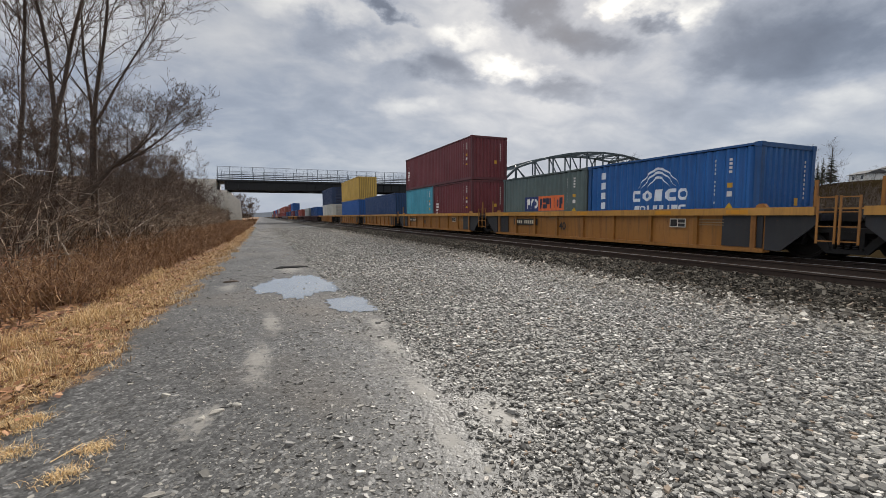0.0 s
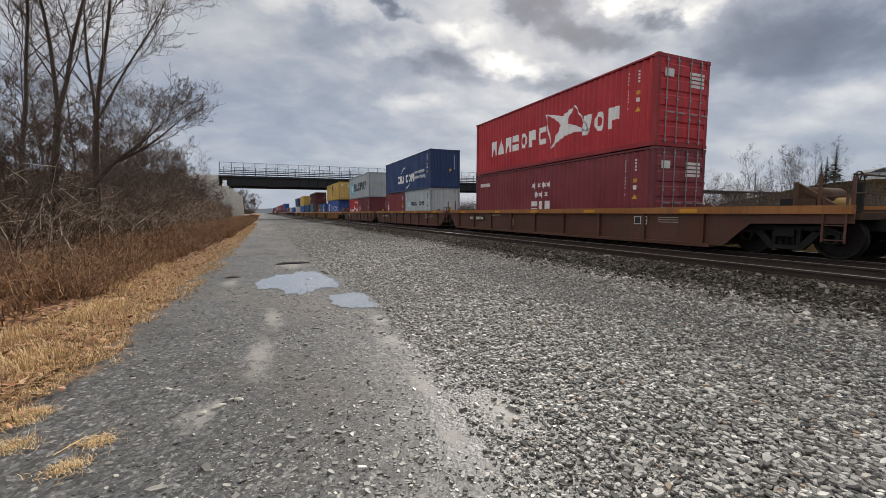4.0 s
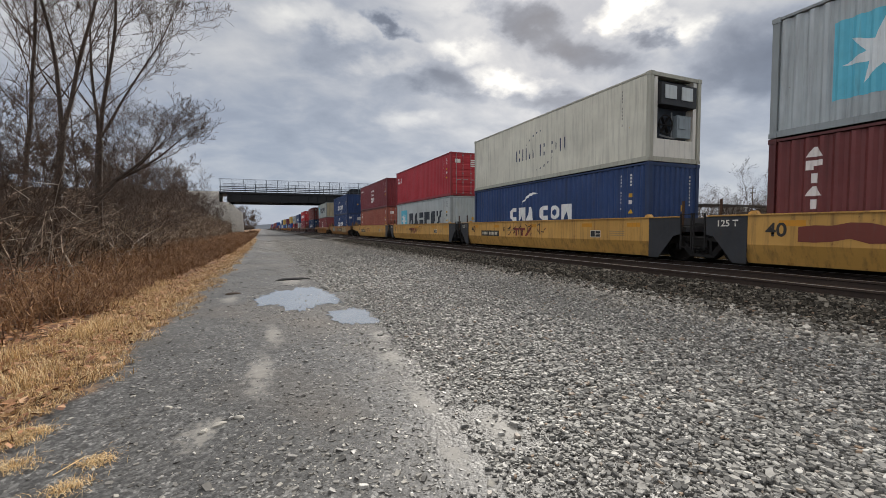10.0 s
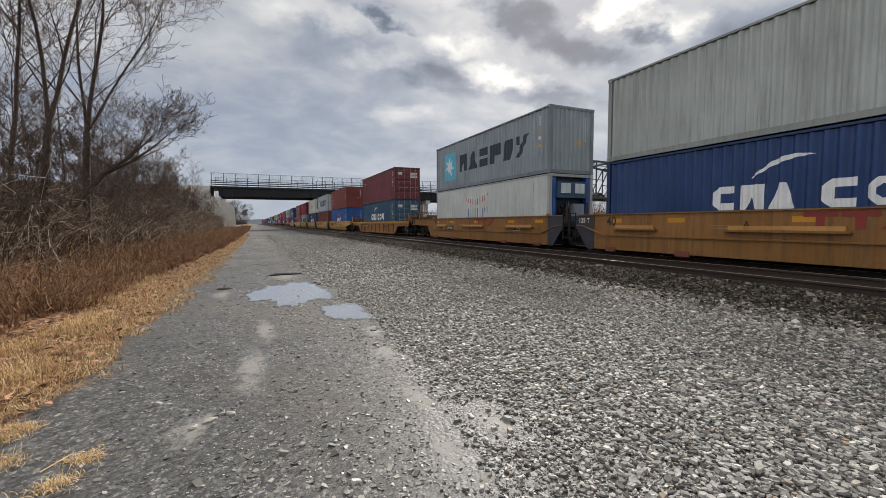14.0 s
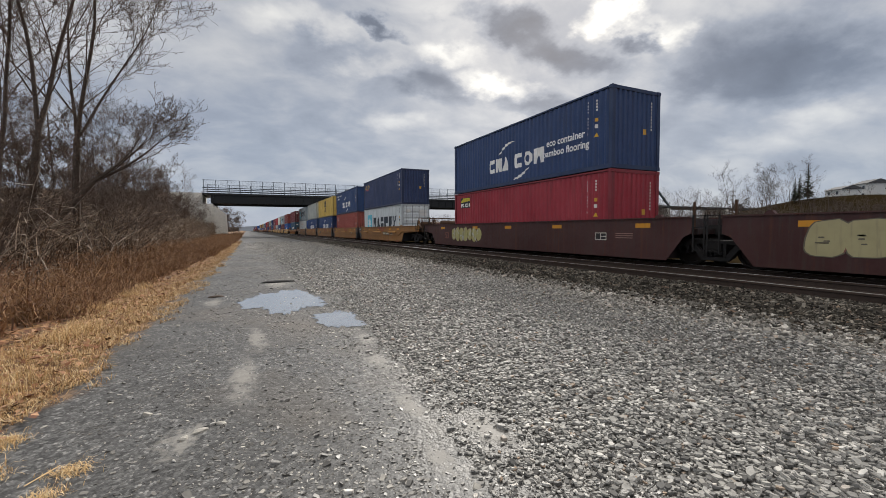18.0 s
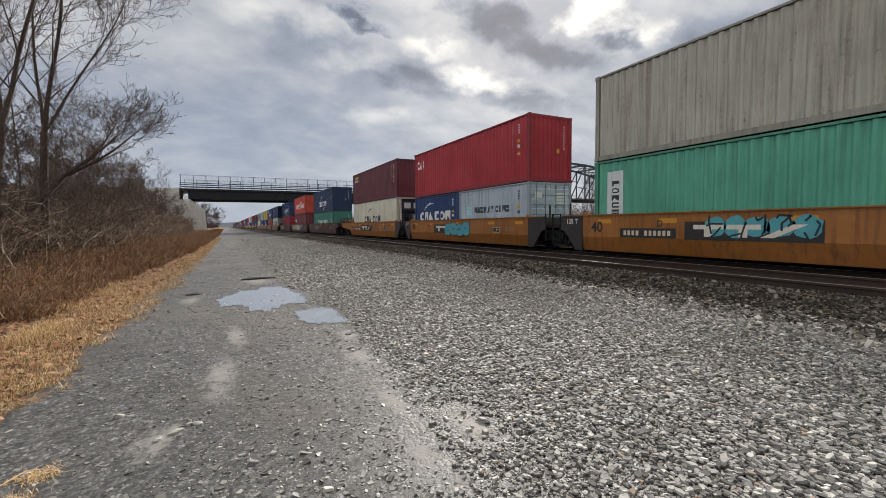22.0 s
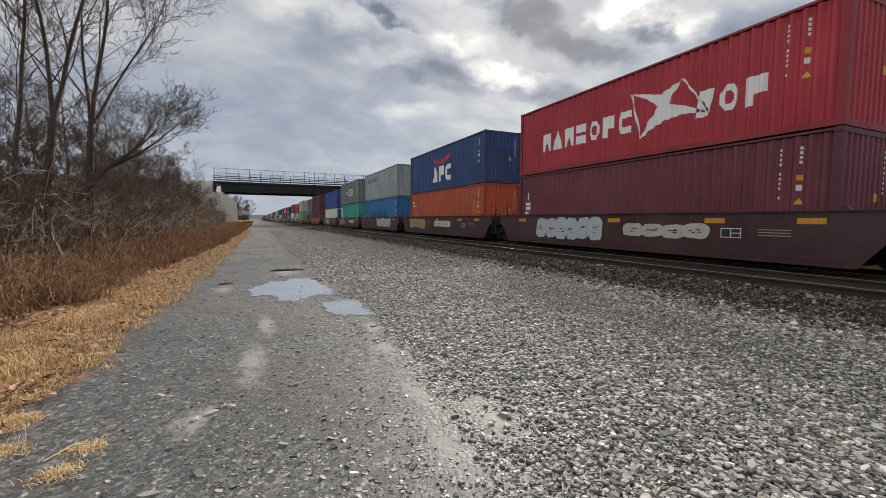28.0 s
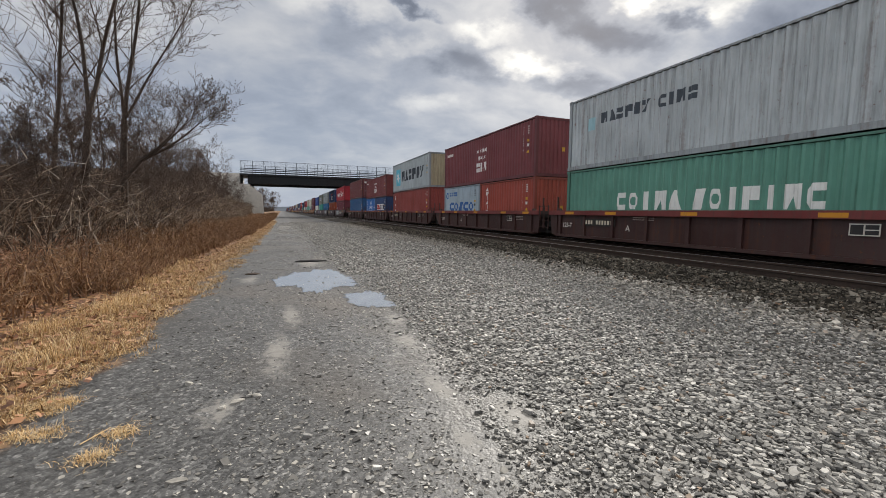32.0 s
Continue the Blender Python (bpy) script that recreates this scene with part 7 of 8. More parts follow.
def tree_template(key, *args, **kw):
    if key not in tree_kinds:
        thick, thin = grow(*args, **kw)
        v, f = branch_tubes(thick, 6)
        a = raw_mesh("trunk", v, f, m_bark, 4)
        v, f = branch_tubes(thin, 3)
        b = raw_mesh("crown", v, f, m_twig, 4)
        tree_kinds[key] = (a, b)
    return tree_kinds[key]


def plant(key, x, y, turn, size, label, far=False):
    a, b = tree_kinds[key]
    t = empty_at("bare_tree", x, y, lot_height(x, y), label, "tree", "bare trees along the lot" if not far else "far bare trees")
    t.rotation_euler, t.scale = (0, 0, turn), (size, size, size)
    put("trunk", a, m_bark if not far else m_far, t)
    put("crown", b, m_twig if not far else m_far, t)
    return t


tree_template("tall", 3, 13.0, 0.112, stems=((0.0, 0.0, 1.0), (-0.2, 0.12, 0.55), (0.42, 0.05, 0.3)), low=0.0, limbs=13, rise=1.05, fork=0.33)
tree_template("forked", 8, 13.0, 0.105, stems=((0.14, 0.05, 1.0), (-0.13, -0.08, 0.85)), low=0.0, limbs=17, rise=0.95, fork=0.32)
tree_template("leaning", 14, 8.2, 0.125, stems=((0.95, 0.2, 0.8), (0.3, 0.25, 0.7), (0.7, -0.2, 0.5)), low=0.0, limbs=9, rise=0.45, lean=(0.75, 0.06), fork=0.54)
tree_template("scrub", 19, 4.6, 0.05, stems=((0.3, 0.0, 1.0), (-0.3, 0.1, 0.8), (0.05, -0.35, 0.7)), low=0.0, limbs=7, rise=0.35, fork=0.12)
tree_template("far_scrub", 21, 4.6, 0.06, stems=((0.3, 0.0, 1.0), (-0.3, 0.1, 0.8), (0.05, -0.35, 0.7)), low=0.0, limbs=9, rise=0.6, fork=0.12, depth=2)
tree_template("slim", 27, 9.5, 0.058, low=0.0, limbs=24, rise=0.8, fork=0.2, depth=3)

for key, x, y, turn, size in (
        ("forked", -5.27, 15.1, 0.0, 1.0), ("tall", -4.83, 16.85, 0.0, 1.0), ("leaning", -6.3, 15.8, 0.0, 0.8), ("slim", -6.1, 15.4, 4.1, 1.25), ("slim", -7.6, 23.5, 3.3, 0.95), ("scrub", -4.9, 25.0, 1.0, 0.9), ("scrub", -6.4, 20.5, 3.0, 1.0),
        ("slim", -9.6, 27.0, 0.9, 0.95), ("scrub", -5.8, 32.0, 1.2, 1.1), ("slim", -8.6, 38.0, 2.8, 0.7), ("slim", -5.5, 50.5, 0.3, 0.72), ("scrub", -7.0, 42.0, 4.4, 1.2),
        ("scrub", -7.6, 55.0, 2.1, 1.2), ("slim", -9.5, 64.0, 1.1, 0.75), ("scrub", -9.5, 78.0, 0.7, 1.3), ("slim", -12.5, 16.0, 0.1, 1.1), ("slim", -11.5, 34.0, 2.2, 0.8), ("scrub", -6.9, 11.2, 0.4, 1.0), ("scrub", -8.3, 15.0, 2.4, 1.2), ("scrub", -6.0, 14.2, 1.9, 0.95), ("scrub", -7.2, 17.0, 5.0, 1.1), ("scrub", -7.8, 19.8, 0.2, 1.25), ("scrub", -6.2, 22.8, 4.1, 1.0), ("scrub", -8.2, 26.0, 2.9, 1.25), ("scrub", -9.4, 12.6, 3.7, 1.3), ("scrub", -9.8, 21.0, 1.1, 1.4), ("scrub", -8.0, 33.0, 0.1, 1.4), ("scrub", -9.0, 48.0, 0.9, 1.5), ("scrub", -7.9, 92.0, 0.9, 1.2), ("scrub", -9.2, 95.0, 2.9, 1.5), ("scrub", -10.6, 94.0, 4.9, 1.6), ("scrub", -12.0, 96.0, 1.9, 1.7), ("scrub", -8.8, 86.0, 3.9, 1.4), ("scrub", -13.5, 92.0, 3.1, 1.7), ("slim", -11.0, 90.0, 3.1, 0.8), ("scrub", -8.4, 70.0, 0.4, 1.2),
        ("scrub", -10.0, 37.0, 0.3, 1.6), ("scrub", -11.0, 44.0, 1.3, 1.7), ("scrub", -9.6, 52.0, 2.3, 1.6), ("scrub", -11.4, 58.0, 3.3, 1.8), ("scrub", -10.2, 66.0, 4.3, 1.7), ("scrub", -12.4, 72.0, 5.3, 1.9), ("scrub", -11.0, 80.0, 0.8, 1.8), ("scrub", -14.0, 86.0, 1.8, 2.0), ("scrub", -14.5, 50.0, 2.8, 1.9), ("scrub", -15.5, 64.0, 3.8, 2.0), ("slim", -13.0, 56.0, 2.0, 0.8), ("slim", -12.2, 76.0, 4.0, 0.8),
        ("scrub", -5.1, 11.6, 2.2, 0.72), ("scrub", -5.4, 13.4, 0.9, 0.85), ("scrub", -4.8, 14.3, 4.2, 0.75), ("scrub", -6.0, 12.4, 5.1, 0.85), ("scrub", -4.5, 16.4, 3.3, 0.72), ("scrub", -4.6, 18.6, 1.4, 0.85), ("scrub", -4.4, 21.0, 0.2, 0.85), ("scrub", -6.6, 13.8, 2.8, 0.95),
        ("slim", -8.5, 122.0, 1.0, 0.9), ("scrub", -2.6, 118.0, 0.6, 1.3), ("scrub", -1.9, 133.0, 3.6, 1.4), ("scrub", -3.2, 127.0, 2.4, 1.5), ("scrub", -4.6, 114.0, 2.0, 1.5), ("scrub", -3.6, 124.0, 4.0, 1.5), ("leaning", -8.0, 130.0, 3.0, 1.3), ("scrub", -6.0, 140.0, 5.0, 1.6), ("scrub", -7.0, 155.0, 1.0, 1.8)):
    plant(key, x, y, turn, size * ((1.1 if x > -6.6 and y > 13 else 0.75) if key == "scrub" and y < 30 else 1.0), {"forked": "tall bare forked tree among brush", "tall": "tall bare straight-stemmed tree", "leaning": "bare tree leaning over the verge", "scrub": "low many-branched bare tree", "slim": "slim bare young tree"}[key])


def thicket_mesh(seed, n, wide, deep, h0, h1, arch=0.6, twigs=3, wide_stems=1.0):
    r = np.random.default_rng(seed)
    segs = []
    for i in range(n):
        p = np.array([r.uniform(-wide, wide), r.uniform(-deep, deep), -0.05])
        h = r.uniform(h0, h1)
        a = r.uniform(0, 6.283)
        bend = r.uniform(0.1, arch)
        rad = r.uniform(0.006, 0.013) * wide_stems
        pts = [p]
        for k in range(1, 5):
            s = k / 4
            pts.append(p + np.array([math.cos(a) * bend * h * s * s, math.sin(a) * bend * h * s * s, h * (s - 0.25 * bend * s * s)]) + r.normal(0, 0.03, 3))
        for k in range(4):
            segs.append((pts[k], pts[k + 1], rad * (1 - 0.2 * k), rad * (0.8 - 0.2 * k) + 0.001))
        for _ in range(twigs):
            k = r.integers(1, 5)
            d = r.normal(0, 1, 3) * np.array([1, 1, 0.6])
            d = d / np.linalg.norm(d) * h * r.uniform(0.12, 0.32)
            segs.append((pts[k], pts[k] + d, rad * 0.5, 0.0015))
    return segs


v, f = branch_tubes(thicket_mesh(5, 430, 1.6, 2.6, 0.5, 2.2, 0.9, 5, 1.6), 3)
brush_mesh = raw_mesh("brush", v, f, m_brush, 4)
v, f = branch_tubes(thicket_mesh(9, 330, 1.6, 2.6, 0.8, 3.3, 0.9, 6, 1.8), 3)
brush_mesh_tall = raw_mesh("brush", v, f, m_brush, 4)
v, f = branch_tubes(thicket_mesh(6, 700, 1.1, 2.4, 0.25, 0.8, 0.7, 4, 1.25), 3)
weed_mesh = raw_mesh("weeds", v, f, m_weed, 4)
v, f = branch_tubes(thicket_mesh(61, 900, 0.5, 2.4, 0.35, 0.75, 0.35, 2), 3)
rusty_mesh = raw_mesh("rusty_grass", v, f, m_rusty, 4)
r2 = random.Random(4)
y = 4.0
while y < 98:
    for x, me in ((-5.6, brush_mesh), (-7.4, brush_mesh_tall), (-10.2, brush_mesh_tall), (-13.0, brush_mesh_tall)):
        if y < 9 and x > -6 or y > 58 and x > -8 or y > 40 and x < -12:
            continue
        o = put("brush", me, m_brush, None, (x + r2.uniform(-0.5, 0.5), y + r2.uniform(-0.6, 0.6), lot_height(x, y)), turn=r2.choice((0, math.pi)) + r2.uniform(-0.15, 0.15))
        k = r2.uniform(0.7, 1.05) if y < 30 else r2.uniform(0.8, 1.2)
        o.scale = (1, 1, k)
        tagged(o, "tangled grey-brown leafless brush", "brush", kind="stuff")
    o = put("dry_weeds", weed_mesh, m_rusty, None, (-3.9 + r2.uniform(-0.15, 0.15), y + 2.5, 0.06), turn=r2.choice((0, math.pi)))
    o.scale = (1, 1.05, r2.uniform(0.9, 1.3) if y > 10 else r2.uniform(0.75, 1.05))
    tagged(o, "brown dry weeds at the edge of the brush", "weeds", kind="stuff")
    if y > 8:
        o = put("dry_grass_stand", rusty_mesh, m_rusty, None, (float(np.interp(y + 2.5, [8, 14, 28, 60, 98], [-3.2, -2.85, -2.2, -1.8, -1.5])) + r2.uniform(-0.1, 0.1), y + 2.5, 0.03), turn=r2.choice((0, math.pi)))
        o.scale = (1.2, 1.05, r2.uniform(0.7, 1.0) if y > 20 else 0.6)
        tagged(o, "rust-coloured dry grass along the brush", "grass", kind="stuff")
    if y < 60:
        o = put("dry_weeds", weed_mesh, m_weed, None, (-5.4 + r2.uniform(-0.15, 0.15), y + 2.0, 0.12), turn=r2.choice((0, math.pi)))
        tagged(o, "brown dry weeds among the brush", "weeds", kind="stuff")
    y += 4.4


v, f = branch_tubes(thicket_mesh(77, 9, 1.2, 2.2, 1.5, 2.5, 1.9, 7, 1.3), 4)
bramble_mesh = raw_mesh("bramble", v, f, m_bramble, 4)
for x, y, turn in ((-4.9, 12.2, 3.0), (-4.9, 15.6, 0.4)):
    tagged(put("bramble", bramble_mesh, m_bramble, None, (x, y, lot_height(x, y)), turn=turn), "pale arching bramble canes before the brush", "brush", kind="stuff")


for i in range(22):
    o = put("dry_grass_stand", rusty_mesh, m_rusty, None, (-2.3 - 0.4 * (i % 2), 100 + 4.6 * i, 0.0), turn=math.pi * (i % 2))
    o.scale = (2.2, 1.05, 0.9)
    tagged(o, "rust-coloured dry grass under the bridge", "grass", kind="stuff")


def blades(name, n, spot, lo, hi, width, material, label, flatness=0.8):
    """Dry grass: bent thin blades, each of two quads."""
    x, y, z = spot(n)
    a = rng.uniform(0, 6.283, n)
    h = rng.uniform(lo, hi, n)
    lean = rng.uniform(0.2, 1.0, n) * flatness
    wdt = rng.uniform(0.6, 1.2, n) * width
    sx, sy = -np.sin(a) * wdt, np.cos(a) * wdt
    dx, dy = np.cos(a), np.sin(a)
    pts = []
    for s, k in ((0.0, 1.0), (0.55, 0.75), (1.0, 0.15)):
        px = x + dx * h * lean * s * s
        py = y + dy * h * lean * s * s
        pz = z + h * (s - 0.55 * lean * s * s)
        pts.append(np.stack([px - sx * k, py - sy * k, pz], -1))
        pts.append(np.stack([px + sx * k, py + sy * k, pz], -1))
    verts = np.stack(pts, 1).reshape(-1, 3)
    b = 6 * np.arange(n)[:, None]
    faces = np.concatenate([b + np.array([[0, 1, 3, 2]]), b + np.array([[2, 3, 5, 4]])], 0)
    ob = new(name, raw_mesh(name, verts, faces, material, 4))
    return tagged(ob, label, "grass", kind="stuff")


def verge_spot(n):
    y = 1.0 + 62 * rng.uniform(0, 1, n) ** 2.1
    edge = np.interp(y, [3, 4.2, 5, 6.35, 10.3, 32, 62], [-1.3, -1.5, -1.34, -1.28, -1.02, -0.74, -0.6]) + 0.10 * np.sin(y * 1.7) + 0.08 * np.sin(y * 4.1)
    wide = np.interp(y, [3, 6, 14, 30, 62], [1.5, 1.45, 1.15, 0.75, 0.5])
    x = edge - wide * rng.beta(1.2, 1.7, n)
    clump = np.sin(x * 7 + y * 3.1) * np.sin(y * 5.3 - x * 2.2) + 0.6 * np.sin(x * 15 - y * 9)
    x = np.where(clump < -0.1, x - rng.uniform(0.1, 0.5, n), x)
    bald = (y < 3.9) & (np.sin(x * 5.2 + 1.3 * y) * np.sin(y * 3.3 - 0.8 * x) < 0.15)
    y = np.where(bald, y + rng.uniform(3, 9, n), y)
    x = np.where(bald, -1.5 - rng.uniform(0, 1.0, n), x)
    return x, y, np.zeros(n) + 0.004


blades("dry_grass", 26000, verge_spot, 0.04, 0.14, 0.0034, m_dead, "brown matted dead grass along the lot", 1.7)
blades("dry_grass", 31000, verge_spot, 0.04, 0.13, 0.0032, m_straw, "straw-coloured flattened dry grass along the lot", 1.6)


def tuft_spot(n):
    c = np.array([(-2.15, 7.3), (-2.2, 6.9), (-2.5, 9.2), (-2.3, 11.0), (-2.05, 4.9), (-2.5, 6.0), (-2.6, 14.0), (-2.4, 12.4)])
    k = rng.integers(0, len(c), n)
    return c[k, 0] + rng.normal(0, 0.15, n), c[k, 1] + rng.normal(0, 0.2, n), np.zeros(n)


def clump_spot(n):
    c = np.array([(-1.5, 3.75), (-1.62, 3.8), (-1.75, 3.7), (-1.55, 3.62), (-1.85, 3.85), (-1.4, 3.25), (-1.55, 3.3), (-0.97, 3.12), (-1.03, 2.86)])
    k = rng.integers(0, len(c), n)
    return c[k, 0] + rng.normal(0, 0.06, n), c[k, 1] + rng.normal(0, 0.05, n), np.zeros(n)


blades("straw_clump", 2400, clump_spot, 0.02, 0.06, 0.0022, m_straw, "small flattened straw clumps on the grit", 1.5)
blades("grass_tuft", 3600, tuft_spot, 0.08, 0.24, 0.003, m_straw, "pale upright dry grass tufts", 0.7)


def scrap_leaves():
    n = 14000
    y = 1.2 + 24 * rng.uniform(0, 1, n) ** 1.8
    x = -1.45 - 3.7 * rng.beta(1.5, 1.3, n)
    a = rng.uniform(0, 6.283, n)
    s = rng.uniform(0.02, 0.055, n)
    t = rng.normal(0, 0.5, (n, 2))
    out = []
    for ux, uy in ((1, 0), (0.1, 0.55), (-1, 0), (0.1, -0.55)):
        px, py = ux * np.cos(a) - uy * np.sin(a), ux * np.sin(a) + uy * np.cos(a)
        out.append(np.stack([x + px * s, y + py * s, 0.035 + s * (0.35 + 0.5 * (px * t[:, 0] + py * t[:, 1]))], -1))
    verts = np.stack(out, 1).reshape(-1, 3)
    faces = 4 * np.arange(n)[:, None] + np.arange(4)[None]
    ob = new("leaf_litter", raw_mesh("leaf_litter", verts, faces, m_leaf, 4))
    return tagged(ob, "curled brown dead leaves", "leaves", kind="stuff")


scrap_leaves()


def lump(name, x, y, z, sx, sy, sz, turn, material, label, category, seed):
    """A rough flat chunk."""
    r = random.Random(seed)
    bm = bmesh.new()
    bmesh.ops.create_icosphere(bm, subdivisions=2, radius=0.5)
    for v in bm.verts:
        v.co *= r.uniform(0.82, 1.12)
        v.co.x, v.co.y, v.co.z = v.co.x * sx, v.co.y * sy, max(v.co.z, -0.1) * sz
    o = part(name, bm, material, None, "", (x, y, z))
    o.rotation_euler = (0, 0, turn)
    return tagged(o, label, category)


lump("asphalt_chunk", 0.72, 12.2, 0.0, 0.95, 0.16, 0.12, 0.05, m_black, "dark broken asphalt ledge beside the puddle", "debris", 1)
lump("bark_piece", -0.62, 10.1, 0.0, 0.34, 0.13, 0.08, 0.2, m_bark, "dark piece of bark on the gravel", "debris", 2)
lump("rock", -0.33, 3.35, 0.0, 0.11, 0.06, 0.05, 0.4, m_grit_stone, "dark flat rock on wet grit", "rock", 3)
lump("rock", -0.2, 3.42, 0.0, 0.09, 0.05, 0.04, 2.4, m_grit_stone, "dark flat rock on wet grit", "rock", 4)
lump("rock", -0.42, 3.28, 0.0, 0.08, 0.05, 0.04, 1.2, m_grit_stone, "dark flat rock on wet grit", "rock", 5)
bm = bmesh.new()
tube(bm, (-1.15, 3.03, 0.01), (-1.05, 3.20, 0.014), 0.004, 0.003, 5)
tagged(part("dry_stalk", bm, m_straw, None), "bleached dry stalk lying on the grit", "twig")


# ---------------------------------------------------------------- beyond the tracks and down the line
def conifer(x, y, h, label):
    bm = bmesh.new()
    r = random.Random(int(x * 10))
    tube(bm, (0, 0, 0), (0, 0, h), 0.14, 0.02, 6)
    t = empty_at("conifer", x, y, lot_height(x, y) - 0.1, label, "tree")
    part("trunk", bm, m_bark, t)
    bm = bmesh.new()
    for k in range(34):
        z = h * (0.12 + 0.88 * k / 34)
        rad = (1 - k / 34) * h * 0.22 + 0.15
        for j in range(9):
            a = r.uniform(0, 6.283)
            d = Vector((math.cos(a), math.sin(a), -0.25))
            p = Vector((0, 0, z))
            q = p + d * rad * r.uniform(0.7, 1.1)
            s = Vector((-d.y, d.x, 0)) * rad * 0.22
            m = (p + q) / 2
            bm.faces.new([bm.verts.new(c) for c in (p, m + s, q, m - s)])
    part("crown", bm, m_conifer, t)
    return t


for x, y, h in ((90, 39.5, 6.5), (94, 42.5, 5.0), (88, 40.5, 4.5)):
    conifer(x, y, h, "dark green conifer behind the tracks")
for i in range(30):
    key = ("far_scrub", "slim", "far_scrub", "far_scrub")[i % 4]
    x = 52 + 80 * ((i * 0.618) % 1)
    y = 14 + 80 * ((i * 0.377) % 1)
    plant(key, x, y, i * 1.3, 0.55 + 0.35 * ((i * 0.73) % 1), "bare tree in the scrub behind the tracks", True)
for i in range(26):
    az, far = radians(38 + 23 * ((i * 0.618) % 1)), 60 + 26 * ((i * 0.377) % 1)
    plant(("far_scrub", "far_scrub", "slim")[i % 3], far * math.sin(az), far * math.cos(az), i * 1.7, (1.25 if i % 3 < 2 else 0.7) * (0.85 + 0.4 * ((i * 0.73) % 1)), "bare tree in the wood behind the tracks", True)
for i in range(18):
    az, far = radians(60 + 14 * ((i * 0.618) % 1)), 62 + 50 * ((i * 0.377) % 1)
    plant("far_scrub", far * math.sin(az), far * math.cos(az), i * 2.1, 0.75 + 0.4 * ((i * 0.73) % 1), "low bare tree on the rise behind the tracks", True)
for key, x, y, turn, size in (("forked", 76, 38.5, 1.0, 0.62), ("slim", 79, 41, 2.0, 0.7), ("slim", 73, 37, 0.6, 0.6), ("forked", 78, 72, 0.5, 1.0), ("scrub", 74, 66, 4.0, 1.6), ("slim", 82, 70, 3.0, 1.0)):
    plant(key, x, y, turn, size, "bare tree standing behind the tracks", True)
v, f = branch_tubes(thicket_mesh(31, 420, 9, 3, 1.0, 2.9, 0.5, 4, 2.6), 3)
far_brush = raw_mesh("brush", v, f, m_far, 4)
for i in range(44):
    o = put("brush", far_brush, m_far, None, (36 + 8 * (i % 4), -30 + 3.6 * i, 0), turn=1.57 + 0.1 * (i % 5))
    o.scale = (1, 1, 1.0 + 0.35 * (i % 3))
    tagged(o, "grey leafless brush behind the tracks", "brush", kind="stuff")
for i in range(40):
    x, y = (-11 - 3 * (i % 4), 118 + 16 * i) if i % 2 else (34 + 5 * (i % 5), 130 + 16 * i)
    o = put("brush", far_brush, m_far, None, (x, y, 0), turn=1.57)
    o.scale = (1.4, 1.2, 2.0)
    tagged(o, "grey far-off woods along the line", "woods", kind="stuff")


for x, y, k in ((-8.2, 95, 1.2), (-8.8, 89, 1.5), (-10.5, 96, 1.9), (-13.5, 95, 2.0), (-12, 90, 1.7), (-16, 93, 2.0), (-8.4, 82, 1.2), (-7.0, 94, 1.1), (-6.9, 97, 1.25), (-10.4, 84, 1.5)):
    o = put("brush", far_brush, m_brush, None, (x, y, 0.3), turn=1.57)
    o.scale = (0.35, 0.4, k)
    tagged(o, "tangled leafless brush before the bridge abutment", "brush", kind="stuff")


def house(x, y, turn, wd, dp, h, label, storeys=2):
    e = empty_at("house", x, y, lot_height(x, y) - 0.4, label, "house")
    e.rotation_euler = (0, 0, turn)
    bm = bmesh.new()
    box(bm, -wd / 2, wd / 2, -dp / 2, dp / 2, 0, h)
    part("wall", bm, m_house, e)
    bm = bmesh.new()
    prism(bm, [(-dp / 2 - 0.5, h), (dp / 2 + 0.5, h), (0, h + dp * 0.22)], -wd / 2 - 0.4, wd / 2 + 0.4)
    part("roof", bm, m_roof, e)
    n = int(wd / 3)
    for s in range(storeys):
        for i in range(n):
            for side in (-1, 1):
                px = -wd / 2 + (i + 0.5) * wd / n
                wn = put("window", boxed(-0.6, 0.6, -0.06, 0.06, -0.6, 0.6), m_house, e, (px, side * dp / 2, 1.4 + 2.4 * s))
                put("pane", boxed(-0.5, 0.5, -0.02, 0.02, -0.5, 0.5), m_glass, wn, (0, side * 0.06, 0))
    return e


house(165, 63.6, 0.9, 7.5, 5, 2.4, "low pale house with a dark roof on the rise", 1)
house(176, 61.0, 0.9, 6.5, 6, 4.9, "white two-storey house with a dark roof")


def utility_pole(x, y, h):
    e = empty_at("utility_pole", x, y, lot_height(x, y) - 0.1, "weathered timber utility pole with crossarms", "utility pole", "utility poles")
    bm = bmesh.new()
    tube(bm, (0, 0, 0), (0, 0, h), 0.16, 0.11, 8)
    part("pole", bm, m_wood_pole, e)
    for z in (h - 0.5, h - 1.6):
        bm = bmesh.new()
        box(bm, -1.3, 1.3, -0.06, 0.06, z - 0.07, z + 0.07)
        part("crossarm", bm, m_wood_pole, e)
        for i in range(4):
            bm = bmesh.new()
            tube(bm, (-1.15 + 0.76 * i, 0, z + 0.07), (-1.15 + 0.76 * i, 0, z + 0.25), 0.05, 0.03, 6)
            part("insulator", bm, m_grey_metal, e)
    return e


utility_pole(128, 74, 9)


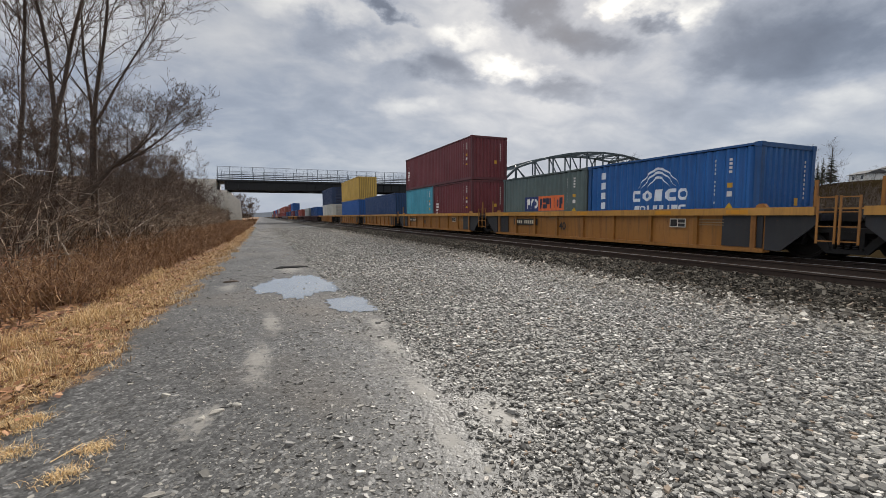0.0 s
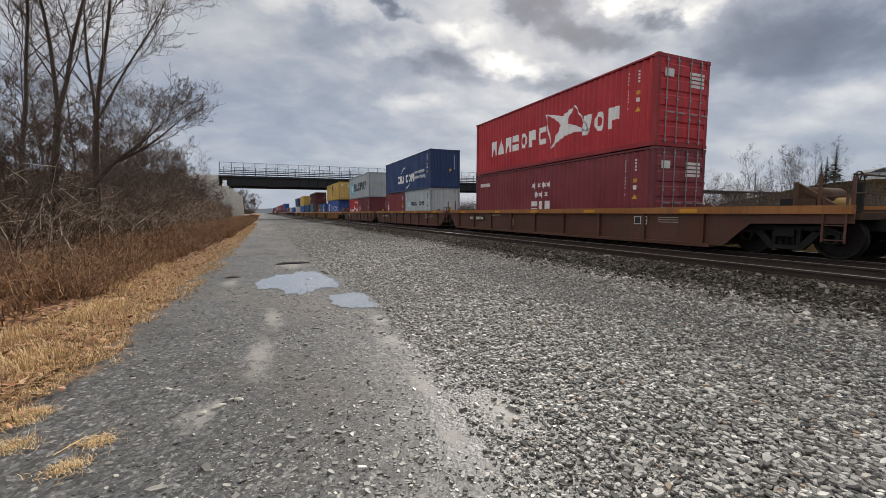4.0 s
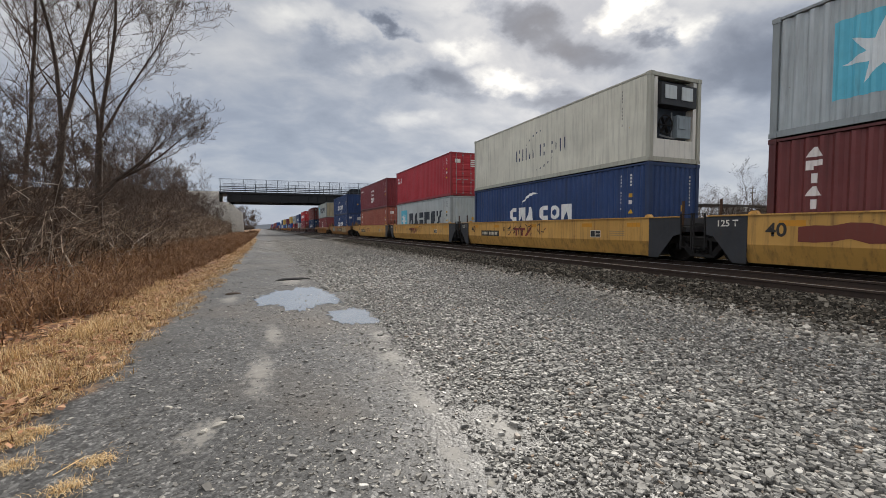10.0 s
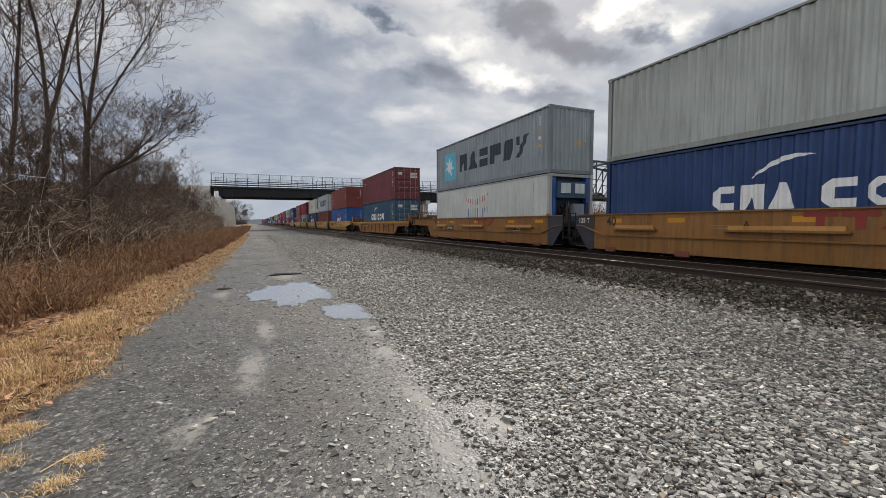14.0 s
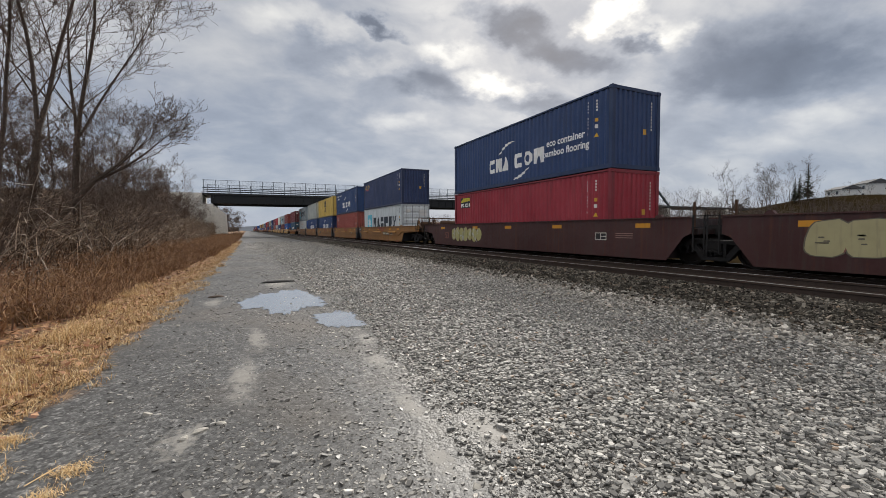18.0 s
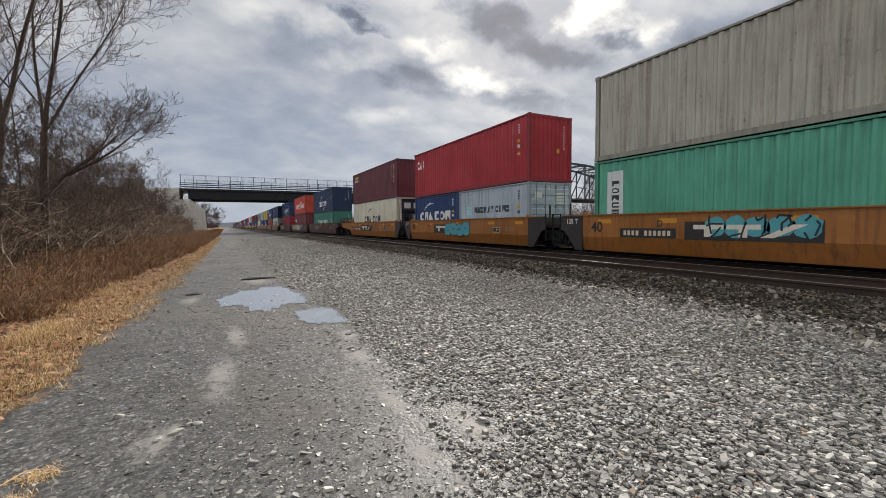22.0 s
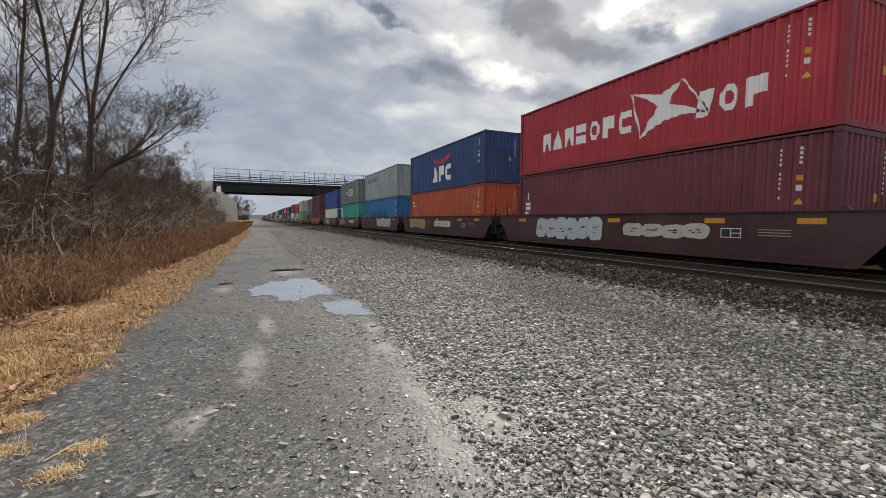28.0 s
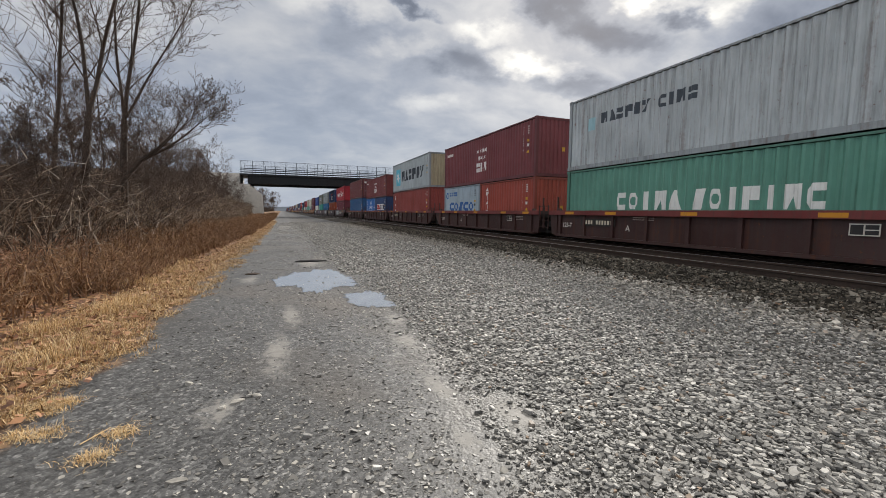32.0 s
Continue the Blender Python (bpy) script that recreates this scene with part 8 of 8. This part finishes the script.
# far ridge, with the haze of distance painted in as blue-grey
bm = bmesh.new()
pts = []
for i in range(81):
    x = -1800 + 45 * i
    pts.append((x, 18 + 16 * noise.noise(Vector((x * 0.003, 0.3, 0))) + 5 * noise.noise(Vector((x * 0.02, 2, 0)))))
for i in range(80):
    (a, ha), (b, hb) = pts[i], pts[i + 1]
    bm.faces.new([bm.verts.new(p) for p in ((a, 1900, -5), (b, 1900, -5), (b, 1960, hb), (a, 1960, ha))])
tagged(part("backdrop", bm, m_hill, None), "low hills on the horizon, tinted blue-grey for haze", "hills", kind="structure")


# ---------------------------------------------------------------- vehicles on the bridge
road_users = []


def road_car(x0, speed, colour, label, lane):
    e = empty_at("car", x0, BRIDGE_Y + lane, DECK_Z, label, "car")
    s = 1 if speed > 0 else -1
    prof = [(-2.2, 0.35), (2.2, 0.35), (2.3, 0.75), (1.2, 0.95), (0.6, 1.55), (-1.4, 1.6), (-2.1, 1.0), (-2.3, 0.8)]
    bm = bmesh.new()
    extrude_y(bm, [(s * a, z) for a, z in prof], -0.88, 0.88)
    part("body", bm, paint(colour, 0.1, 0.3), e)
    bm = bmesh.new()
    extrude_y(bm, [(s * 1.05, 0.98), (s * 0.55, 1.48), (s * -1.3, 1.5), (s * -1.7, 1.05)], -0.9, 0.9)
    part("window", bm, m_glass, e)
    for wx in (-1.4, 1.4):
        for wy in (-0.85, 0.85):
            bm = bmesh.new()
            tube(bm, (0, -0.1, 0), (0, 0.1, 0), 0.34, n=14)
            part("wheel", bm, m_black, e, "", (wx, wy, 0.34))
    road_users.append((e, [(0.0, pose(x0, BRIDGE_Y + lane, DECK_Z)), (16.0, pose(x0 + speed * 16, BRIDGE_Y + lane, DECK_Z)), (32.0, pose(x0 + speed * 32, BRIDGE_Y + lane, DECK_Z))]))


road_car(1.5 - 9.0 * 20.0, 20.0, "2a2c30", "dark grey pickup crossing the bridge", 2.6)
road_car(6.0 - 12.0 * 16.0, 16.0, "33363a", "dark car crossing the bridge", 2.8)


# ---------------------------------------------------------------- what moves
def motions():
    for ob, x, y, z in movers:
        walk(ob, [(0.0, pose(x, y, z)), (16.0, pose(x, y + SPEED * 16, z)), (32.0, pose(x, y + SPEED * 32, z))])
    lead = {}
    for ob, s in wheelsets:
        if s not in lead:
            walk(ob, [(i / FPS, pose(0, s * 0.89, WHEEL, -math.degrees(SPEED * i / FPS / WHEEL))) for i in range(32 * FPS + 1)])
            lead[s] = ob
        else:
            ob.rotation_mode = "QUATERNION"
            ob.animation_data_create()
            ob.animation_data.action = lead[s].animation_data.action
            ob.animation_data.action_slot = lead[s].animation_data.action_slot
    for ob, rows in road_users:
        walk(ob, rows)


motions()
